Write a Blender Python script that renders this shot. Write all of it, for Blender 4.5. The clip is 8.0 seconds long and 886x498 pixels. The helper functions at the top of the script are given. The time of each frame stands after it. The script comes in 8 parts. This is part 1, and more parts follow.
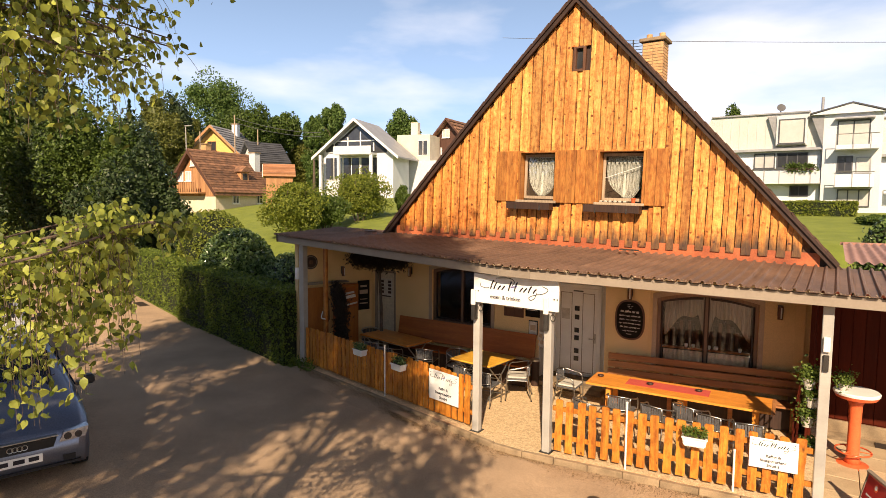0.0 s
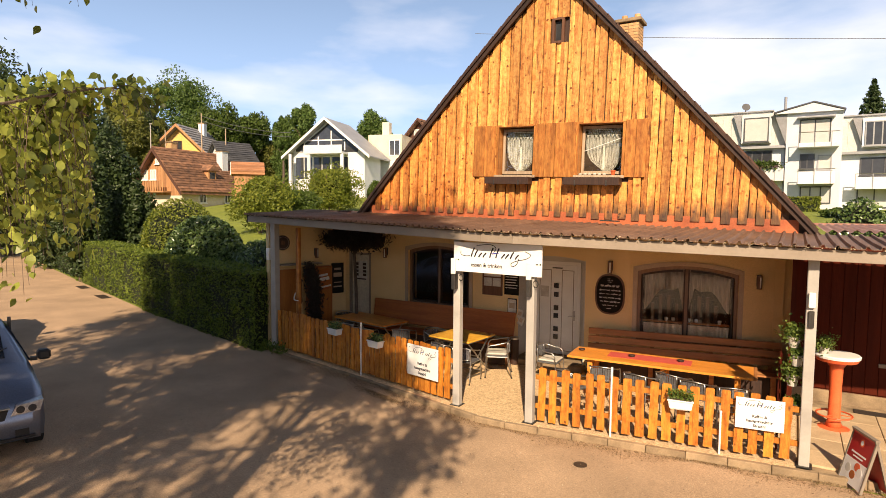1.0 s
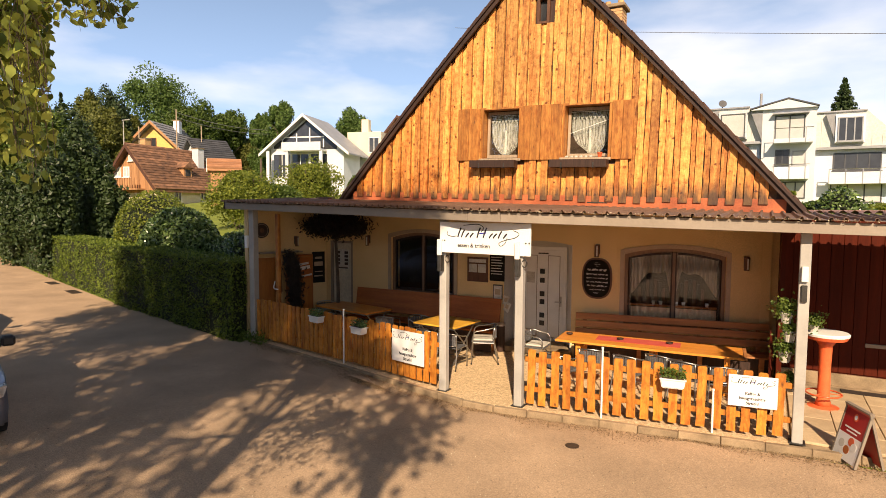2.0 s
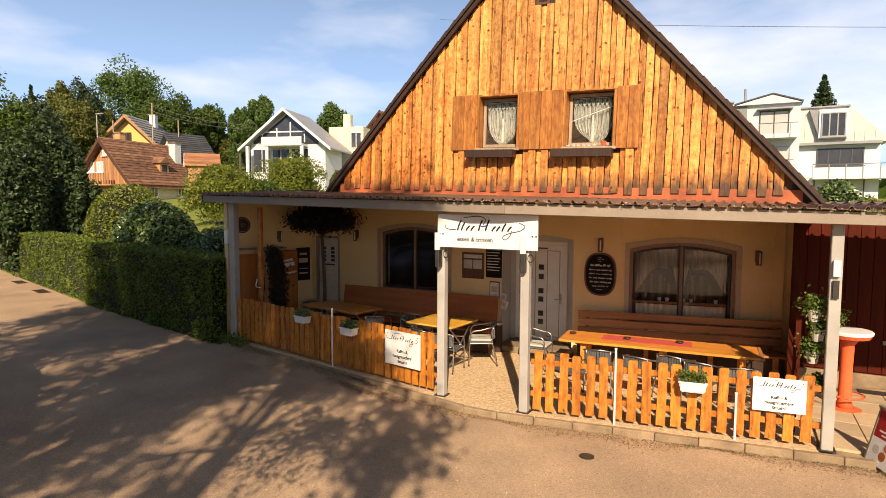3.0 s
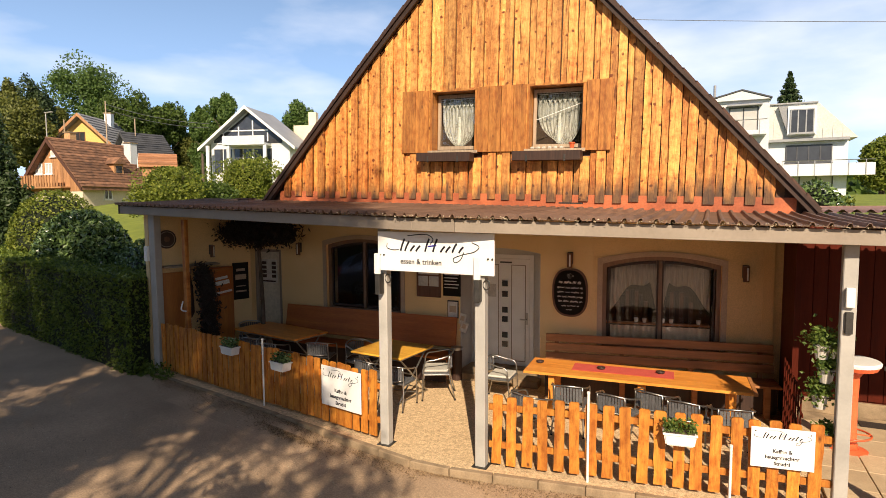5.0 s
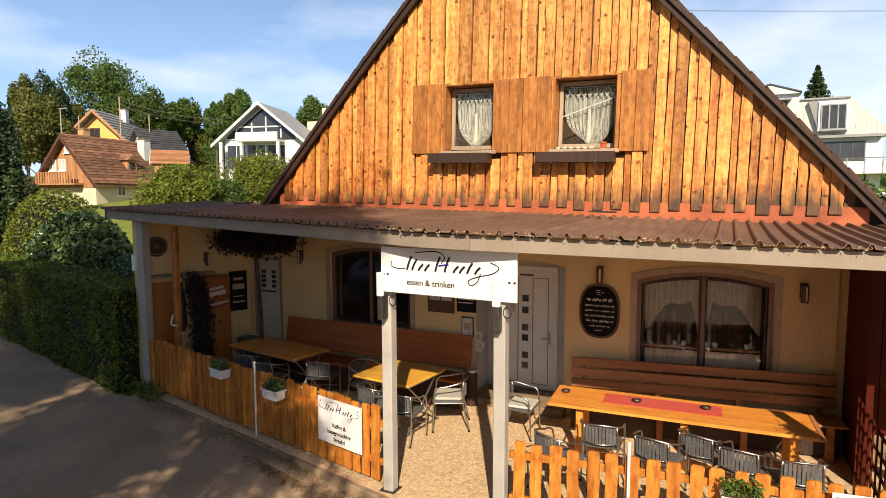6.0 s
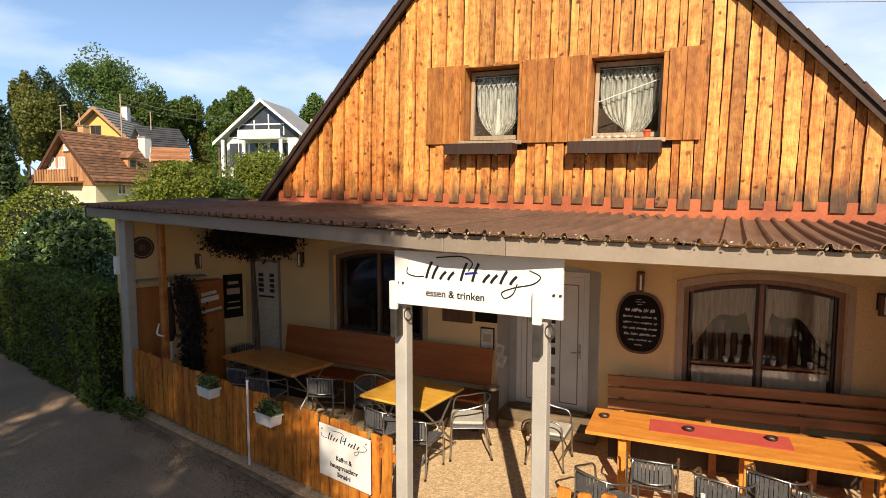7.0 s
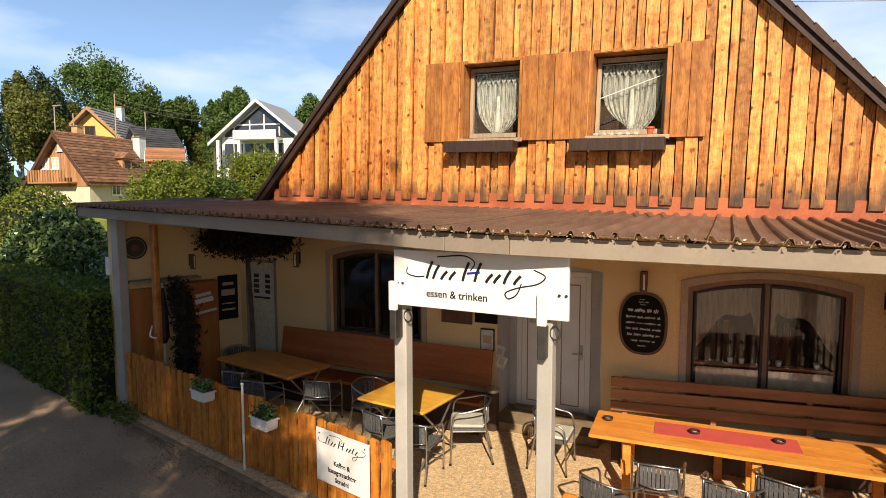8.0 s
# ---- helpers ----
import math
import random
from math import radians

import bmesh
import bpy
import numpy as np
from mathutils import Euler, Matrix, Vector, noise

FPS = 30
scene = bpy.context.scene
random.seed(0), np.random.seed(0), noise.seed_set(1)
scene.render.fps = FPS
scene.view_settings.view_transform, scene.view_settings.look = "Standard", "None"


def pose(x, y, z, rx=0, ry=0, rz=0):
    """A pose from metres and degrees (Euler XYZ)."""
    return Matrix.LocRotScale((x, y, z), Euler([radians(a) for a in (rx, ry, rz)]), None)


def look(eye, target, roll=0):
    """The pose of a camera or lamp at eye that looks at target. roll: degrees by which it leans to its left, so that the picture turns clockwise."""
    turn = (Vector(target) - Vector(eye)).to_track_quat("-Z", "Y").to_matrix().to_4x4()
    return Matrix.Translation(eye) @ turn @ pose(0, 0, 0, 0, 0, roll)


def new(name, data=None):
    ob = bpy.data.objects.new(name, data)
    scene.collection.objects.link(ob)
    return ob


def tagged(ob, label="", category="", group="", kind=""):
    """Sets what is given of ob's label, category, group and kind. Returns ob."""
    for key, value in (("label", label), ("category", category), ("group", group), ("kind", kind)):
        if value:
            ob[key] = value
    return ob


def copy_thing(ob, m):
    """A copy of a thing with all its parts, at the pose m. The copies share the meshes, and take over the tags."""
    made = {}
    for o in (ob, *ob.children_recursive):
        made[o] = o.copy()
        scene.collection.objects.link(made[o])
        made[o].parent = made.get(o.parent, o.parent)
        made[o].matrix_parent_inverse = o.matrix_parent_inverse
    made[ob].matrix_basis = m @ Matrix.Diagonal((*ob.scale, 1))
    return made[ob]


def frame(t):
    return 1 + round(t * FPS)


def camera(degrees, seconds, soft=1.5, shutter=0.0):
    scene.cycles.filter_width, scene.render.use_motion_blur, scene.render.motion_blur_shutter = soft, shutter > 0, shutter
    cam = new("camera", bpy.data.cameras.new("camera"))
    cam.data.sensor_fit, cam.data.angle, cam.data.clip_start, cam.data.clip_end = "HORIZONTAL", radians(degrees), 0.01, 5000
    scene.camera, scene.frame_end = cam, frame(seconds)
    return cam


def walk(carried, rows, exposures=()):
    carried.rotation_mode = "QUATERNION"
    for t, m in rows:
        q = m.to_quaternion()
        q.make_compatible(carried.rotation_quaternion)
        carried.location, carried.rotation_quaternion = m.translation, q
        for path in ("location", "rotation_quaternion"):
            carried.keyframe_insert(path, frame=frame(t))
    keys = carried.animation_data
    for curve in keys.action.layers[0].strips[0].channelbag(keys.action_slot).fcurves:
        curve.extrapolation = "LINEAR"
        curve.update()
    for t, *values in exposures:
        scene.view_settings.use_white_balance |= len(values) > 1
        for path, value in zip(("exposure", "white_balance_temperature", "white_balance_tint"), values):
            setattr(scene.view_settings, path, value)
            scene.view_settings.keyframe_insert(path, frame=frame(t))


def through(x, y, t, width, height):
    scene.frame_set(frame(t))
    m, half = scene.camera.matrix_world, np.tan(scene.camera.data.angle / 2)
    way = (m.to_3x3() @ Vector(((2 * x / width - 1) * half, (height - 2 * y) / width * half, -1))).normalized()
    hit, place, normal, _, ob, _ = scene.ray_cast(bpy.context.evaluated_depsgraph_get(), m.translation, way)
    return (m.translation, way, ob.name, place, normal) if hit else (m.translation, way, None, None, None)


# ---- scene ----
cam = camera(74.55, 8.0, soft=0.5)
# seconds, place in metres, heading to the left of +y, tilt up, roll
ROWS = [
    (0.0, 3.097, -10.748, 3.755, 34.01, -4.57, 0.46),
    (0.5, 2.961, -10.690, 3.463, 32.70, -4.39, 0.50),
    (1.0, 2.871, -10.628, 3.155, 31.15, -3.99, 0.46),
    (1.5, 2.824, -10.594, 2.960, 29.79, -3.83, 0.31),
    (3.0, 2.169, -10.046, 2.765, 27.29, -4.23, 0.25),
    (3.5, 1.993, -9.761, 2.805, 25.20, -4.12, -0.07),
    (4.0, 2.003, -9.465, 2.812, 24.49, -4.13, -0.24),
    (4.5, 1.998, -9.154, 2.866, 24.37, -4.26, -0.32),
    (6.0, 1.540, -7.877, 3.120, 26.16, -4.86, -0.16),
    (6.5, 1.269, -7.499, 3.110, 26.57, -4.87, -0.06),
    (7.0, 0.953, -7.114, 3.078, 26.46, -4.90, -0.01),
    (7.1, 0.914, -7.070, 3.068, 26.31, -4.88, -0.04),
    (7.2, 1.310, -7.556, 3.112, 26.51, -4.87, -0.07),
    (7.5, 1.135, -7.340, 3.086, 26.59, -4.80, -0.02),
    (8.0, 0.856, -7.005, 3.054, 26.08, -4.84, -0.09),
]
walk(cam, [(t, pose(x, y, z, 0, 0, yaw) @ pose(0, 0, 0, 90 + tilt, 0, 0) @ pose(0, 0, 0, 0, 0, roll)) for t, x, y, z, yaw, tilt, roll in ROWS],
     exposures=((0.0, 0.46, 7000, 16), (1.5, 0.43, 7000, 16), (3.0, 0.34, 6750, 15), (4.5, 0.33, 6450, 13), (8.0, 0.32, 6200, 10)))
# ---- end of walk ----
# ---- world, sun ----
SUN_EL, SUN_AZ = radians(33.0), radians(25.5)          # the sun stands behind the camera and to its right
sun_from = Vector((math.sin(SUN_AZ) * math.cos(SUN_EL), -math.cos(SUN_AZ) * math.cos(SUN_EL), math.sin(SUN_EL)))
sun = new("sun", bpy.data.lights.new("sun", "SUN"))
sun.data.energy, sun.data.angle, sun.data.color = 6.0, radians(0.55), (1.0, 0.82, 0.585)
sun.matrix_basis = look((0, 0, 30), Vector((0, 0, 30)) - sun_from)

world = bpy.data.worlds.new("sky")
scene.world = world
world.use_nodes = True
wt = world.node_tree
sky = wt.nodes.new("ShaderNodeTexSky")
sky.sky_type, sky.sun_disc, sky.sun_elevation, sky.sun_rotation = "NISHITA", False, SUN_EL, radians(180) - SUN_AZ
sky.dust_density, sky.ozone_density, sky.air_density = 0.3, 2.5, 1.0
coord = wt.nodes.new("ShaderNodeTexCoord")
squash = wt.nodes.new("ShaderNodeMapping")
squash.inputs["Scale"].default_value = (1.0, 1.0, 3.2)
cloud = wt.nodes.new("ShaderNodeTexNoise")
cloud.inputs["Scale"].default_value, cloud.inputs["Detail"].default_value, cloud.inputs["Roughness"].default_value = 1.9, 7.0, 0.5
ramp = wt.nodes.new("ShaderNodeValToRGB")
ramp.color_ramp.elements[0].position, ramp.color_ramp.elements[1].position = 0.40, 0.58
blend = wt.nodes.new("ShaderNodeMixRGB")
blend.inputs["Color2"].default_value = (22.8, 23.0, 23.6, 1)
back = wt.nodes["Background"]
back.inputs["Strength"].default_value = 0.041
wt.links.new(coord.outputs["Generated"], squash.inputs["Vector"])
wt.links.new(squash.outputs["Vector"], cloud.inputs["Vector"])
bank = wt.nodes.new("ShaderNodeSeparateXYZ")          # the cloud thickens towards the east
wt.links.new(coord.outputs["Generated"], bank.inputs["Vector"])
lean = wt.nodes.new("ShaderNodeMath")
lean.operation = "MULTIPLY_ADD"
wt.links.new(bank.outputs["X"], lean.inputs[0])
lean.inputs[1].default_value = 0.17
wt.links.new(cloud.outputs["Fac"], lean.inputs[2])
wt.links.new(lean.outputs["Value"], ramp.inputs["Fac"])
# clouds and haze both thin out towards the zenith, all round
parts = wt.nodes.new("ShaderNodeSeparateXYZ")
wt.links.new(coord.outputs["Generated"], parts.inputs["Vector"])


def falloff(power):
    low = wt.nodes.new("ShaderNodeMath")
    low.operation, low.use_clamp = "SUBTRACT", True
    low.inputs[0].default_value = 1.0
    wt.links.new(parts.outputs["Z"], low.inputs[1])
    p = wt.nodes.new("ShaderNodeMath")
    p.operation = "POWER"
    wt.links.new(low.outputs["Value"], p.inputs[0])
    p.inputs[1].default_value = power
    return p


thin = wt.nodes.new("ShaderNodeMath")
thin.operation = "MULTIPLY"
wt.links.new(ramp.outputs["Color"], thin.inputs[0])
wt.links.new(falloff(1.6).outputs["Value"], thin.inputs[1])
haze = wt.nodes.new("ShaderNodeMixRGB")
haze.inputs["Color2"].default_value = (12.4, 19.0, 29.5, 1)
wt.links.new(falloff(2.5).outputs["Value"], haze.inputs["Fac"])
wt.links.new(sky.outputs["Color"], haze.inputs["Color1"])
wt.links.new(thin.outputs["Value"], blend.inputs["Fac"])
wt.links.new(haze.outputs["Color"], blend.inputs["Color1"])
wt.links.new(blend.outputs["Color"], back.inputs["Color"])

# ---- materials ----
def material(name, col, col2=None, scale=6.0, rough=0.7, metal=0.0, bump=0.15, stretch=(1, 1, 1), spread=0.12, fine=60.0, mix=0.8, relief=0.01, spec=0.4, grit=0.13):
    """A surface with colour that wanders at two scales, a difference from piece to piece, and fine relief."""
    m = bpy.data.materials.new(name)
    m.use_nodes = True
    t, n = m.node_tree, m.node_tree.nodes
    b = n["Principled BSDF"]
    b.inputs["Roughness"].default_value, b.inputs["Metallic"].default_value = rough, metal
    b.inputs["Specular IOR Level"].default_value = spec
    co, mp = n.new("ShaderNodeTexCoord"), n.new("ShaderNodeMapping")
    mp.inputs["Scale"].default_value = stretch
    t.links.new(co.outputs["Object"], mp.inputs["Vector"])
    info = n.new("ShaderNodeObjectInfo")
    shift = n.new("ShaderNodeVectorMath")
    shift.operation = "MULTIPLY_ADD"
    t.links.new(info.outputs["Random"], shift.inputs[0])
    shift.inputs[1].default_value = (37, 53, 71)
    t.links.new(mp.outputs["Vector"], shift.inputs[2])
    big, small = n.new("ShaderNodeTexNoise"), n.new("ShaderNodeTexNoise")
    for tex, s, d in ((big, scale, 6.0), (small, fine, 4.0)):
        tex.inputs["Scale"].default_value, tex.inputs["Detail"].default_value = s, d
        t.links.new(shift.outputs["Vector"], tex.inputs["Vector"])
    r = n.new("ShaderNodeValToRGB")
    r.color_ramp.elements[0].position, r.color_ramp.elements[1].position = 0.5 - 0.25 * mix, 0.5 + 0.25 * mix
    r.color_ramp.elements[0].color = (*(col2 or [c * 0.72 for c in col]), 1)
    r.color_ramp.elements[1].color = (*col, 1)
    t.links.new(big.outputs["Fac"], r.inputs["Fac"])
    hue = n.new("ShaderNodeHueSaturation")
    t.links.new(r.outputs["Color"], hue.inputs["Color"])
    value = n.new("ShaderNodeMapRange")
    value.inputs["To Min"].default_value, value.inputs["To Max"].default_value = 1 - spread, 1 + spread
    t.links.new(info.outputs["Random"], value.inputs["Value"])
    grain = n.new("ShaderNodeMapRange")
    grain.inputs["From Min"].default_value, grain.inputs["From Max"].default_value = 0.3, 0.7
    grain.inputs["To Min"].default_value, grain.inputs["To Max"].default_value = 1 - grit, 1 + grit
    t.links.new(small.outputs["Fac"], grain.inputs["Value"])
    mul = n.new("ShaderNodeMath")
    mul.operation = "MULTIPLY"
    t.links.new(value.outputs["Result"], mul.inputs[0])
    t.links.new(grain.outputs["Result"], mul.inputs[1])
    t.links.new(mul.outputs["Value"], hue.inputs["Value"])
    t.links.new(hue.outputs["Color"], b.inputs["Base Color"])
    if bump:
        bp = n.new("ShaderNodeBump")
        bp.inputs["Strength"].default_value, bp.inputs["Distance"].default_value = bump, relief
        t.links.new(small.outputs["Fac"], bp.inputs["Height"])
        t.links.new(bp.outputs["Normal"], b.inputs["Normal"])
    m["hue"] = hue.name
    return m


def knots(m, dark, size=3.0, much=0.16, stretch=(1, 1, 0.55), old=0.9, crisp=0.55, streak=0.0):
    """Adds dark knots and long grain streaks to a wood."""
    t, n = m.node_tree, m.node_tree.nodes
    b, hue = n["Principled BSDF"], n[m["hue"]]
    info = [x for x in n if x.bl_idname == "ShaderNodeObjectInfo"][0]
    co = [x for x in n if x.bl_idname == "ShaderNodeTexCoord"][0]
    flat = n.new("ShaderNodeMapping")
    flat.inputs["Scale"].default_value = stretch
    t.links.new(co.outputs["Object"], flat.inputs["Vector"])
    mp = n.new("ShaderNodeVectorMath")
    mp.operation = "MULTIPLY_ADD"
    t.links.new(info.outputs["Random"], mp.inputs[0])
    mp.inputs[1].default_value = (91, 67, 83)
    t.links.new(flat.outputs["Vector"], mp.inputs[2])
    v = n.new("ShaderNodeTexVoronoi")
    v.inputs["Scale"].default_value = size
    t.links.new(mp.outputs["Vector"], v.inputs["Vector"])
    wob = n.new("ShaderNodeTexNoise")
    wob.inputs["Scale"].default_value = 2.6
    t.links.new(mp.outputs["Vector"], wob.inputs["Vector"])
    add = n.new("ShaderNodeMath")
    add.operation = "MULTIPLY_ADD"
    t.links.new(wob.outputs["Fac"], add.inputs[0])
    add.inputs[1].default_value = 0.5
    t.links.new(v.outputs["Distance"], add.inputs[2])
    r = n.new("ShaderNodeValToRGB")
    r.color_ramp.elements[0].position, r.color_ramp.elements[1].position = much * crisp, much
    r.color_ramp.elements[0].color, r.color_ramp.elements[1].color = (1, 1, 1, 1), (0, 0, 0, 1)
    t.links.new(add.outputs["Value"], r.inputs["Fac"])
    mix = n.new("ShaderNodeMixRGB")
    mix.inputs["Color2"].default_value = (*dark, 1)
    t.links.new(r.outputs["Color"], mix.inputs["Fac"])
    # blotches and dark streaks of old varnish, a hand's width and smaller
    blotch = n.new("ShaderNodeTexNoise")
    blotch.inputs["Scale"].default_value, blotch.inputs["Detail"].default_value, blotch.inputs["Roughness"].default_value = 1.7, 8.0, 0.68
    t.links.new(mp.outputs["Vector"], blotch.inputs["Vector"])
    tone = n.new("ShaderNodeValToRGB")
    tone.color_ramp.elements[0].position, tone.color_ramp.elements[1].position = 0.34, 0.56
    tone.color_ramp.elements[0].color, tone.color_ramp.elements[1].color = (0.60, 0.42, 0.32, 1), (1, 1, 1, 1)
    t.links.new(blotch.outputs["Fac"], tone.inputs["Fac"])
    worn = n.new("ShaderNodeMixRGB")
    worn.blend_type = "MULTIPLY"
    worn.inputs["Fac"].default_value = old
    t.links.new(hue.outputs["Color"], worn.inputs["Color1"])
    t.links.new(tone.outputs["Color"], worn.inputs["Color2"])
    t.links.new(worn.outputs["Color"], mix.inputs["Color1"])
    if streak:          # short dark resin streaks and cracks along the grain
        thin = n.new("ShaderNodeMapping")
        thin.inputs["Scale"].default_value = (stretch[0] * 5, stretch[1], stretch[2] * 0.55)
        t.links.new(co.outputs["Object"], thin.inputs["Vector"])
        apart = n.new("ShaderNodeVectorMath")
        apart.operation = "MULTIPLY_ADD"
        t.links.new(info.outputs["Random"], apart.inputs[0])
        apart.inputs[1].default_value = (57, 23, 41)
        t.links.new(thin.outputs["Vector"], apart.inputs[2])
        crack = n.new("ShaderNodeTexNoise")
        crack.inputs["Scale"].default_value, crack.inputs["Detail"].default_value = 1.0, 5.0
        t.links.new(apart.outputs["Vector"], crack.inputs["Vector"])
        deep = n.new("ShaderNodeValToRGB")
        deep.color_ramp.elements[0].position, deep.color_ramp.elements[1].position = 0.60, 0.70
        deep.color_ramp.elements[0].color, deep.color_ramp.elements[1].color = (1, 1, 1, 1), (1 - streak, 1 - 1.15 * streak, 1 - 1.2 * streak, 1)
        t.links.new(crack.outputs["Fac"], deep.inputs["Fac"])
        lined = n.new("ShaderNodeMixRGB")
        lined.blend_type = "MULTIPLY"
        lined.inputs["Fac"].default_value = 1.0
        t.links.new(worn.outputs["Color"], lined.inputs["Color1"])
        t.links.new(deep.outputs["Color"], lined.inputs["Color2"])
        t.links.new(lined.outputs["Color"], mix.inputs["Color1"])
    t.links.new(mix.outputs["Color"], b.inputs["Base Color"])
    m["last"] = mix.name
    return m


def weathered(m, z0, z1, grey):
    """Grey-black weathering of board ends, ragged, between two heights."""
    t, n = m.node_tree, m.node_tree.nodes
    b, last = n["Principled BSDF"], n[m["last"]]
    g = n.new("ShaderNodeNewGeometry")
    sep = n.new("ShaderNodeSeparateXYZ")
    t.links.new(g.outputs["Position"], sep.inputs["Vector"])
    span = n.new("ShaderNodeMapRange")
    span.inputs["From Min"].default_value, span.inputs["From Max"].default_value = z0, z1
    span.inputs["To Min"].default_value, span.inputs["To Max"].default_value = 1.12, -0.05
    t.links.new(sep.outputs["Z"], span.inputs["Value"])
    noise_tex = n.new("ShaderNodeTexNoise")
    noise_tex.inputs["Scale"].default_value, noise_tex.inputs["Detail"].default_value = 2.2, 6
    mp = n.new("ShaderNodeMapping")
    mp.inputs["Scale"].default_value = (4, 4, 1)
    t.links.new(g.outputs["Position"], mp.inputs["Vector"])
    t.links.new(mp.outputs["Vector"], noise_tex.inputs["Vector"])
    sub = n.new("ShaderNodeMath")
    sub.operation = "SUBTRACT"
    t.links.new(span.outputs["Result"], sub.inputs[0])
    t.links.new(noise_tex.outputs["Fac"], sub.inputs[1])
    r = n.new("ShaderNodeValToRGB")
    r.color_ramp.elements[0].position, r.color_ramp.elements[1].position = 0.0, 0.38
    r.color_ramp.elements[0].color, r.color_ramp.elements[1].color = (0, 0, 0, 1), (0.85, 0.85, 0.85, 1)
    t.links.new(sub.outputs["Value"], r.inputs["Fac"])
    # the boards have kept a redder stain low down, bleached in ragged streaks higher up
    stain = n.new("ShaderNodeMapRange")
    stain.inputs["From Min"].default_value, stain.inputs["From Max"].default_value = 3.0, 5.6
    stain.inputs["To Min"].default_value, stain.inputs["To Max"].default_value = 1.25, 0.35
    t.links.new(sep.outputs["Z"], stain.inputs["Value"])
    # redder and darker towards the left end as well
    side = n.new("ShaderNodeMapRange")
    side.inputs["From Min"].default_value, side.inputs["From Max"].default_value = -5.2, -2.4
    side.inputs["To Min"].default_value, side.inputs["To Max"].default_value = 0.75, 0.0
    t.links.new(sep.outputs["X"], side.inputs["Value"])
    both = n.new("ShaderNodeMath")
    both.operation = "ADD"
    t.links.new(stain.outputs["Result"], both.inputs[0])
    t.links.new(side.outputs["Result"], both.inputs[1])
    rag = n.new("ShaderNodeMath")
    rag.operation, rag.use_clamp = "MULTIPLY", True
    t.links.new(both.outputs["Value"], rag.inputs[0])
    t.links.new(noise_tex.outputs["Fac"], rag.inputs[1])
    red = n.new("ShaderNodeMixRGB")
    red.blend_type = "MULTIPLY"
    red.inputs["Color2"].default_value = (0.92, 0.65, 0.47, 1)
    t.links.new(rag.outputs["Value"], red.inputs["Fac"])
    t.links.new(last.outputs["Color"], red.inputs["Color1"])
    mix = n.new("ShaderNodeMixRGB")
    mix.inputs["Color2"].default_value = (*grey, 1)
    t.links.new(r.outputs["Color"], mix.inputs["Fac"])
    t.links.new(red.outputs["Color"], mix.inputs["Color1"])
    t.links.new(mix.outputs["Color"], b.inputs["Base Color"])
    return m


def leafy(name, col, col2, through=0.35, rough=0.5, spec=0.35):
    """Leaves: each its own shade, and some light comes through them."""
    m = bpy.data.materials.new(name)
    m.use_nodes = True
    t, n = m.node_tree, m.node_tree.nodes
    b = n["Principled BSDF"]
    b.inputs["Roughness"].default_value = rough
    b.inputs["Specular IOR Level"].default_value = spec
    g = n.new("ShaderNodeNewGeometry")
    r = n.new("ShaderNodeValToRGB")
    r.color_ramp.elements[0].color, r.color_ramp.elements[1].color = (*col, 1), (*col2, 1)
    t.links.new(g.outputs["Random Per Island"], r.inputs["Fac"])
    t.links.new(r.outputs["Color"], b.inputs["Base Color"])
    tr = n.new("ShaderNodeBsdfTranslucent")
    t.links.new(r.outputs["Color"], tr.inputs["Color"])
    mix = n.new("ShaderNodeMixShader")
    mix.inputs["Fac"].default_value = through
    t.links.new(b.outputs["BSDF"], mix.inputs[1])
    t.links.new(tr.outputs["BSDF"], mix.inputs[2])
    t.links.new(mix.outputs["Shader"], n["Material Output"].inputs["Surface"])
    return m


def glassy(name, tint=(1, 1, 1), rough=0.02):
    """A thin pane: clear, with a gloss that grows at grazing sight."""
    m = bpy.data.materials.new(name)
    m.use_nodes = True
    t, n = m.node_tree, m.node_tree.nodes
    clear, gloss, mix, fr = n.new("ShaderNodeBsdfTransparent"), n.new("ShaderNodeBsdfGlossy"), n.new("ShaderNodeMixShader"), n.new("ShaderNodeFresnel")
    clear.inputs["Color"].default_value = (*tint, 1)
    gloss.inputs["Roughness"].default_value = rough
    fr.inputs["IOR"].default_value = 1.5
    t.links.new(fr.outputs["Fac"], mix.inputs["Fac"])
    t.links.new(clear.outputs["BSDF"], mix.inputs[1])
    t.links.new(gloss.outputs["BSDF"], mix.inputs[2])
    t.links.new(mix.outputs["Shader"], n["Material Output"].inputs["Surface"])
    return m


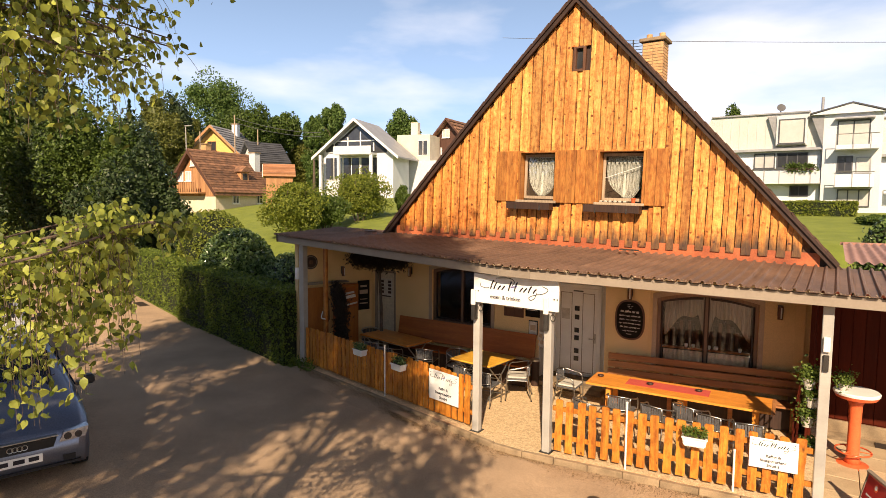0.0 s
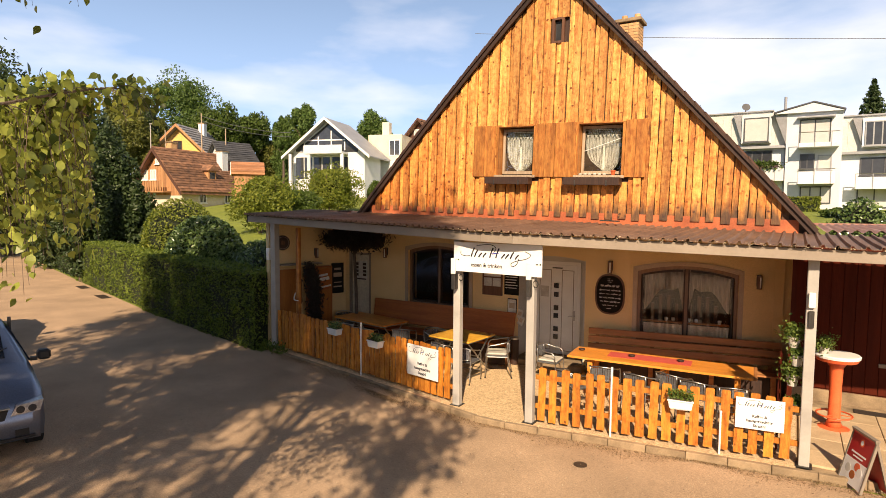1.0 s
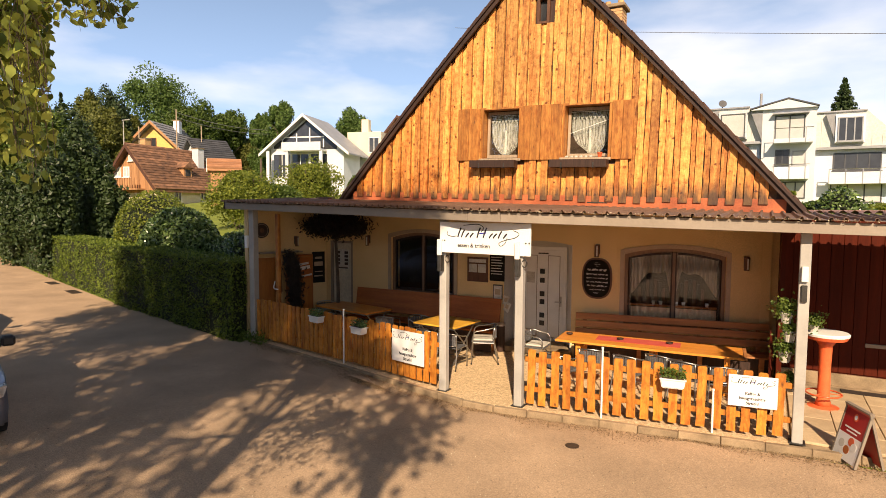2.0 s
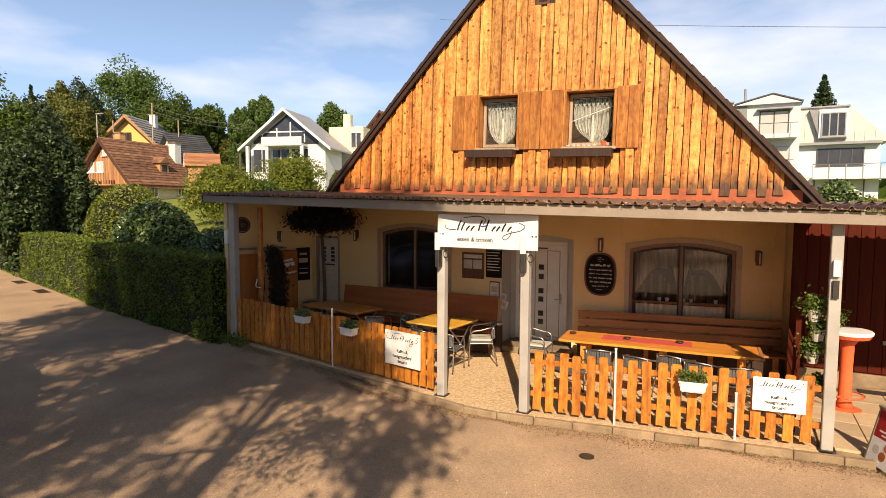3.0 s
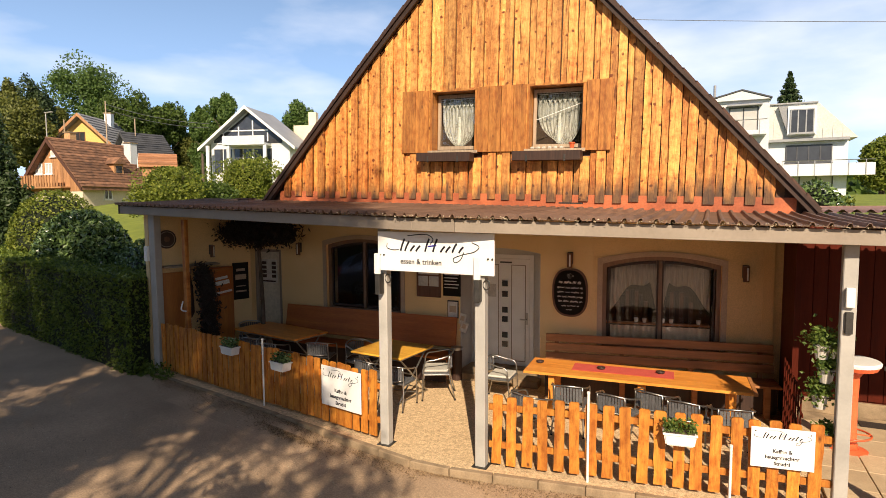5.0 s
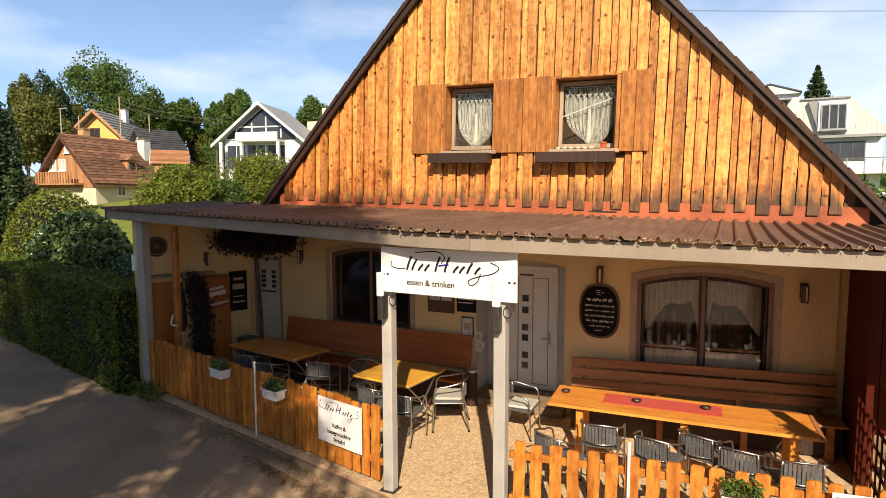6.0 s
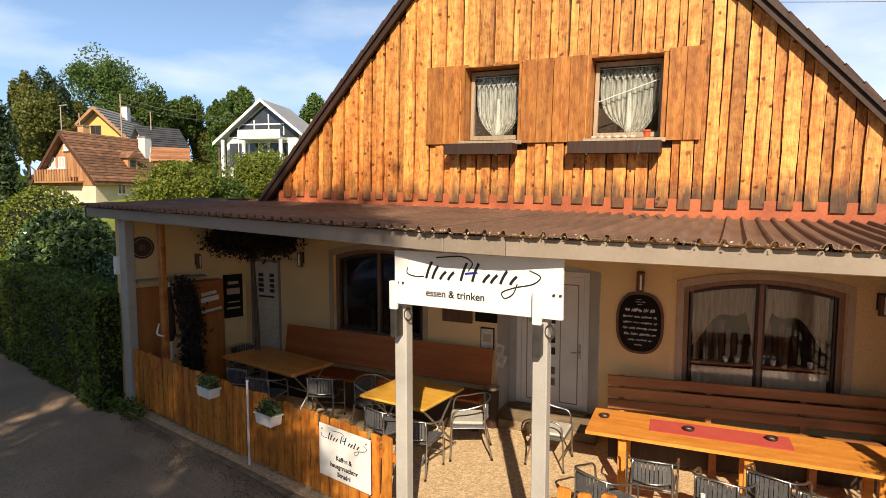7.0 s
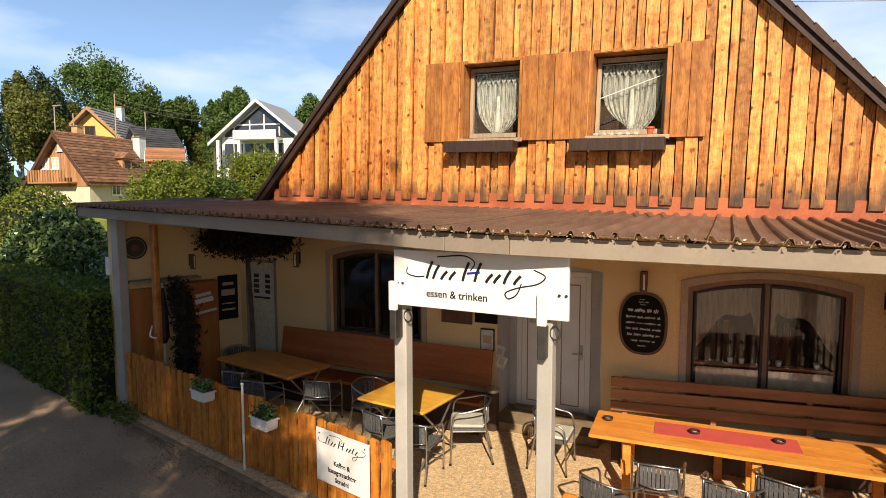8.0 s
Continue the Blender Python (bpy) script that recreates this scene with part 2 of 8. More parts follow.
def sheer(name, col, cover=0.6):
    m = bpy.data.materials.new(name)
    m.use_nodes = True
    t, n = m.node_tree, m.node_tree.nodes
    clear, mix, tex, r = n.new("ShaderNodeBsdfTransparent"), n.new("ShaderNodeMixShader"), n.new("ShaderNodeTexNoise"), n.new("ShaderNodeMapRange")
    n["Principled BSDF"].inputs["Base Color"].default_value = (*col, 1)
    n["Principled BSDF"].inputs["Roughness"].default_value = 0.9
    tex.inputs["Scale"].default_value = 1.0            # gathered threads run down the cloth
    co, mp = n.new("ShaderNodeTexCoord"), n.new("ShaderNodeMapping")
    mp.inputs["Scale"].default_value = (70, 20, 5)
    t.links.new(co.outputs["Object"], mp.inputs["Vector"])
    t.links.new(mp.outputs["Vector"], tex.inputs["Vector"])
    r.inputs["From Min"].default_value, r.inputs["From Max"].default_value = 0.3, 0.7
    r.inputs["To Min"].default_value, r.inputs["To Max"].default_value = cover - 0.16, cover + 0.16
    t.links.new(tex.outputs["Fac"], r.inputs["Value"])
    t.links.new(r.outputs["Result"], mix.inputs["Fac"])
    t.links.new(clear.outputs["BSDF"], mix.inputs[1])
    t.links.new(n["Principled BSDF"].outputs["BSDF"], mix.inputs[2])
    t.links.new(mix.outputs["Shader"], n["Material Output"].inputs["Surface"])
    return m


LONG = (7, 7, 0.55)       # grain along z
ALONG = (0.55, 7, 7)      # grain along x
M = dict(
    board=weathered(knots(material("larch_board", (0.86, 0.515, 0.155), (0.47, 0.178, 0.042), 1.9, 0.6, stretch=LONG, spread=0.36, fine=20, bump=0.35, mix=1.0, grit=0.3), (0.16, 0.045, 0.01), 1.0, 0.435, (6.5, 0.05, 7.0), 0.9, 0.75, 0.62), 2.88, 3.72, (0.045, 0.033, 0.027)),
    shutter=knots(material("brown_board", (0.56, 0.235, 0.052), (0.22, 0.080, 0.018), 2.4, 0.55, stretch=LONG, spread=0.14, fine=20, bump=0.3, mix=1.1, grit=0.25), (0.07, 0.025, 0.01), 1.0, 0.33, (7, 0.05, 3)),
    trim=material("dark_brown_paint", (0.055, 0.028, 0.02), (0.03, 0.016, 0.012), 5, 0.55, stretch=LONG, fine=30),
    barge=material("brown_barge", (0.052, 0.026, 0.018), (0.022, 0.012, 0.009), 3, 0.6, fine=30, bump=0.3),
    tile=material("brown_roof_tile", (0.10, 0.05, 0.035), (0.05, 0.028, 0.022), 3, 0.8, fine=25, bump=0.4),
    red=material("red_flashing", (0.50, 0.14, 0.055), (0.27, 0.07, 0.032), 3, 0.6, fine=40, bump=0.1),
    sheet=material("brown_corrugated_sheet", (0.23, 0.135, 0.09), (0.095, 0.056, 0.04), 1.4, 0.62, fine=22, bump=0.3, mix=1.2),
    sheet_red=material("red_corrugated_sheet", (0.40, 0.22, 0.17), (0.27, 0.14, 0.11), 2, 0.6, fine=30),
    fascia=material("pale_grey_fascia", (0.30, 0.25, 0.20), (0.23, 0.19, 0.15), 2, 0.6, fine=35, mix=1.0, grit=0.05, bump=0.05),
    post=material("pale_grey_post", (0.44, 0.42, 0.385), (0.34, 0.325, 0.30), 3, 0.5, fine=40, spread=0.05, grit=0.04, bump=0.05),
    steel=material("dark_fitting", (0.10, 0.095, 0.09), None, 12, 0.4, 0.7, fine=80),
    alu=material("aluminium", (0.50, 0.49, 0.47), (0.40, 0.40, 0.39), 14, 0.36, 1.0, bump=0.03, fine=90),
    plaster=material("cream_plaster", (0.78, 0.57, 0.29), (0.70, 0.50, 0.245), 1.5, 0.9, fine=70, bump=0.25, spread=0.02),
    surround=material("grey_brown_surround", (0.50, 0.385, 0.275), (0.41, 0.315, 0.225), 3, 0.85, fine=60),
    niche=material("grey_niche_render", (0.52, 0.50, 0.46), (0.44, 0.42, 0.39), 2.5, 0.85, fine=60),
    # the dimness of the unlit rooms is put into this colour
    inner=material("room_dimness", (0.09, 0.06, 0.04), None, 2, 0.9),
    white=material("white_paint", (0.80, 0.79, 0.76), (0.72, 0.71, 0.68), 4, 0.45, grit=0.03, fine=50, bump=0.05, spread=0.03),
    board_white=material("white_sign_board", (0.82, 0.81, 0.79), (0.77, 0.76, 0.74), 3, 0.4, fine=40, bump=0.0, spread=0.02, grit=0.02),
    ink=material("black_print", (0.012, 0.012, 0.02), None, 20, 0.5, bump=0),
    blue=material("blue_print", (0.02, 0.02, 0.28), None, 20, 0.5, bump=0),
    paper=material("paper", (0.66, 0.63, 0.57), None, 8, 0.8, bump=0),
    frame=material("brown_window_frame", (0.16, 0.075, 0.042), (0.10, 0.045, 0.026), 4, 0.45, stretch=LONG, fine=30),
    framebrown=material("pale_brown_frame", (0.25, 0.155, 0.10), (0.18, 0.11, 0.07), 4, 0.5, stretch=LONG, fine=30),
    lightframe=material("pale_window_frame", (0.44, 0.34, 0.24), (0.30, 0.22, 0.15), 5, 0.6, stretch=LONG, fine=30),
    fence=knots(material("honey_fence_board", (0.66, 0.28, 0.04), (0.42, 0.14, 0.02), 2.4, 0.5, stretch=LONG, spread=0.2, fine=20, bump=0.25), (0.13, 0.04, 0.01), 1.0, 0.34, (8, 0.05, 4), 0.9, 0.7, 0.35),
    orange=knots(material("orange_varnished_wood", (0.79, 0.335, 0.062), (0.63, 0.225, 0.036), 1.8, 0.28, stretch=ALONG, spread=0.05, fine=16, bump=0.1), (0.25, 0.08, 0.012), 1.0, 0.28, (2.5, 5, 0.05), 0.35),
    yellow=knots(material("yellow_varnished_wood", (0.75, 0.42, 0.06), (0.66, 0.34, 0.045), 1.8, 0.3, stretch=ALONG, spread=0.05, fine=16, bump=0.06), (0.35, 0.15, 0.025), 1.0, 0.27, (2.5, 5, 0.05), 0.25),
    bench=material("red_brown_bench", (0.42, 0.125, 0.024), (0.30, 0.08, 0.015), 1.6, 0.5, stretch=ALONG, spread=0.06, fine=18, bump=0.1),
    slat=material("dark_brown_slat", (0.47, 0.205, 0.075), (0.26, 0.105, 0.040), 1.8, 0.5, stretch=ALONG, spread=0.1, fine=18, bump=0.2),
    panel=material("orange_panel", (0.46, 0.17, 0.035), (0.34, 0.11, 0.022), 1.3, 0.4, stretch=LONG, fine=14, bump=0.1),
    runner=material("red_cloth", (0.62, 0.10, 0.07), (0.55, 0.08, 0.06), 9, 0.9, fine=120, bump=0.3),
    weave=material("grey_weave", (0.13, 0.13, 0.135), (0.075, 0.075, 0.08), 30, 0.6, fine=160, bump=0.4),
    cushion=material("pale_cushion", (0.55, 0.52, 0.46), (0.45, 0.43, 0.38), 8, 0.9, fine=90, bump=0.3),
    gravel=material("washed_gravel_slab", (0.76, 0.56, 0.33), (0.40, 0.275, 0.155), 26, 0.9, fine=75, bump=0.9, mix=1.0, grit=0.3),
    concrete=material("kerb_concrete", (0.37, 0.27, 0.165), (0.17, 0.122, 0.075), 4, 0.9, fine=70, bump=0.5),
    paver=material("pale_paver", (0.56, 0.42, 0.26), (0.45, 0.33, 0.20), 4, 0.85, fine=70, bump=0.3),
    asphalt=material("worn_asphalt", (0.52, 0.362, 0.232), (0.31, 0.218, 0.140), 0.9, 0.9, fine=75, bump=0.6, mix=1.2, spread=0.0, grit=0.3),
    grass=material("grass", (0.24, 0.28, 0.04), (0.13, 0.17, 0.025), 1.2, 0.95, fine=45, bump=0.8, relief=0.05, mix=1.2),
    crumb=leafy("pale_moss", (0.10, 0.07, 0.04), (0.62, 0.52, 0.36), 0.1),
    litter=leafy("dry_litter", (0.09, 0.05, 0.025), (0.38, 0.26, 0.14), 0.1),
    soil=material("dark_soil", (0.06, 0.045, 0.03), None, 8, 0.95, fine=60, bump=0.6),
    brown_wall=material("red_brown_boards", (0.085, 0.012, 0.004), (0.058, 0.008, 0.003), 1.6, 0.6, stretch=LONG, spread=0.08, fine=16, bump=0.2, spec=0.12),
    chalk=material("chalkboard", (0.012, 0.011, 0.010), (0.02, 0.018, 0.017), 3, 0.85, bump=0.02, spec=0.1),
    mark=material("chalk_marks", (0.75, 0.72, 0.68), None, 30, 0.9, bump=0),
    brick=material("yellow_brick", (0.60, 0.36, 0.17), (0.45, 0.25, 0.12), 8, 0.85, fine=40, bump=0.4),
    coral=material("orange_red_lacquer", (0.72, 0.14, 0.05), (0.62, 0.11, 0.04), 6, 0.3, bump=0.02),
    poster_red=material("red_poster", (0.46, 0.02, 0.022), (0.36, 0.015, 0.018), 5, 0.4, bump=0.02),
    mat=material("dark_mat", (0.035, 0.022, 0.016), None, 20, 0.95, fine=90, bump=0.5),
    iron=material("cast_iron", (0.10, 0.075, 0.055), None, 14, 0.6, 0.5, fine=60, bump=0.4),
    rubber=material("rubber", (0.02, 0.02, 0.02), None, 20, 0.8, fine=80),
    paint_car=material("blue_silver_paint", (0.20, 0.22, 0.28), (0.18, 0.20, 0.26), 3, 0.28, 0.7, bump=0.0),
    paint_car2=material("white_car_paint", (0.6, 0.6, 0.6), None, 3, 0.25, 0.1, bump=0.0),
    black=material("black_plastic", (0.02, 0.02, 0.022), None, 10, 0.4, bump=0.0),
    lamp=material("headlamp", (0.75, 0.76, 0.78), (0.4, 0.4, 0.42), 25, 0.15, 0.6, bump=0.0),
    carglass=material("car_glass", (0.018, 0.02, 0.024), None, 3, 0.06, 0.0, bump=0.0, spec=0.7),
    bark=material("bark", (0.16, 0.12, 0.09), (0.07, 0.05, 0.04), 6, 0.9, stretch=(4, 4, 1), fine=30, bump=0.7, relief=0.03),
    birchbark=material("birch_bark", (0.55, 0.53, 0.48), (0.10, 0.09, 0.08), 4, 0.8, stretch=(1, 1, 4), fine=30, bump=0.5, mix=0.6),
    birch=leafy("birch_leaf", (0.045, 0.075, 0.011), (0.52, 0.58, 0.12), 0.44, 0.4),
    hedge=leafy("hedge_leaf", (0.040, 0.075, 0.009), (0.18, 0.235, 0.028), 0.2),
    laurel=leafy("laurel_leaf", (0.022, 0.050, 0.012), (0.17, 0.25, 0.075), 0.12, 0.24, 0.7),
    bushleaf=leafy("bush_leaf", (0.075, 0.115, 0.012), (0.25, 0.28, 0.04), 0.35),
    treeleaf=leafy("tree_leaf", (0.033, 0.064, 0.010), (0.10, 0.15, 0.024), 0.25),
    darkleaf=leafy("conifer_needles", (0.02, 0.04, 0.012), (0.045, 0.07, 0.02), 0.1),
    broadleaf=leafy("broad_tree_leaf", (0.04, 0.085, 0.016), (0.13, 0.20, 0.045), 0.3),
    olive=leafy("olive_leaf", (0.085, 0.10, 0.02), (0.15, 0.16, 0.03), 0.25),
    potleaf=leafy("pot_plant_leaf", (0.04, 0.08, 0.012), (0.16, 0.22, 0.04), 0.3),
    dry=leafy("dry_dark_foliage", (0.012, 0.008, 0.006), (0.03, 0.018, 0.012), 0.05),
    # shade among the leaves, put into a near-black colour
    core=material("inner_leaf_shade", (0.012, 0.018, 0.006), None, 4, 0.95),
    housewhite=material("white_render", (0.62, 0.638, 0.665), (0.56, 0.575, 0.60), 1, 0.8, fine=20, bump=0.1),
    houseyellow=material("yellow_render", (0.72, 0.44, 0.14), (0.66, 0.40, 0.12), 1, 0.8, fine=20),
    housecream=material("cream_render", (0.70, 0.62, 0.48), (0.6, 0.52, 0.4), 1, 0.85, fine=20),
    oldwood=material("weathered_gable_wood", (0.46, 0.24, 0.11), (0.30, 0.15, 0.07), 1.2, 0.8, stretch=LONG, spread=0.15, fine=14, bump=0.4),
    redtile=material("red_brown_tile", (0.30, 0.15, 0.082), (0.11, 0.06, 0.04), 2.6, 0.8, spread=0.4, fine=14, bump=0.5),
    orangetile=material("orange_brown_tile", (0.42, 0.20, 0.10), (0.28, 0.13, 0.065), 1.4, 0.8, spread=0.2, fine=10, bump=0.4),
    slate=material("grey_slate", (0.075, 0.077, 0.085), (0.045, 0.047, 0.053), 1.2, 0.6, spread=0.08, fine=12),
    greyroof=material("pale_grey_roof", (0.33, 0.335, 0.35), (0.26, 0.265, 0.28), 1.0, 0.5, fine=12),
    greyslate=material("grey_slate_cladding", (0.25, 0.25, 0.26), (0.2, 0.2, 0.21), 1.5, 0.6, fine=14),
    seamroof=material("pale_metal_roof", (0.58, 0.575, 0.54), (0.52, 0.515, 0.48), 1.0, 0.55, fine=12),
    darkwood=material("dark_house_wood", (0.10, 0.045, 0.03), None, 2, 0.7, stretch=LONG, fine=14),
    dim=material("dim_window", (0.045, 0.05, 0.055), (0.03, 0.03, 0.035), 2, 0.12, bump=0.0, spec=0.6),
    halfcloth=material("beige_half_curtain", (0.66, 0.50, 0.34), (0.56, 0.42, 0.28), 6, 0.9, fine=60, bump=0.1),
    blind=material("pale_blind", (0.50, 0.49, 0.47), (0.44, 0.43, 0.41), 2, 0.7, bump=0.0),
    cable=material("cable", (0.16, 0.16, 0.17), None, 5, 0.6),
    glass=glassy("pane_glass"),
    # browner copy of the lace, with the window's shade put into its colour
    dim_lace=sheer("darkened_lace", (0.46, 0.34, 0.25), 0.80),
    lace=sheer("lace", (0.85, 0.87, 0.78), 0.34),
)

# ---- building helpers ----
def box(bm, x0, x1, y0, y1, z0, z1):
    v = [bm.verts.new((x, y, z)) for x in (x0, x1) for y in (y0, y1) for z in (z0, z1)]
    for f in ((0, 1, 3, 2), (4, 6, 7, 5), (0, 4, 5, 1), (2, 3, 7, 6), (0, 2, 6, 4), (1, 5, 7, 3)):
        bm.faces.new([v[i] for i in f])
    return bm


def cube(x0, x1, y0, y1, z0, z1, bevel=0.0):
    bm = box(bmesh.new(), x0, x1, y0, y1, z0, z1)
    if bevel:
        bmesh.ops.bevel(bm, geom=bm.edges[:], offset=bevel, segments=1, affect="EDGES")
    return bm


def prism(pts, a, b, axis="y", bm=None):
    """A flat outline drawn in two axes and given depth along the third, from a to b."""
    bm = bm or bmesh.new()
    put = {"y": lambda p, d: (p[0], d, p[1]), "x": lambda p, d: (d, p[0], p[1]), "z": lambda p, d: (p[0], p[1], d)}[axis]
    lo, hi = [bm.verts.new(put(p, a)) for p in pts], [bm.verts.new(put(p, b)) for p in pts]
    bm.faces.new(lo)
    bm.faces.new(hi[::-1])
    for i in range(len(pts)):
        j = (i + 1) % len(pts)
        bm.faces.new((lo[j], lo[i], hi[i], hi[j]))
    bmesh.ops.recalc_face_normals(bm, faces=bm.faces[:])
    return bm


def smooth_line(pts, n=6):
    """A rounded way through points."""
    p = [Vector(q) for q in pts]
    p = [2 * p[0] - p[1], *p, 2 * p[-1] - p[-2]]
    out = []
    for a, b, c, d in zip(p, p[1:], p[2:], p[3:]):
        for k in range(n):
            t = k / n
            out.append(0.5 * (2 * b + (c - a) * t + (2 * a - 5 * b + 4 * c - d) * t * t + (3 * b - a - 3 * c + d) * t ** 3))
    return out + [p[-2]]


def tube(pts, r, n=8, bm=None, taper=None):
    """A round bar along a line of points."""
    bm = bm or bmesh.new()
    pts = [Vector(p) for p in pts]
    rings, side = [], None
    for i, p in enumerate(pts):
        d = (pts[min(i + 1, len(pts) - 1)] - pts[max(i - 1, 0)]).normalized()
        side = d.orthogonal() if side is None else (side - d * side.dot(d))
        side.normalize()
        up, rr = d.cross(side), r if taper is None else r + (taper - r) * i / (len(pts) - 1)
        rings.append([bm.verts.new(p + rr * (side * math.cos(2 * math.pi * k / n) + up * math.sin(2 * math.pi * k / n))) for k in range(n)])
    for a, b in zip(rings, rings[1:]):
        for k in range(n):
            bm.faces.new((a[k], a[(k + 1) % n], b[(k + 1) % n], b[k]))
    bm.faces.new(rings[0][::-1])
    bm.faces.new(rings[-1])
    return bm


def turned(profile, n=20, bm=None):
    """A turned body about z, from (radius, height) pairs."""
    bm = bm or bmesh.new()
    rings = [[bm.verts.new((r * math.cos(2 * math.pi * k / n), r * math.sin(2 * math.pi * k / n), z)) for k in range(n)] for r, z in profile]
    for a, b in zip(rings, rings[1:]):
        for k in range(n):
            bm.faces.new((a[k], a[(k + 1) % n], b[(k + 1) % n], b[k]))
    bm.faces.new(rings[0][::-1])
    bm.faces.new(rings[-1])
    return bm


def part(name, bm, mat, parent=None, label="", soft=False, m=None):
    """Links a bmesh as one mesh object, under a thing or a part."""
    me = bpy.data.meshes.new(name)
    bm.normal_update()
    bm.to_mesh(me)
    bm.free()
    me.materials.append(mat)
    if soft:
        me.shade_smooth()
    ob = new(name, me)
    ob.parent = parent
    if m is not None:
        ob.matrix_basis = m
    return tagged(ob, label)


def raw(name, verts, faces, mat, parent=None, label="", soft=False):
    """Links a mesh of plain lists or arrays."""
    me = bpy.data.meshes.new(name)
    me.from_pydata(verts if isinstance(verts, list) else verts.tolist(), [], faces if isinstance(faces, list) else faces.tolist())
    me.update()
    me.materials.append(mat)
    if soft:
        me.shade_smooth()
    ob = new(name, me)
    ob.parent = parent
    return tagged(ob, label)


def thing(name, m, label, category, group="", kind=""):
    ob = new(name)
    ob.empty_display_size = 0.1
    ob.matrix_basis = m
    return tagged(ob, label, category, group, kind)


def piece(name, me, parent, m):
    """One of many alike pieces that share a mesh."""
    ob = new(name, me)
    ob.parent = parent
    ob.matrix_basis = m
    return ob


def mesh_of(name, bm, mat):
    me = bpy.data.meshes.new(name)
    bm.normal_update()
    bm.to_mesh(me)
    bm.free()
    me.materials.append(mat)
    return me


def lettering(name, body, size, mat, parent, m, bold=0.0):
    """Words in the built-in font as a flat mesh, in the plane x, z, facing -y."""
    cu = bpy.data.curves.new(name, "FONT")
    cu.body, cu.size, cu.align_x, cu.align_y, cu.extrude, cu.offset = body, size, "CENTER", "CENTER", 0.001, bold
    tmp = bpy.data.objects.new(name + "_shape", cu)
    scene.collection.objects.link(tmp)
    bpy.context.view_layer.update()
    me = bpy.data.meshes.new_from_object(tmp.evaluated_get(bpy.context.evaluated_depsgraph_get()))
    bpy.data.objects.remove(tmp)
    me.materials.clear()
    me.materials.append(mat)
    ob = new(name, me)
    ob.parent = parent
    ob.matrix_basis = m @ pose(0, 0, 0, 90, 0, 0)
    return ob


def leaf_arrays(centres, size, rng, droop=0.0, wide=0.62, normals=None, face=0.0, ovate=False):
    """Small folded leaves at the given places, four corners each, or six where they hang near the eye."""
    n = len(centres)
    d = rng.normal(size=(n, 3))
    d[:, 2] -= droop
    d /= np.linalg.norm(d, axis=1)[:, None] + 1e-9
    s = rng.normal(size=(n, 3))
    if normals is not None:
        s = np.cross(d, normals * face + s * (1 - face))
    else:
        s = np.cross(d, s)
    s /= np.linalg.norm(s, axis=1)[:, None] + 1e-9
    up = np.cross(d, s)
    L = size * rng.uniform(0.7, 1.25, (n, 1))
    a, b = centres - d * L * 0.5, centres + d * L * 0.5
    if ovate:
        half = L * wide * 0.5
        ring = [a] + [centres + d * L * u + q * s * half * w + up * L * 0.07 * w for q, u, w in ((-1, -0.30, 0.80), (-1, -0.02, 0.92))] + [b] + [centres + d * L * u + q * s * half * w + up * L * 0.07 * w for q, u, w in ((1, -0.02, 0.92), (1, -0.30, 0.80))]
        v = np.stack(ring, 1).reshape(-1, 3)
        k = np.arange(n)[:, None] * 6
        return v, np.concatenate([k + [0, 1, 5], k + [1, 2, 5], k + [2, 4, 5], k + [2, 3, 4]], 1).reshape(-1, 3)
    c, e = centres - s * L * wide * 0.5 + up * L * 0.10 - d * L * 0.08, centres + s * L * wide * 0.5 + up * L * 0.10 - d * L * 0.08
    v = np.stack([a, c, b, e], 1).reshape(-1, 3)
    k = np.arange(n)[:, None] * 4
    f = np.concatenate([k + [0, 1, 2], k + [0, 2, 3]], 1).reshape(-1, 3)
    return v, f


def crown_points(rng, n, centre, radii, lumps=14, hollow=0.55, lump=0.42):
    """Places for leaves in an uneven crown made of many clumps."""
    c = rng.normal(size=(lumps, 3))
    c /= np.linalg.norm(c, axis=1)[:, None]
    c *= rng.uniform(0.35, 0.8, (lumps, 1))
    size = rng.uniform(0.6, 1.25, lumps) * lump
    k = rng.integers(0, lumps, n)
    d = rng.normal(size=(n, 3))
    d /= np.linalg.norm(d, axis=1)[:, None]
    r = rng.uniform(hollow ** 3, 1.0, (n, 1)) ** (1 / 3) * rng.uniform(0.85, 1.08, (n, 1))
    p = c[k] + d * r * size[k][:, None]
    return p * np.array(radii) + np.array(centre), d


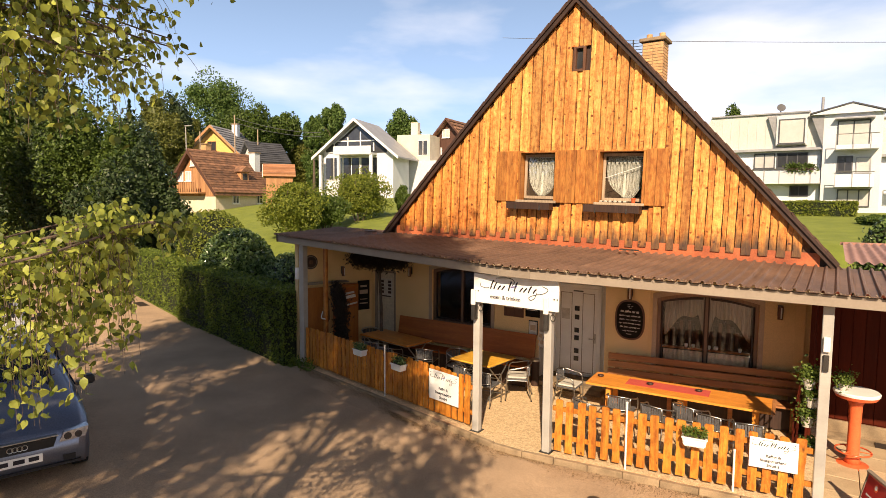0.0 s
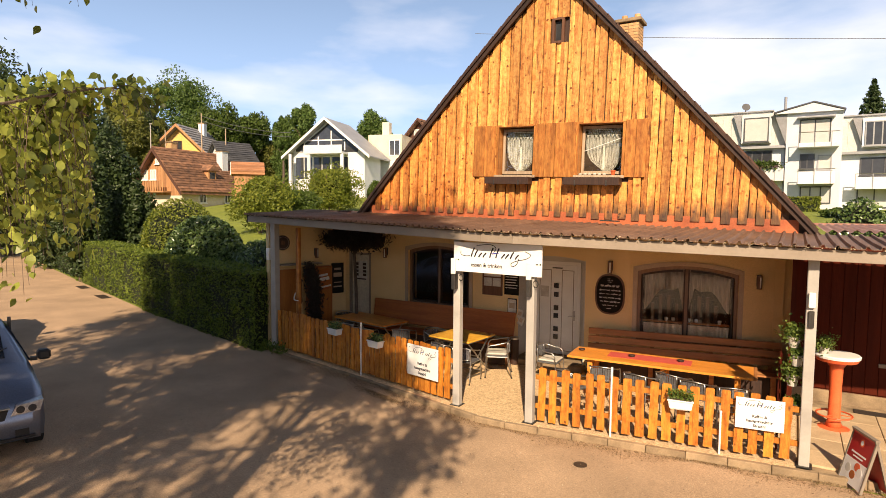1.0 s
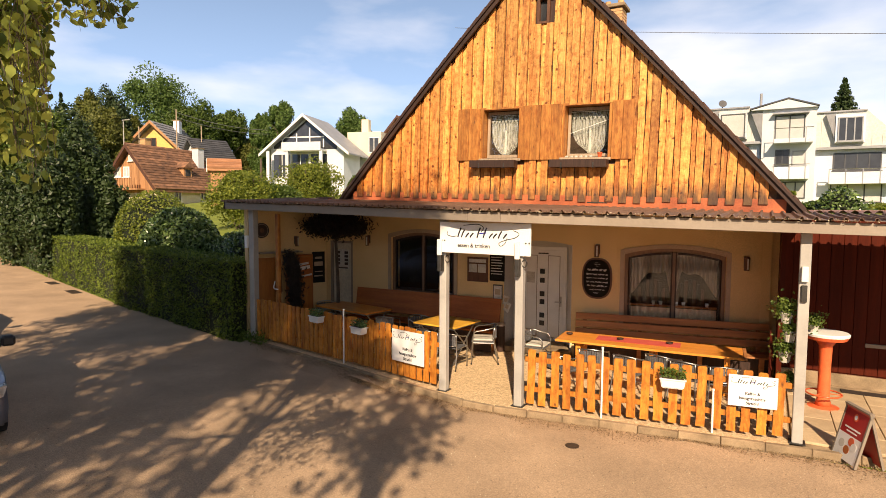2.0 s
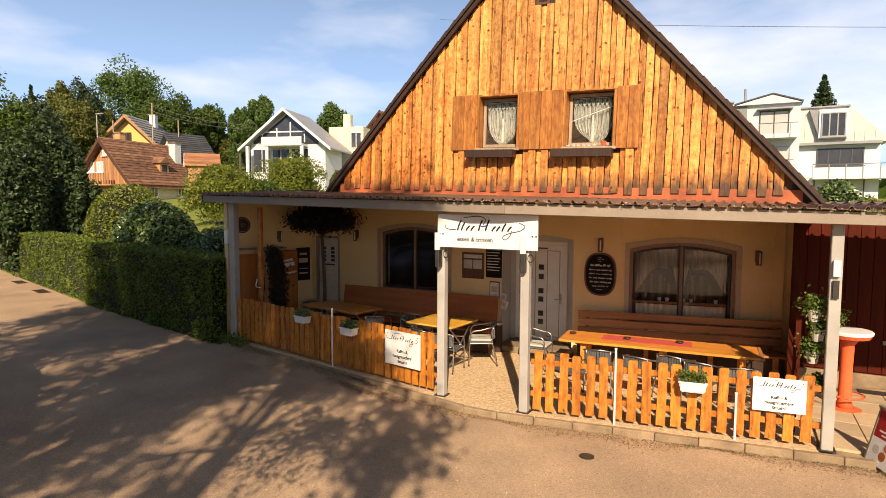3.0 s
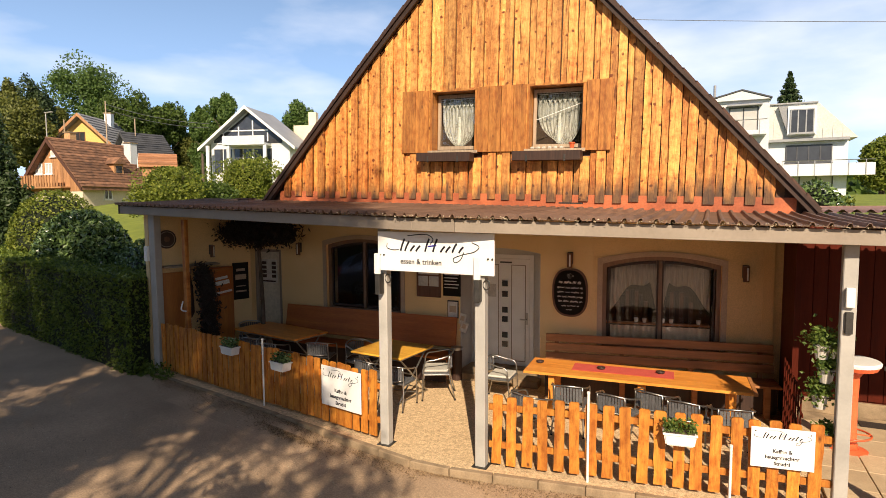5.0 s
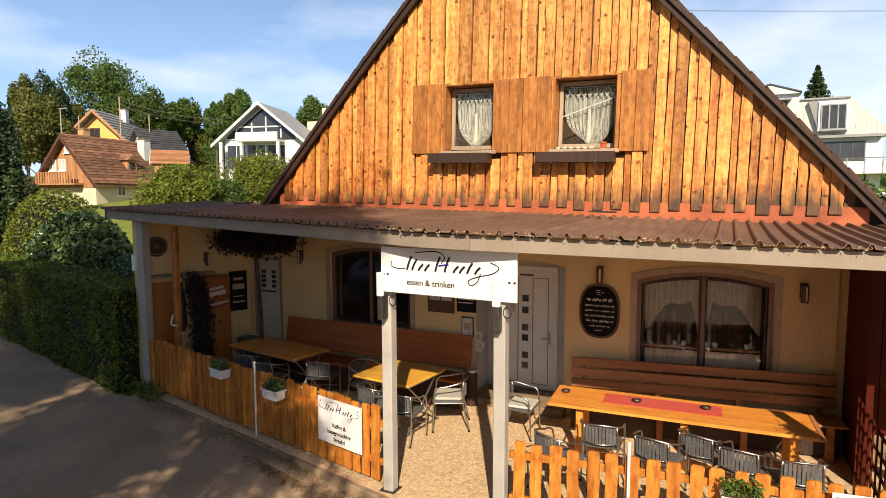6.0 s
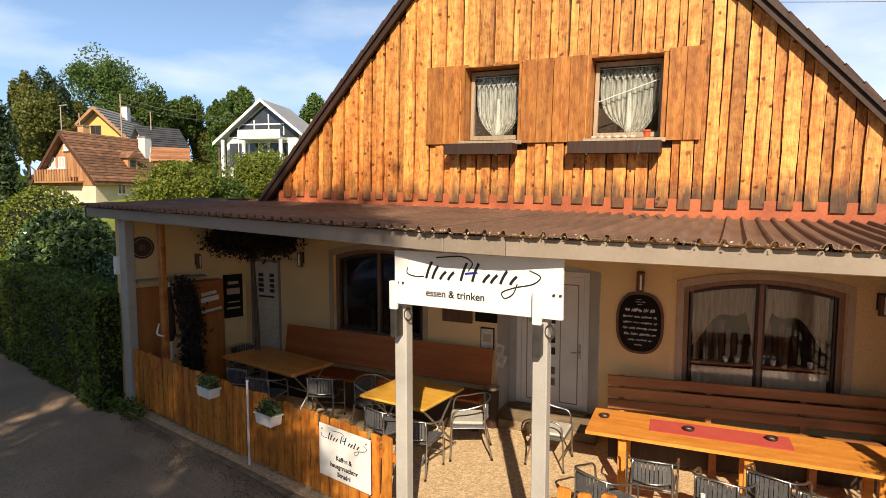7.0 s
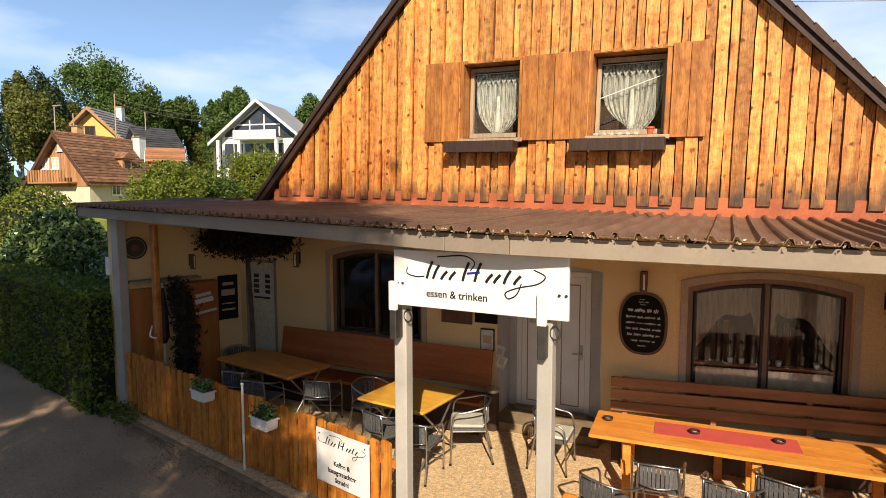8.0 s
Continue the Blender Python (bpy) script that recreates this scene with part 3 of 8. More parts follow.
def tree(name, x, y, z, height, radius, leaf, mat, label, seed, leaves=5000, trunk=0.18, bottom=0.3, lumps=16, bark="bark", category="tree", lump=0.42, spray=1, gap=None):
    """A tapered trunk with limbs and a crown of many leaves in clumps."""
    rng = np.random.default_rng(seed)
    t = thing(name, pose(x, y, z), label, category)
    top = height * (bottom + 0.6 * (1 - bottom))
    bm = tube(smooth_line([(0, 0, -0.4), (0.05 * radius, 0, top * 0.4), (-0.04 * radius, 0.05 * radius, top)], 4), trunk, 8, taper=trunk * 0.35)
    for k in range(7):
        a, h = k * 2.4 + seed, height * (bottom + 0.08 * k * (1 - bottom))
        e = (radius * 0.6 * math.cos(a), radius * 0.6 * math.sin(a), h + radius * 0.45)
        tube(smooth_line([(0, 0, h * 0.85), (e[0] * 0.4, e[1] * 0.4, h + 0.1 * radius), e], 3), trunk * 0.4, 5, bm, trunk * 0.1)
    part("trunk", bm, M[bark], t)
    cz, rz = height * (1 + bottom) / 2, height * (1 - bottom) / 2
    p, d = crown_points(rng, leaves, (0, 0, cz), (radius, radius, rz), lumps, lump=lump)
    if spray > 1:          # leaves gathered on the ends of twigs
        p, d = np.repeat(p[::spray], spray, 0), np.repeat(d[::spray], spray, 0)
        p = p + rng.normal(size=p.shape) * (0.07 + 0.004 * spray)
    if gap:                # an open place in the crown: x, y, z of its middle and its half sizes
        open_ = (((p - np.array(gap[:3])) / np.array(gap[3:])) ** 2).sum(1) > 1
        p, d = p[open_], d[open_]
    v, f = leaf_arrays(p, leaf, rng, 0.4, normals=d, face=0.6)
    raw("crown", v, f, mat, t)
    return t


def conifer(name, x, y, z, height, radius, label, seed, leaves=4000):
    rng = np.random.default_rng(seed)
    t = thing(name, pose(x, y, z), label, "tree")
    part("trunk", tube([(0, 0, -0.4), (0, 0, height * 0.97)], height * 0.018, 7, taper=0.03), M["bark"], t)
    tiers = 22
    k = rng.integers(0, tiers, leaves)
    h = (k + 0.5) / tiers
    a = rng.integers(0, 9, leaves) * 0.7 + k * 1.3 + rng.normal(0, 0.12, leaves)
    r = rng.uniform(0.05, 1, leaves) ** 0.7 * radius * (1 - h) * rng.uniform(0.75, 1.1, leaves)
    p = np.stack([r * np.cos(a), r * np.sin(a), height * (0.1 + 0.9 * h) - r * 0.3 + rng.normal(0, height * 0.008, leaves)], 1)
    v, f = leaf_arrays(p, height * 0.03, rng, 0.5, 0.5)
    raw("crown", v, f, M["darkleaf"], t)
    return t

# ---- plan of the porch ----
def front_y(x):
    """The line of the porch roof's front edge, bent a little at the entrance."""
    return -3.2 + (0.2176 * (-1.0 - x) if x < -1.0 else 0.0) + (0.13 * (x + 0.5) if x > -0.5 else 0.0)


def post_y(x):
    return front_y(x) + 0.25


def fascia_z(x):
    return 2.67 - 0.022 * (x + 0.5)


def eave_z(x):
    """Where the porch roof meets the boarded gable."""
    return 3.08 - 0.025 * (x + 5.3) - 0.06


SLAB = 0.08


def ground_z(x, y):
    line = -2.0 - 0.27 * (x + 6.6) if x < -6.6 else -2.0
    db = y - line - 1.2
    if db <= 0:
        return 0.0
    z = 5.0 * (1 - math.exp(-db / 16))
    keep = max(0.0, min(1.0, max((-8.2 - x) / 4, (x - 9.0) / 4, (y - 10.0) / 5)))
    lower = 0.74 + 0.26 * max(0.0, min(1.0, (-6.0 - x) / 10))        # the lawns lie lower towards the flats
    return z * keep * lower


# ---- ground, road, pavement ----
def make_ground():
    xs = sorted({*np.linspace(-60, 40, 101).tolist(), *np.linspace(-400, -70, 23).tolist(), *np.linspace(50, 400, 24).tolist()})
    ys = sorted({*np.linspace(-30, 70, 101).tolist(), *np.linspace(-300, -40, 18).tolist(), *np.linspace(80, 500, 29).tolist()})
    verts = [(x, y, ground_z(x, y) - 0.02) for y in ys for x in xs]
    w = len(xs)
    faces = [(j * w + i, j * w + i + 1, (j + 1) * w + i + 1, (j + 1) * w + i) for j in range(len(ys) - 1) for i in range(w - 1)]
    tagged(raw("ground", verts, faces, M["grass"], soft=True), "sunlit grass slope with mown lawns", "ground", kind="structure")


make_ground()

ROAD = [(26, -2.6), (3.4, -2.72), (-0.4, -3.12), (-1.2, -3.1), (-6.9, -1.98), (-14.0, -0.3), (-23, 2.3), (-37, 6.5), (-70, 16), (-72, 9), (-38, -0.5), (-26, -4.2), (-16, -7.6), (-15, -30), (26, -30)]
bm = bmesh.new()
face = bm.faces.new([bm.verts.new((x, y, 0.0)) for x, y in ROAD])
bmesh.ops.triangulate(bm, faces=[face])
road = tagged(part("road", bm, M["asphalt"]), "worn pale asphalt lane with patches of leaf shade", "road", kind="structure")

# the porch slab follows the bent front line
xs = [-7.2, -6.0, -4.0, -2.0, -1.0, -0.5, 1.0, 3.0]
porch = tagged(part("porch_floor", prism([(x, post_y(x) - 0.14) for x in xs] + [(3.0, 0.6), (-7.2, 0.6)], -0.1, SLAB, "z"), M["gravel"]), "washed gravel concrete slab of the porch", "floor", kind="structure")
yard = tagged(part("pavement", prism([(3.0, post_y(3.0) - 0.14), (9.0, -2.3), (9.0, 3.0), (3.0, 3.0)], -0.1, SLAB - 0.03, "z"), M["concrete"]), "pale paved yard beside the porch", "pavement", kind="structure")

# ---- ground-floor walls with openings ----
WALL = 0.10


def wall_with_holes(x0, x1, z0, z1, holes, y0, y1):
    """A wall between two planes with arched or square openings, cut by strips."""
    bm = bmesh.new()
    xs = sorted({x0, x1, *[h[0] for h in holes], *[h[1] for h in holes]})
    for a, b in zip(xs, xs[1:]):
        inside = [h for h in holes if h[0] <= a and b <= h[1]]
        if not inside:
            box(bm, a, b, y0, y1, z0, z1)
            continue
        _, _, lo, hi, arch = inside[0]
        if lo > z0:
            box(bm, a, b, y0, y1, z0, lo)
        n = 14 if arch else 1
        top = [(a + (b - a) * k / n, hi + arch * (1 - (2 * k / n - 1) ** 2)) for k in range(n + 1)]
        for (xa, za), (xb, zb) in zip(top, top[1:]):
            prism([(xa, za), (xb, zb), (xb, z1), (xa, z1)], y0, y1, "y", bm)
    bmesh.ops.remove_doubles(bm, verts=bm.verts[:], dist=0.0005)
    return bm


HOLES = [(-6.18, -5.62, SLAB, 2.06, 0.0), (-4.52, -2.95, 1.02, 2.22, 0.12), (-1.83, -0.47, SLAB, 2.18, 0.07)]
BEND = pose(0.34, WALL, 0, 0, 0, 9.3) @ pose(-0.34, -WALL, 0)          # the wall beyond the chalkboard turns back a little
tagged(part("wall_front", wall_with_holes(-6.4, 0.34, SLAB, 2.86, HOLES, WALL, WALL + 0.35), M["plaster"]), "cream rendered wall under the porch roof", "wall", kind="structure")
tagged(part("wall_front", wall_with_holes(0.34, 2.95, SLAB, 2.86, [(0.48, 2.12, 0.80, 2.06, 0.12)], WALL, WALL + 0.35), M["plaster"], m=BEND), "cream rendered wall round the arched window", "wall", kind="structure")
# the end wall of the porch runs out towards the lane
END_A, END_B = Vector((-7.02, -1.66, 0)), Vector((-6.34, 0.12, 0))
end_dir = (END_B - END_A).normalized()
END = Matrix.Translation(END_A) @ Matrix.Rotation(math.atan2(end_dir.y, end_dir.x), 4, "Z")   # x runs along the wall, -y faces the porch
end_len = (END_B - END_A).length
tagged(part("wall_end", cube(0, end_len, 0.0, 0.18, SLAB, 2.86), M["plaster"], m=END), "cream rendered end wall of the porch", "wall", kind="structure")
tagged(part("wall_back", cube(-7.1, 2.05, 8.6, 8.9, 0, 2.8), M["plaster"]), "plain rear wall", "wall", kind="structure")
for n, x in (("wall_west", -6.42), ("wall_east", 2.62)):
    tagged(part(n, prism([(x, WALL + 0.36), (x + 0.14, WALL + 0.36), (x - 0.58, 8.595), (x - 0.72, 8.595)], 0, 2.8, "z"), M["plaster"]), "plain rendered side wall", "wall", kind="structure")
tagged(part("wall_inner", cube(-6.25, 2.7, 2.6, 2.7, 0, 2.95), M["inner"]), "inner wall behind the windows, coloured dark for the dim room", "wall", kind="structure")
tagged(part("floor_inner", cube(-6.25, 2.7, WALL + 0.36, 8.59, 0.02, 0.12), M["inner"]), "indoor floor, coloured dark for the dim room", "floor", kind="structure")
tagged(part("ceiling", prism([(-6.25, WALL + 0.37), (2.7, WALL + 0.37), (2.5, 2.59), (-6.25, 2.59)], 2.86, 2.94, "z"), M["inner"]), "indoor ceiling, coloured dark for the dim room", "ceiling", kind="structure")

# ---- annexe of red-brown boards, set back ----
annexe = tagged(part("wall_annexe", cube(2.80, 9.5, 0.62, 0.72, 0.05, 2.70), M["brown_wall"]), "red-brown boarded annexe wall in deep shade", "wall", kind="structure")
me = mesh_of("plank", cube(0.0, 0.165, -0.022, 0.0, 0.0, 2.42, 0.004), M["brown_wall"])
for k in range(39):
    piece("plank", me, annexe, pose(2.9 + 0.17 * k, 0.62, 0.27))
tagged(part("baseboard", cube(2.9, 9.5, 0.55, 0.615, 0.05, 0.25, 0.006), M["concrete"]), "low concrete plinth", "trim", kind="structure")
tagged(part("wall_return", cube(2.865, 2.93, -0.75, 0.615, SLAB, 2.72), M["brown_wall"]), "red-brown boarded side screen of the porch", "wall", kind="structure")

# ---- boarded gable ----
SKEW = 0.085            # the house runs back out of square: x shifts by this for each metre of y


def skewed(bm):
    for v in bm.verts:
        v.co.x -= SKEW * max(0.0, v.co.y)
    return bm


GAB = Matrix.Translation((-1.2, 0, 3.0)) @ Matrix.Rotation(radians(1.43), 4, "Y") @ Matrix.Translation((1.2, 0, -3.0))
APEX, FOOT_L, FOOT_R = (-1.2, 7.62), (-5.62, 3.0), (3.16, 2.97)


def rake(x, drop=0.0):
    """Height of the roof's top face over x, a little rounded between foot and ridge."""
    fx, fz = FOOT_L if x < APEX[0] else FOOT_R
    u = (x - fx) / (APEX[0] - fx)
    return fz + (APEX[1] - fz) * u + (0.085 if x < APEX[0] else 0.035) * math.sin(math.pi * max(0.0, min(1.0, u))) - drop


gable_pts = [(FOOT_L[0] + (APEX[0] - FOOT_L[0]) * k / 8, rake(FOOT_L[0] + (APEX[0] - FOOT_L[0]) * k / 8, 0.3)) for k in range(9)]
gable_pts += [(APEX[0] + (FOOT_R[0] - APEX[0]) * k / 8, rake(APEX[0] + (FOOT_R[0] - APEX[0]) * k / 8, 0.3)) for k in range(1, 9)]
gable_pts = [(x, max(z, 2.9)) for x, z in gable_pts]
UP_WIN = [(-2.28, -1.48), (-0.66, 0.20)]
WIN_Z = (3.80, 4.74)
gable = tagged(new("gable_wall", None), "gable clad with honey-coloured larch boards, weathered at the foot", "wall", kind="structure")
gable.matrix_basis = GAB
bm = bmesh.new()
xs = sorted({p[0] for p in gable_pts} | {x for w in UP_WIN for x in w} | {-1.22, -1.02})
for a, b in zip(xs, xs[1:]):
    za, zb = max(rake(a, 0.11), 2.9), max(rake(b, 0.11), 2.9)
    cuts = [WIN_Z for w in UP_WIN if w[0] <= a and b <= w[1]] + ([(6.25, 6.66)] if -1.22 <= a and b <= -1.02 else [])
    if cuts:
        lo, hi = cuts[0]
        prism([(a, 2.9), (b, 2.9), (b, lo), (a, lo)], -0.06, 0.10, "y", bm)
        prism([(a, hi), (b, hi), (b, zb), (a, za)], -0.06, 0.10, "y", bm)
    else:
        prism([(a, 2.9), (b, 2.9), (b, zb), (a, za)], -0.06, 0.10, "y", bm)
part("backing", bm, M["trim"], gable)
tagged(part("flashing", cube(-5.4, 2.92, -0.10, -0.062, 2.88, 3.12), M["red"], gable), "red strip along the foot of the boards")


def gable_board(x0, x1, bottom, y0, y1):
    """One or two lengths of board at x0..x1, cut to the rake and round the windows."""
    spans = [(bottom, None)]
    for w in UP_WIN:
        if x0 < w[1] - 0.01 and x1 > w[0] + 0.01:
            spans = [(bottom, WIN_Z[0] - 0.12), (WIN_Z[1] + 0.0, None)]
    if x0 < -1.02 and x1 > -1.22:
        spans = [(spans[-1][0], 6.23), (6.68, None)] if len(spans) == 1 else [*spans[:1], (spans[1][0], 6.23), (6.68, None)]
    for lo, hi in spans:
        za, zb = (rake(x0, 0.13), rake(x1, 0.13)) if hi is None else (hi, hi)
        if min(za, zb) - lo < 0.06:
            continue
        pts = [(x0, lo), (x1, lo), (x1, zb), (x0, za)]
        if hi is None and x0 < APEX[0] < x1:
            pts = [(x0, lo), (x1, lo), (x1, zb), (APEX[0], rake(APEX[0], 0.13)), (x0, za)]
        left, right, n = pts[-1], pts[1], 9
        wav = lambda amp: random.uniform(-amp, amp)
        r_top = pts[2]
        edge_r = [(x1 + wav(0.005), lo + (r_top[1] - lo) * q / n) for q in range(1, n)]
        edge_l = [(x0 + wav(0.005), left[1] + (lo - left[1]) * q / n) for q in range(1, n)]
        outline = [pts[0], pts[1], *edge_r, *pts[2:], *edge_l]
        bm = prism([(px - x0, pz - 3.0) for px, pz in outline], 0, y1 - y0, "y")
        part("board", bm, M["board"], gable, m=pose(x0, y0, 3.0, 0, 0, random.uniform(-0.12, 0.12)))


x, k = -5.28, 0
while x < 2.78:
    w = random.uniform(0.115, 0.14)
    gap = random.uniform(0.09, 0.125)
    gable_board(x + w + 0.012, x + w + gap - 0.004, 3.085 + random.uniform(0, 0.02), -0.092, -0.063)
    gable_board(x, x + w, 3.02 + random.uniform(-0.015, 0.02), -0.128, -0.0875)
    x += w + gap

# ---- roof of the house ----
roof = tagged(new("roof", None), "steep dark brown tiled roof with broad barge boards", "roof", kind="structure")
roof.matrix_basis = GAB


def roof_side(name, fx, y0, y1, top, thick, mat, reach=0.0):
    pts = []
    for k in range(9):
        x = APEX[0] + (fx - APEX[0]) * k / 8
        pts.append((x, rake(x)))
    dx, dz = pts[-1][0] - pts[-2][0], pts[-1][1] - pts[-2][1]
    L = math.hypot(dx, dz)
    pts.append((pts[-1][0] + dx / L * reach, pts[-1][1] + dz / L * reach))
    hi = [(x, z + top) for x, z in pts]
    lo = [(x, z + top - thick) for x, z in pts][::-1]
    bm = bmesh.new()
    for a, b, c, d in zip(hi, hi[1:], lo[::-1][1:], lo[::-1]):
        prism([a, b, c, d], y0, y1, "y", bm)
    bmesh.ops.remove_doubles(bm, verts=bm.verts[:], dist=0.0005)
    return part(name, skewed(bm), mat, roof)


for fx in (FOOT_L[0], FOOT_R[0]):
    roof_side("roof_slope", fx, -0.19, 9.0, 0.0, 0.10, M["tile"], 0.15)
    roof_side("barge_board", fx, -0.225, -0.193, -0.025, 0.125, M["barge"], 0.12)
    roof_side("verge_strip", fx, -0.26, -0.228, 0.01, 0.06, M["trim"], 0.12)
    roof_side("soffit", fx, -0.19, -0.13, -0.102, 0.02, M["trim"], 0.0)
    # rows of tiles that end at the verge
    for k in range(26):
        u = (k + 0.5) / 26
        xx = APEX[0] + (fx - APEX[0]) * u
        slope = math.degrees(math.atan2(rake(xx + 0.05) - rake(xx - 0.05), 0.1))
        bm = cube(-0.13, 0.13, -0.24, 9.0, 0.0, 0.028)
        bm.transform(pose(xx, 0, rake(xx) + 0.008, 0, -slope + (3 if fx > 0 else -3), 0))
        part("tile_course", skewed(bm), M["tile"], roof)

# ---- porch roof: corrugated sheet ----
porch_roof = tagged(new("porch_roof", None), "lean-to roof of weathered brown corrugated sheets", "roof", kind="structure")
PITCH = 0.14


def corrugated(x0, x1, rows, mat, parent, wave=0.033, name="sheet"):
    n = int((x1 - x0) / PITCH * 12)
    verts, faces = [], []
    for i in range(n + 1):
        x = x0 + (x1 - x0) * i / n
        u = abs((x / PITCH) % 1.0 - 0.5) * 2          # 0 on the rib, 1 in the middle of the pan
        w = wave * max(0.0, min(1.0, (0.36 - u) / 0.13))
        ya, yb = front_y(x) - 0.07, -0.055 if x > -5.65 else -0.055 + 0.35
        for j in range(rows + 1):
            v = j / rows
            z = (fascia_z(x) + 0.16) * (1 - v) + eave_z(x) * v - 0.012 * math.sin(math.pi * v)
            verts.append((x, ya + (yb - ya) * v, z + w))
    for i in range(n):
        for j in range(rows):
            a = i * (rows + 1) + j
            faces.append((a, a + rows + 1, a + rows + 2, a + 1))
    ob = raw(name, verts, faces, mat, parent)
    sol = ob.modifiers.new("thickness", "SOLIDIFY")
    sol.thickness = 0.006
    return ob


for k in range(13):
    corrugated(-7.62 + 1.093 * k, -7.62 + 1.093 * (k + 1) + 0.03, 3, M["sheet"], porch_roof)
# fascia along the bent line, beam behind it and rafters
for a, b in ((-7.57, -1.0), (-0.996, -0.5), (-0.496, 6.5)):
    pa, pb = Vector((a, front_y(a), fascia_z(a))), Vector((b, front_y(b), fascia_z(b)))
    L = (pb - pa).length
    d = (pb - pa).normalized()
    turn = Matrix.Translation(pa) @ d.to_track_quat("X", "Z").to_matrix().to_4x4()
    part("fascia", cube(0, L, 0, 0.035, 0.0, 0.135, 0.004), M["fascia"], porch_roof, m=turn)
    part("beam", cube(0, L, 0.16, 0.27, -0.005, 0.11, 0.004), M["fascia"], porch_roof, m=turn)
for k in range(16):
    x = -7.45 + 0.9 * k
    pa, pb = Vector((x, front_y(x) + 0.28, fascia_z(x) + 0.07)), Vector((x, -0.12 if x > -5.6 else 0.2, eave_z(x) - 0.09))
    d = pb - pa
    part("rafter", cube(0, d.length, -0.04, 0.04, -0.05, 0.05), M["trim"], porch_roof, m=Matrix.Translation(pa) @ d.to_track_quat("X", "Z").to_matrix().to_4x4())
part("roof_trim", cube(-7.64, -7.60, -1.75, 0.3, 2.82, 2.98, 0.004), M["trim"], porch_roof)
vent = thing("roof_vent", pose(-5.9, -0.45, 3.0), "small rusty vent block on the corrugated roof", "vent")
part("vent_box", cube(-0.14, 0.14, -0.08, 0.08, -0.03, 0.07, 0.01), M["sheet_red"], vent)
part("vent_cap", cube(-0.17, 0.17, -0.10, 0.10, 0.07, 0.09, 0.006), M["sheet"], vent)
stone = thing("roof_clip", pose(0.15, -0.62, 2.955, 0, 1.4, 0), "small dark metal plate lying on the corrugated roof", "plate")
part("plate", cube(-0.16, 0.16, -0.05, 0.05, 0.0, 0.02, 0.004), M["steel"], stone)

# roof of the annexe behind, reddish sheets
annexe_roof = tagged(new("annexe_roof", None), "faded red corrugated roof of the annexe", "roof", kind="structure")
verts, faces = [], []
n = 220
for i in range(n + 1):
    x = 3.25 + 6.5 * i / n
    for j, (yy, zz) in enumerate(((0.75, 2.835), (3.0, 2.835), (6.5, 2.84))):
        verts.append((x, yy, zz + 0.026 * math.sin(2 * math.pi * x / 0.16)))
for i in range(n):
    for j in range(2):
        a = i * 3 + j
        faces.append((a, a + 3, a + 4, a + 1))
raw("sheet", verts, faces, M["sheet_red"], annexe_roof, soft=True)


# moss, grit and pale crumbs caught along the front edge of the sheets
rng = np.random.default_rng(23)
n = 2600
u = rng.uniform(-7.5, 6.4, n)
p = np.stack([u, np.array([front_y(q) for q in u]) - 0.03 + rng.normal(0, 0.022, n), np.array([fascia_z(q) for q in u]) + 0.148 + np.abs(rng.normal(0, 0.010, n))], 1)
v, f = leaf_arrays(p, 0.022, rng)
tagged(raw("eaves_moss", v, f, M["crumb"]), "pale moss and grit along the eaves of the sheet roof", "moss", kind="stuff")
part("edge_strip", cube(3.2, 9.8, 6.45, 6.53, 2.80, 2.87), M["sheet_red"], annexe_roof)
# ---- upper windows, shutters, curtains ----
def upper_window(n, x0, x1):
    w = x1 - x0
    t = tagged(new(n, None), "small upper window in a dark recess with a pale sash", "window", kind="structure")
    t.matrix_basis = GAB @ pose(x0, 0, WIN_Z[0])
    h = WIN_Z[1] - WIN_Z[0]
    bm = bmesh.new()
    box(bm, -0.012, 0.028, -0.122, 0.12, -0.05, h + 0.03)
    box(bm, w - 0.035, w + 0.03, -0.122, 0.12, -0.05, h + 0.03)
    box(bm, 0.0282, w - 0.0352, -0.122, 0.12, h - 0.01, h + 0.03)
    part("reveal", bm, M["shutter"], t)
    bm = bmesh.new()
    box(bm, 0.04, 0.085, 0.07, 0.115, 0.03, h - 0.03)
    box(bm, w - 0.085, w - 0.04, 0.07, 0.115, 0.03, h - 0.03)
    box(bm, 0.0852, w - 0.0852, 0.07, 0.115, h - 0.08, h - 0.03)
    box(bm, 0.0852, w - 0.0852, 0.07, 0.115, 0.03, 0.085)
    part("window_frame", bm, M["lightframe"], t)
    g = part("pane", cube(0.0855, w - 0.0855, 0.085, 0.09, 0.0855, h - 0.0805), M["glass"], t)
    g.visible_shadow = False
    part("window_sill", cube(-0.03, w + 0.03, -0.17, 0.068, -0.05, 0.0, 0.006), M["lightframe"], t)
    # dark sheet stands in for the unlit room behind the pane
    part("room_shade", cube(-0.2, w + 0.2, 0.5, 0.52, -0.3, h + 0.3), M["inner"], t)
    return t


window_1 = upper_window("window_1", *UP_WIN[0])
window_2 = upper_window("window_2", *UP_WIN[1])


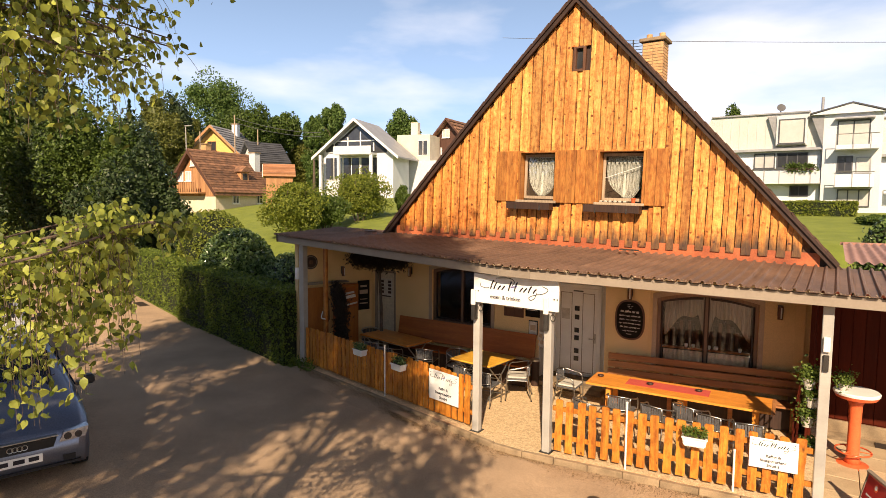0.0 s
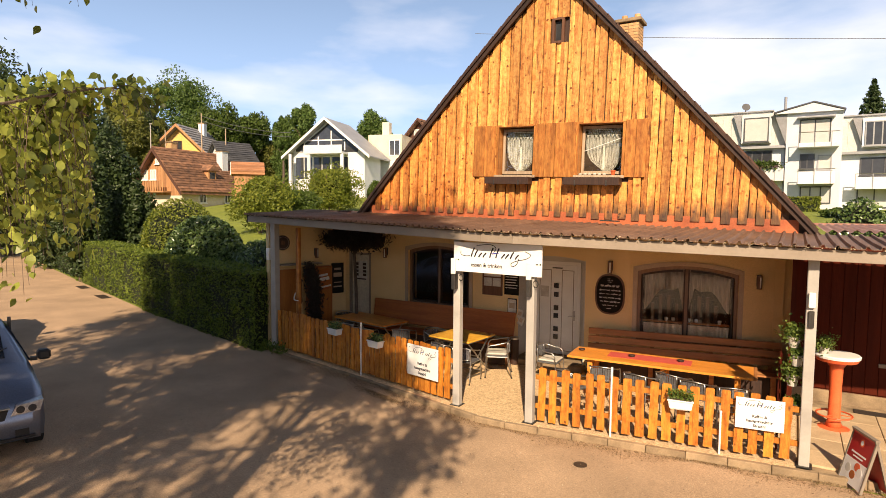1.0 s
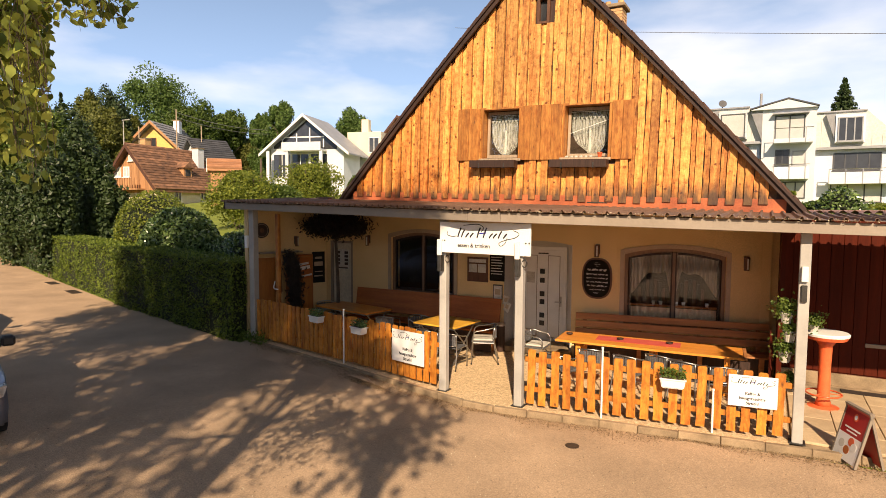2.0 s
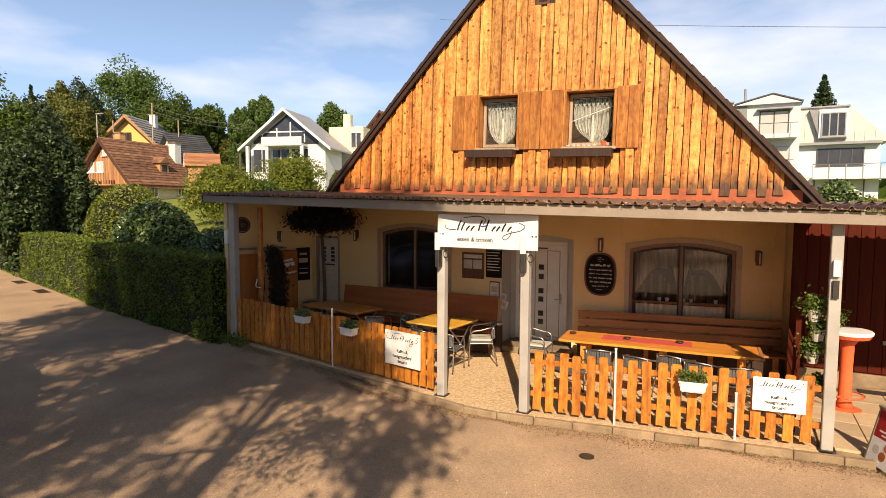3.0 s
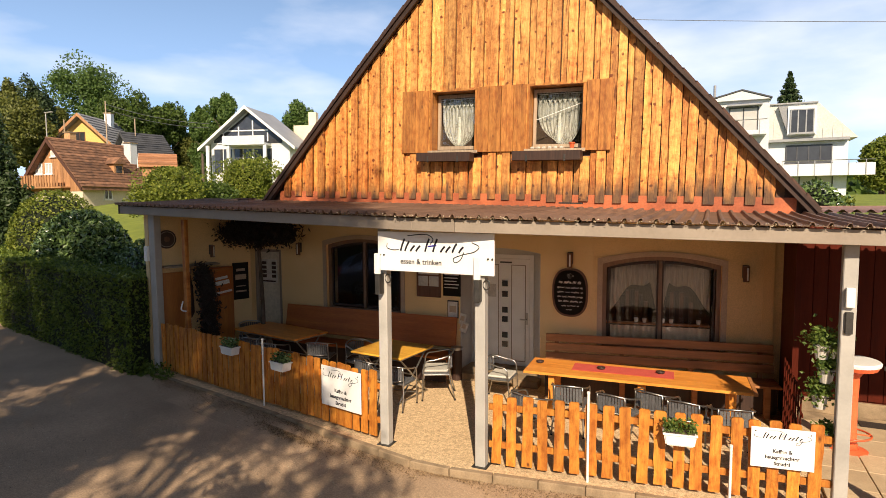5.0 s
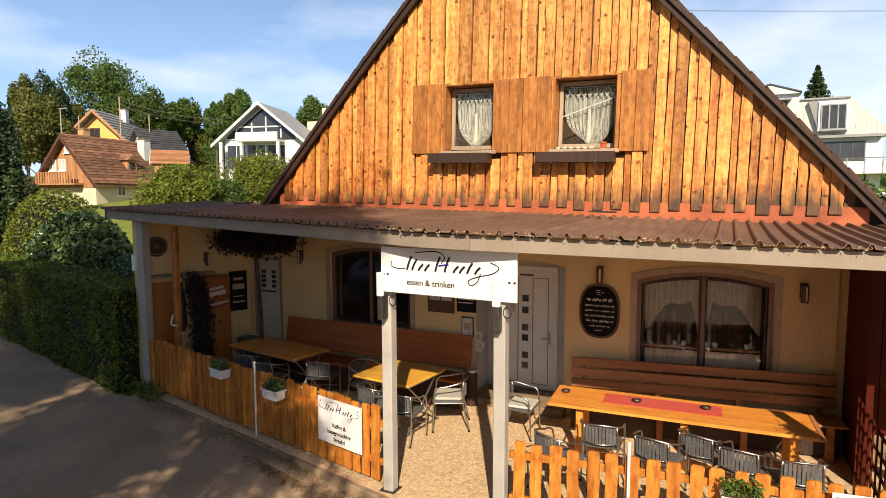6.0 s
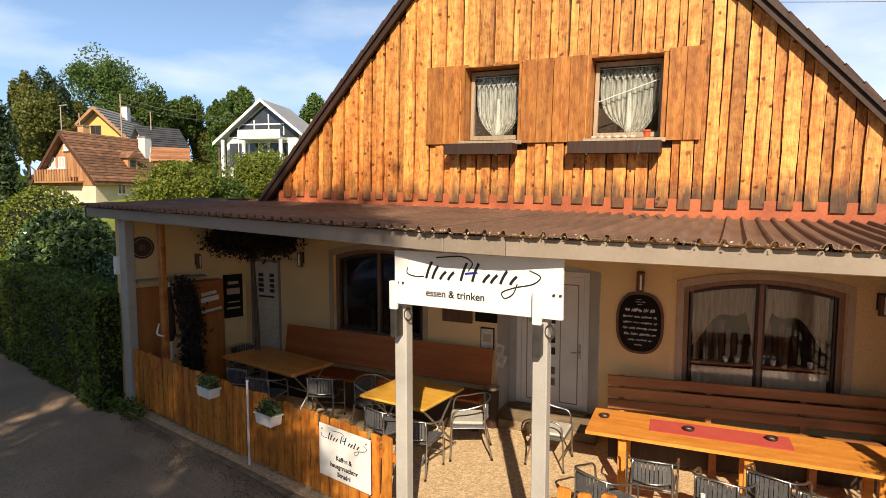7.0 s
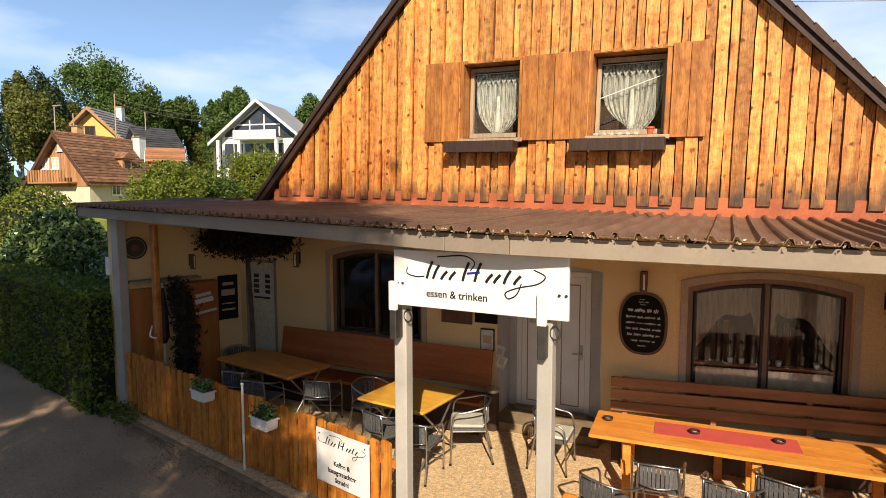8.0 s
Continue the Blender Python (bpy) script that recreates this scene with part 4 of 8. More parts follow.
def drape(name, x0, x1, open_at, tilt, label):
    """A lace curtain gathered into a rounded swag that meets in the middle."""
    w, h = x1 - x0 - 0.18, WIN_Z[1] - WIN_Z[0] - 0.19
    c = thing(name, GAB @ pose((x0 + x1) / 2, 0.145, WIN_Z[0] + 0.09), label, "curtain")
    nx, nz = 60, 18
    verts, faces = [], []
    for j in range(nz + 1):
        v = j / nz
        half = w / 2 * (1.0 if v < 0.18 else 1 - 0.78 * ((v - 0.18) / 0.82) ** 3.4)
        for i in range(nx + 1):
            u = 2 * i / nx - 1
            z = h * (1 - v) + tilt * u * h * v * 0.12
            verts.append((u * half + 0.02 * w * v * tilt, 0.018 * math.sin(u * 34) * (0.4 + v) + 0.02, z + 0.05 * (1 - abs(u)) * v * 0))
    for j in range(nz):
        for i in range(nx):
            a = j * (nx + 1) + i
            faces.append((a, a + 1, a + nx + 2, a + nx + 1))
    raw("lace", verts, faces, M["lace"], c, soft=True)
    bm = bmesh.new()
    for k in range(9):
        tube([(-w / 2 + w * (k + 0.1) / 9, 0.0, h - 0.05), (-w / 2 + w * (k + 0.5) / 9, -0.012, h - 0.13), (-w / 2 + w * (k + 0.9) / 9, 0.0, h - 0.05)], 0.022, 6, bm)
    part("valance", bm, M["lace"], c, soft=True)
    part("tie", tube(smooth_line([(0, -0.01, h * 0.62), (0.01, -0.02, h * 0.35), (0.0, -0.02, 0.01)], 4), 0.022, 6, taper=0.04), M["lace"], c, soft=True)
    part("curtain_rod", tube([(-w / 2 - 0.02, 0.01, h + 0.01), (w / 2 + 0.02, 0.01, h + 0.01)], 0.006, 6), M["white"], c)
    return c


drape("curtain", *UP_WIN[0], 0.5, 0.0, "white lace curtain gathered in the closed upper window")
c2 = drape("curtain", *UP_WIN[1], 0.5, -0.8, "white lace curtain tied loosely in the dark upper window")
part("window_string", tube([(-0.36, -0.06, 0.36), (0.36, -0.06, 0.60)], 0.006, 5), M["white"], c2)

for x0, x1, lab in ((-2.79, -2.31, "outer"), (-1.47, -1.075, "inner"), (-1.07, -0.675, "inner"), (0.225, 0.585, "outer")):
    w, h = x1 - x0, 1.0
    s = thing("shutter", GAB @ pose(x0, -0.135, 3.765), "open brown plank shutter against the boarded gable", "shutter", "upper window shutters")
    n = 2
    for k in range(n):
        part("plank", cube(w * k / n + 0.002, w * (k + 1) / n - 0.002, -0.018, 0.012, 0, h, 0.003), M["shutter"], s)
    for z in (0.16, 0.82):
        part("batten", cube(0.02, w - 0.02, 0.0125, 0.02, z, z + 0.08), M["shutter"], s)

for x0, x1, items in ((-2.42, -1.50, 0), (-0.82, 0.20, 1)):
    w = x1 - x0
    b = thing("flower_box", GAB @ pose(x0, -0.145, 3.60), "long dark brown wooden flower box under the upper window", "flower box", "upper window boxes")
    bm = bmesh.new()
    box(bm, 0, w, -0.20, -0.18, 0.02, 0.155)
    box(bm, 0, w, -0.02, 0.0, 0.02, 0.155)
    box(bm, 0, 0.02, -0.1799, -0.0201, 0.02, 0.155)
    box(bm, w - 0.02, w, -0.1799, -0.0201, 0.02, 0.155)
    box(bm, 0.0201, w - 0.0201, -0.1799, -0.0201, 0.02, 0.04)
    part("trough", bm, M["trim"], b)
    part("soil", cube(0.021, w - 0.021, -0.179, -0.021, 0.0401, 0.12), M["soil"], b)
    for fx in (0.22, 0.78):
        part("bracket", cube(w * fx - 0.012, w * fx + 0.012, -0.206, -0.2005, 0.0, 0.10), M["steel"], b)
    if items:
        pot = thing("terracotta_pot", GAB @ pose(0.02, -0.09, 3.80), "small terracotta pot on the window sill", "pot")
        part("pot_body", turned([(0.03, 0), (0.04, 0.07), (0.047, 0.07), (0.047, 0.09), (0.036, 0.09)], 14), M["coral"], pot, soft=False)
        for k in range(6):
            pb = thing("sill_stone", GAB @ pose(-0.58 + 0.09 * k, -0.10, 3.80), "pale pebble or shell lying on the window sill", "ornament", "sill ornaments")
            bm = bmesh.new()
            bmesh.ops.create_icosphere(bm, subdivisions=1, radius=0.03)
            for v in bm.verts:
                v.co = Vector((v.co.x * 1.2, v.co.y, v.co.z * 0.7 + 0.018)) + Vector((random.uniform(-1, 1), random.uniform(-1, 1), 0)) * 0.005
            part("pebble", bm, M["cushion"], pb)

# small hatch near the ridge
hatch = tagged(new("window_3", None), "narrow dark hatch near the ridge", "window", kind="structure")
hatch.matrix_basis = GAB @ pose(-1.22, 0, 6.25)
bm = bmesh.new()
box(bm, -0.02, 0.03, -0.125, -0.03, -0.02, 0.44)
box(bm, 0.17, 0.22, -0.125, -0.03, -0.02, 0.44)
box(bm, 0.0302, 0.1698, -0.125, -0.03, 0.40, 0.44)
box(bm, 0.0302, 0.1698, -0.13, -0.03, -0.02, 0.02)
part("window_frame", bm, M["frame"], hatch)
part("pane", cube(0.0305, 0.1695, -0.05, -0.04, 0.0205, 0.3995), M["dim"], hatch)

# ---- chimney ----
chim = thing("chimney", pose(-0.75, 4.1, 0), "yellow brick chimney with a slab cap behind the ridge", "chimney")
part("stack", cube(-0.24, 0.24, -0.24, 0.24, 5.2, 7.62), M["concrete"], chim)
part("cap", cube(-0.31, 0.31, -0.31, 0.31, 7.64, 7.72, 0.01), M["concrete"], chim)
for a in (-0.15, 0.15):
    part("flue_pot", tube([(a, 0, 7.72), (a, 0, 7.86)], 0.07, 10), M["brick"], chim)
brick = mesh_of("brick", cube(0, 0.232, -0.008, 0.0, 0, 0.064, 0.004), M["brick"])
stack_faces = [(pose(-0.24, -0.24, 0), 0.48), (pose(0.24, -0.24, 0, 0, 0, 90), 0.48), (pose(-0.24, 0.24, 0, 0, 0, -90), 0.48)]
for fm, fw in stack_faces:
    for r in range(14):
        for k in range(2):
            piece("brick", brick, chim, fm @ pose(0.004 + 0.24 * k, 0, 6.58 + 0.0742 * r))
ant = thing("aerial", pose(-1.35, 4.3, 6.6), "thin roof aerial beside the chimney", "aerial")
part("mast", tube([(0, 0, 0), (0, 0, 1.25)], 0.018, 6), M["steel"], ant)
for k in range(5):
    part("rod", tube([(-0.22, 0, 0.85 + 0.08 * k), (0.22, 0.05, 0.85 + 0.08 * k)], 0.008, 5), M["steel"], ant)

# ---- big arched window with grille-like leads, lace and sill things ----
def big_window(n, x0, x1, z0, z1, arch, swag):
    t = tagged(new(n, None), "broad low-arched window with brown frame and dark room behind", "window", kind="structure")
    t.matrix_basis = (BEND if swag else Matrix.Identity(4)) @ pose(0, WALL, 0)
    k = 16

    def ring(inset, y0, y1, mat, name, width):
        out = [(x0 + inset, z0 + inset), (x1 - inset, z0 + inset)]
        inn = [(x0 + inset + width, z0 + inset + width), (x1 - inset - width, z0 + inset + width)]
        for i in range(k + 1):
            u = i / k
            out.append((x1 - inset - (x1 - x0 - 2 * inset) * u, z1 - inset + arch * (1 - (2 * u - 1) ** 2)))
            inn.append((x1 - inset - width - (x1 - x0 - 2 * inset - 2 * width) * u, z1 - inset - width + arch * (1 - (2 * u - 1) ** 2)))
        bm = bmesh.new()
        m = len(out)
        for i in range(m):
            j = (i + 1) % m
            prism([out[i], out[j], inn[j], inn[i]], y0, y1, "y", bm)
        bmesh.ops.remove_doubles(bm, verts=bm.verts[:], dist=0.0005)
        return part(name, bm, mat, t)

    ring(-0.075, -0.018, -0.002, M["surround"], "surround", 0.075)
    ring(0.0, 0.06, 0.14, M["framebrown"], "window_frame", 0.06)
    mid = (x0 + x1) / 2
    for a, b in ((x0 + 0.075, mid - 0.024), (mid + 0.024, x1 - 0.075)):
        bm = bmesh.new()
        top = lambda x: z1 - 0.075 + arch * (1 - ((x - x0) / (x1 - x0) * 2 - 1) ** 2)
        for e0, e1 in ((a, a + 0.022), (b - 0.022, b)):
            prism([(e0, z0 + 0.075), (e1, z0 + 0.075), (e1, top(e1)), (e0, top(e0))], 0.07, 0.12, "y", bm)
        for i in range(6):
            xa, xb = a + 0.036 + (b - a - 0.072) * i / 6, a + 0.036 + (b - a - 0.072) * (i + 1) / 6
            prism([(xa, top(xa) - 0.035), (xb, top(xb) - 0.035), (xb, top(xb)), (xa, top(xa))], 0.07, 0.12, "y", bm)
        box(bm, a + 0.036, b - 0.036, 0.07, 0.12, z0 + 0.075, z0 + 0.11)
        sash = part("sash", bm, M["trim"], t)
        bm = bmesh.new()
        for i in range(8):
            xa, xb = a + 0.02 + (b - a - 0.04) * i / 8, a + 0.02 + (b - a - 0.04) * (i + 1) / 8
            prism([(xa, z0 + 0.1), (xb, z0 + 0.1), (xb, top(xb) - 0.01), (xa, top(xa) - 0.01)], 0.09, 0.094, "y", bm)
        bmesh.ops.remove_doubles(bm, verts=bm.verts[:], dist=0.0005)
        g = part("pane", bm, M["glass"], sash)
        g.visible_shadow = False
    part("mullion", cube(mid - 0.0225, mid + 0.0225, 0.055, 0.13, z0 + 0.061, z1 + arch - 0.062), M["framebrown"], t)
    part("window_sill", cube(x0 - 0.02, x1 + 0.02, -0.05, 0.059, z0 - 0.035, z0, 0.005), M["surround"], t)
    return t


window_4 = big_window("window_4", -4.52, -2.95, 1.02, 2.22, 0.12, False)
window_5 = big_window("window_5", 0.48, 2.12, 0.80, 2.06, 0.12, True)

# swags and a half curtain behind the right window, sill board with cups
for a, b in ((0.60, 1.26), (1.34, 2.0)):
    sw = thing("swag_curtain", BEND @ pose((a + b) / 2, WALL + 0.175, 0), "brown lace curtain drawn up into an arch behind glass, shade in its colour", "curtain", "window swags")
    verts, faces, n = [], [], 40
    for i in range(n + 1):
        u = i / n
        side = u if a < 1 else 1 - u
        low = 1.34 + 0.44 * min(side / 0.86, (1 - side) / 0.14) + 0.16 * math.sin(math.pi * min(1.0, side / 0.8)) ** 2
        for j in range(9):
            v = j / 8
            verts.append(((u - 0.5) * (b - a), 0.012 * math.sin(u * 60) - 0.0, 2.14 + (low - 2.14) * v))
    for i in range(n):
        for j in range(8):
            q = i * 9 + j
            faces.append((q, q + 1, q + 10, q + 9))
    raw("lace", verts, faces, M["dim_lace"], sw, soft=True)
    hc = thing("half_curtain", BEND @ pose((a + b) / 2, WALL + 0.118, 0), "pale half curtain behind the lower glass", "curtain", "half curtains")
    verts = [((i / 40 - 0.5) * (b - a), 0.01 * math.sin(i * 1.3), z) for i in range(41) for z in (0.86, 1.12)]
    raw("cloth", verts, [(2 * i, 2 * i + 1, 2 * i + 3, 2 * i + 2) for i in range(40)], M["halfcloth"], hc, soft=True)
shelf = thing("window_shelf", BEND @ pose(0, WALL + 0.2, 1.13), "narrow wooden shelf behind the window panes", "shelf")
part("shelf_board", cube(0.53, 2.01, -0.035, 0.06, 0, 0.025), M["bench"], shelf)
for k, x in enumerate((0.98, 1.10, 1.36, 1.48, 1.86)):
    cup = thing("cup" if k % 3 else "glass_jar", BEND @ pose(x, WALL + 0.22, 1.155), "small white cup on the window shelf" if k % 3 else "small glass jar on the window shelf", "cup", "shelf crockery")
    part("cup_body", turned([(0.02, 0), (0.03, 0.03), (0.032, 0.065), (0.027, 0.065), (0.024, 0.02)], 12), M["white"], cup, soft=True)
# a dark pot plant and seat backs dimly seen indoors
for x, w, h in ((0.95, 0.5, 1.45), (1.62, 0.5, 1.45)):
    sb = thing("high_backed_seat", BEND @ pose(x, 0.85, 0.12), "dark striped seat back dimly seen indoors", "seat", "indoor seats")
    for k in range(7):
        part("slat", cube(-w / 2 + w * k / 7, -w / 2 + w * (k + 0.75) / 7, 0, 0.03, 0, h - 0.02 * (k - 3) ** 2), M["trim"] if k % 2 else M["frame"], sb)

# ---- entrance door in its niche ----
door = tagged(new("door_1", None), "white entrance door with a column of small square panes", "door", kind="structure")
door.matrix_basis = pose(0, WALL, SLAB)
part("niche_side", cube(-1.83, -1.815, 0.0, 0.56, 0.12, 2.1), M["niche"], door)
part("niche_edge", cube(-0.485, -0.47, -0.004, 0.56, 0.12, 2.1), M["niche"], door)
part("doorstep", cube(-1.86, -0.44, -0.22, 0.56, 0.0, 0.12, 0.01), M["concrete"], door)
part("door_sill", cube(-1.70, -0.70, 0.30, 0.439, 0.1205, 0.155, 0.006), M["concrete"], door)
bm = bmesh.new()
box(bm, -1.70, -1.635, 0.44, 0.52, 0.121, 2.03)
box(bm, -0.765, -0.70, 0.44, 0.52, 0.121, 2.03)
box(bm, -1.6348, -0.7652, 0.44, 0.52, 1.965, 2.03)
part("door_frame", bm, M["white"], door)
part("side_panel", cube(-1.8145, -1.7005, 0.46, 0.50, 0.121, 2.03), M["niche"], door)
part("side_panel", cube(-0.6995, -0.4855, 0.46, 0.50, 0.121, 2.03), M["niche"], door)
part("transom", cube(-1.8145, -0.4855, 0.46, 0.50, 2.0305, 2.3), M["niche"], door)
leaf = part("door_leaf", cube(-1.632, -0.768, 0.455, 0.50, 0.125, 1.962, 0.006), M["white"], door)
for q0, q1, r0, r1 in ((-1.56, -1.31, 0.22, 1.86), (-1.09, -0.84, 0.22, 1.86)):
    bm = bmesh.new()
    box(bm, q0, q1, 0.449, 0.4548, r0, r0 + 0.012)
    box(bm, q0, q1, 0.449, 0.4548, r1 - 0.012, r1)
    box(bm, q0, q0 + 0.012, 0.449, 0.4548, r0 + 0.0122, r1 - 0.0122)
    box(bm, q1 - 0.012, q1, 0.449, 0.4548, r0 + 0.0122, r1 - 0.0122)
    part("moulding", bm, M["fascia"], leaf)
for z in (1.49, 1.31, 1.04, 0.88, 0.61, 0.45):          # three pairs of small square panes
    fr = part("pane_frame", cube(-1.265, -1.135, 0.446, 0.4546, z - 0.015, z + 0.115, 0.003), M["white"], leaf)
    part("small_pane", cube(-1.25, -1.15, 0.443, 0.4458, z, z + 0.10), M["dim"], fr)
part("letter_slot", cube(-1.29, -1.08, 0.446, 0.4546, 1.885, 1.91, 0.002), M["steel"], leaf)
part("door_handle", tube(smooth_line([(-0.82, 0.45, 0.95), (-0.82, 0.40, 0.95), (-0.92, 0.40, 0.95)], 3), 0.011, 8), M["alu"], leaf, soft=True)
part("lock_plate", cube(-0.84, -0.80, 0.448, 0.4546, 0.86, 1.06, 0.003), M["alu"], leaf)
part("door_sign", cube(-1.53, -1.36, 0.446, 0.4546, 1.30, 1.52), M["paper"], leaf)

# ---- the white door at the far end ----
d2 = tagged(new("door_2", None), "plain cream side door with a menu poster", "door", kind="structure")
d2.matrix_basis = pose(0, WALL, SLAB)
part("door_leaf", cube(-6.16, -5.64, 0.03, 0.08, 0, 1.965, 0.005), M["housecream"], d2)
bm = bmesh.new()
box(bm, -6.22, -6.175, -0.012, 0.09, 0, 2.02)
box(bm, -5.625, -5.58, -0.012, 0.09, 0, 2.02)
box(bm, -6.1748, -5.6252, -0.012, 0.09, 1.97, 2.02)
part("door_frame", bm, M["fascia"], d2)
part("door_handle", tube([(-6.1, 0.02, 1.0), (-6.1, -0.03, 1.0), (-6.0, -0.03, 1.0)], 0.01, 6), M["alu"], d2)
ps = thing("menu_poster", pose(-5.9, WALL + 0.02, 1.70), "printed paper poster with pictures on the side door", "poster")
part("sheet", cube(-0.2, 0.2, -0.006, 0.0, -0.25, 0.2), M["paper"], ps)
bm = bmesh.new()
for r in range(4):
    box(bm, -0.17, -0.06, -0.009, -0.0065, 0.10 - 0.085 * r, 0.16 - 0.085 * r)
    box(bm, 0.07, 0.17, -0.009, -0.0065, 0.10 - 0.085 * r, 0.16 - 0.085 * r)
box(bm, -0.17, 0.17, -0.009, -0.0065, -0.24, -0.21)
part("print_block", bm, M["trim"], ps)

# ---- porch posts ----
def post(x, label, w=0.115, shift=0.0):
    t = thing("porch_post", pose(x, post_y(x) + shift, 0), label, "post", "porch posts")
    h = fascia_z(x) - 0.006
    part("shaft", cube(-w / 2, w / 2, -w / 2, w / 2, SLAB, h, 0.008), M["post"], t)
    part("foot_plate", cube(-w / 2 - 0.03, w / 2 + 0.03, -w / 2 - 0.03, w / 2 + 0.03, SLAB - 0.002, SLAB + 0.012, 0.003), M["steel"], t)
    return t


pl = post(-1.56, "square pale grey post beside the entrance, carrying the name board")
pr = post(-0.30, "square pale grey post beside the entrance, carrying the name board")
px = post(3.08, "square pale grey post with a junction box and climbing pots")
pc = post(-6.82, "square pale grey corner post at the hedge", 0.14)
part("junction_box", cube(-0.035, 0.035, -0.105, -0.0585, 2.02, 2.20, 0.006), M["white"], px)
part("cable_clip", cube(-0.03, 0.03, -0.09, -0.0585, 1.78, 1.98, 0.005), M["steel"], px)
part("lamp_socket", cube(-0.16, -0.075, -0.11, -0.03, 2.0, 2.26, 0.008), M["white"], pc, "white outdoor socket on the corner post")
for t in (pl, pr):
    front = -3.006 - (t.location.x + 0.84) * 0.052 - t.location.y          # just before the name board
    part("clamp", cube(-0.03, 0.03, front - 0.035, -0.058, 1.92, 2.16, 0.006), M["steel"], t, "dark metal clamp")
    part("clamp_cap", cube(-0.035, 0.035, front - 0.04, front, 2.161, 2.40, 0.006), M["white"], t)
    ring = [(0.075 + 0.035 * math.cos(a), -0.05, 2.10 + 0.05 * math.sin(a)) for a in [k * math.pi / 8 for k in range(16)]]
    part("hook", tube(ring + ring[:2], 0.009, 6), M["steel"], t)
inner = thing("slim_post", pose(-6.22, -1.58, 0), "slim timber post inside the dark end of the porch", "post")
part("shaft", cube(-0.04, 0.04, -0.04, 0.04, SLAB, 2.72, 0.005), M["shutter"], inner)
part("bracket", tube(smooth_line([(-0.05, -0.05, 1.32), (-0.06, -0.08, 1.18), (0.06, -0.08, 1.16)], 4), 0.012, 6), M["white"], inner)

# ---- the name board over the entrance ----
sign = thing("name_board", pose(-0.84, -2.985, 0, 0, 0, -3.0), "white hanging name board with dark script over the entrance", "sign")
part("panel", cube(-0.725, 0.725, -0.016, 0.016, 2.205, 2.655, 0.004), M["board_white"], sign)
SY = -0.018


def stroke(name, pts, r, mat, parent, y, flat=0.35):
    """A pen stroke in relief: a bar along a rounded line, pressed flat."""
    bm = tube(smooth_line([(x, 0, z) for x, z in pts], 5), r, 6)
    for v in bm.verts:
        v.co.y *= flat
    return part(name, bm, mat, parent, m=pose(0, y, 0))


def script(parent, cx, cz, s, y):
    """The looping name, drawn as plain slanted bars and long swashes."""
    for k, (x0, h) in enumerate(((-0.52, 0.19), (-0.44, 0.15), (-0.34, 0.09), (-0.24, 0.09), (-0.08, 0.20), (0.06, 0.20), (0.19, 0.09), (0.28, 0.09), (0.39, 0.14), (0.50, 0.09))):
        stroke("script_bar", [(cx + (x0 - 0.03) * s, cz - 0.05 * s), (cx + x0 * s, cz + (h / 2 - 0.05) * s), (cx + (x0 + 0.045) * s, cz + (h - 0.05) * s)], 0.017 * s, M["ink"], parent, y)
    for line in ([(-0.42, 0.19), (-0.1, 0.215), (0.03, 0.15), (-0.02, 0.06)], [(0.55, -0.04), (0.50, -0.15), (0.41, -0.20), (0.38, -0.14), (0.52, -0.08), (0.72, -0.03), (0.80, 0.05), (0.68, 0.11)], [(-0.80, 0.06), (-0.80, -0.01), (-0.68, -0.04), (-0.58, -0.03)]):
        stroke("swash", [(cx + x * s, cz + z * s) for x, z in line], 0.0075 * s, M["ink"], parent, y)
    stroke("blue_stroke", [(cx - 0.06 * s, cz + 0.03 * s), (cx + 0.09 * s, cz + 0.05 * s)], 0.013 * s, M["blue"], parent, y)


script(sign, -0.02, 2.475, 0.72, SY)
lettering("words", "essen & trinken", 0.084, M["ink"], sign, pose(-0.155, SY - 0.001, 2.32), 0.0012)
for s_ in (-0.69, 0.66):
    for d in (0, 0.05):
        part("bolt", tube([(s_ + d, -0.016, 2.385), (s_ + d, -0.026, 2.385)], 0.011, 8), M["steel"], sign)

# ---- picket fences ----
def fence(name, xa, xb, step, width, label, z1):
    f = thing(name, Matrix.Identity(4), label, "fence", "porch fences")
    pa, pb = Vector((xa, post_y(xa), 0)), Vector((xb, post_y(xb), 0))
    d = (pb - pa)
    turn = Matrix.Translation(pa) @ d.normalized().to_track_quat("X", "Z").to_matrix().to_4x4()
    L = d.length
    for z in (0.30, 0.72):
        part("rail", cube(0, L, 0.0, 0.035, z, z + 0.07, 0.004), M["fence"], f, m=turn)
    h = z1 - 0.13
    pk, wave = [], random.Random(int(L * 100))
    for v in range(9):
        jig, q = wave.uniform(-0.016, 0.014), 5
        half = width / 2 * wave.uniform(0.92, 1.06)
        right = [(half + wave.uniform(-0.008, 0.004), h * (k + 1) / (q + 1)) for k in range(q)]
        left = [(-half + wave.uniform(-0.004, 0.008), h * (q - k) / (q + 1)) for k in range(q)]
        top = [(half, h - 0.014 + jig), (half - 0.015, h + jig), (-half + 0.015, h + jig + wave.uniform(-0.006, 0.006)), (-half, h - 0.014 + jig)]
        pk.append(mesh_of("picket", prism([(-half, 0), (half, 0), *right, *top, *left], -0.022, 0.0, "y"), M["fence"]))
    n = int(L / step)
    for k in range(n):
        piece("picket", pk[random.randrange(9)], f, turn @ pose(step * (k + 0.5) + random.uniform(-0.009, 0.009), -0.002, 0.13 + random.uniform(-0.008, 0.008), 0, random.uniform(-1.6, 1.6), 0))
    return turn


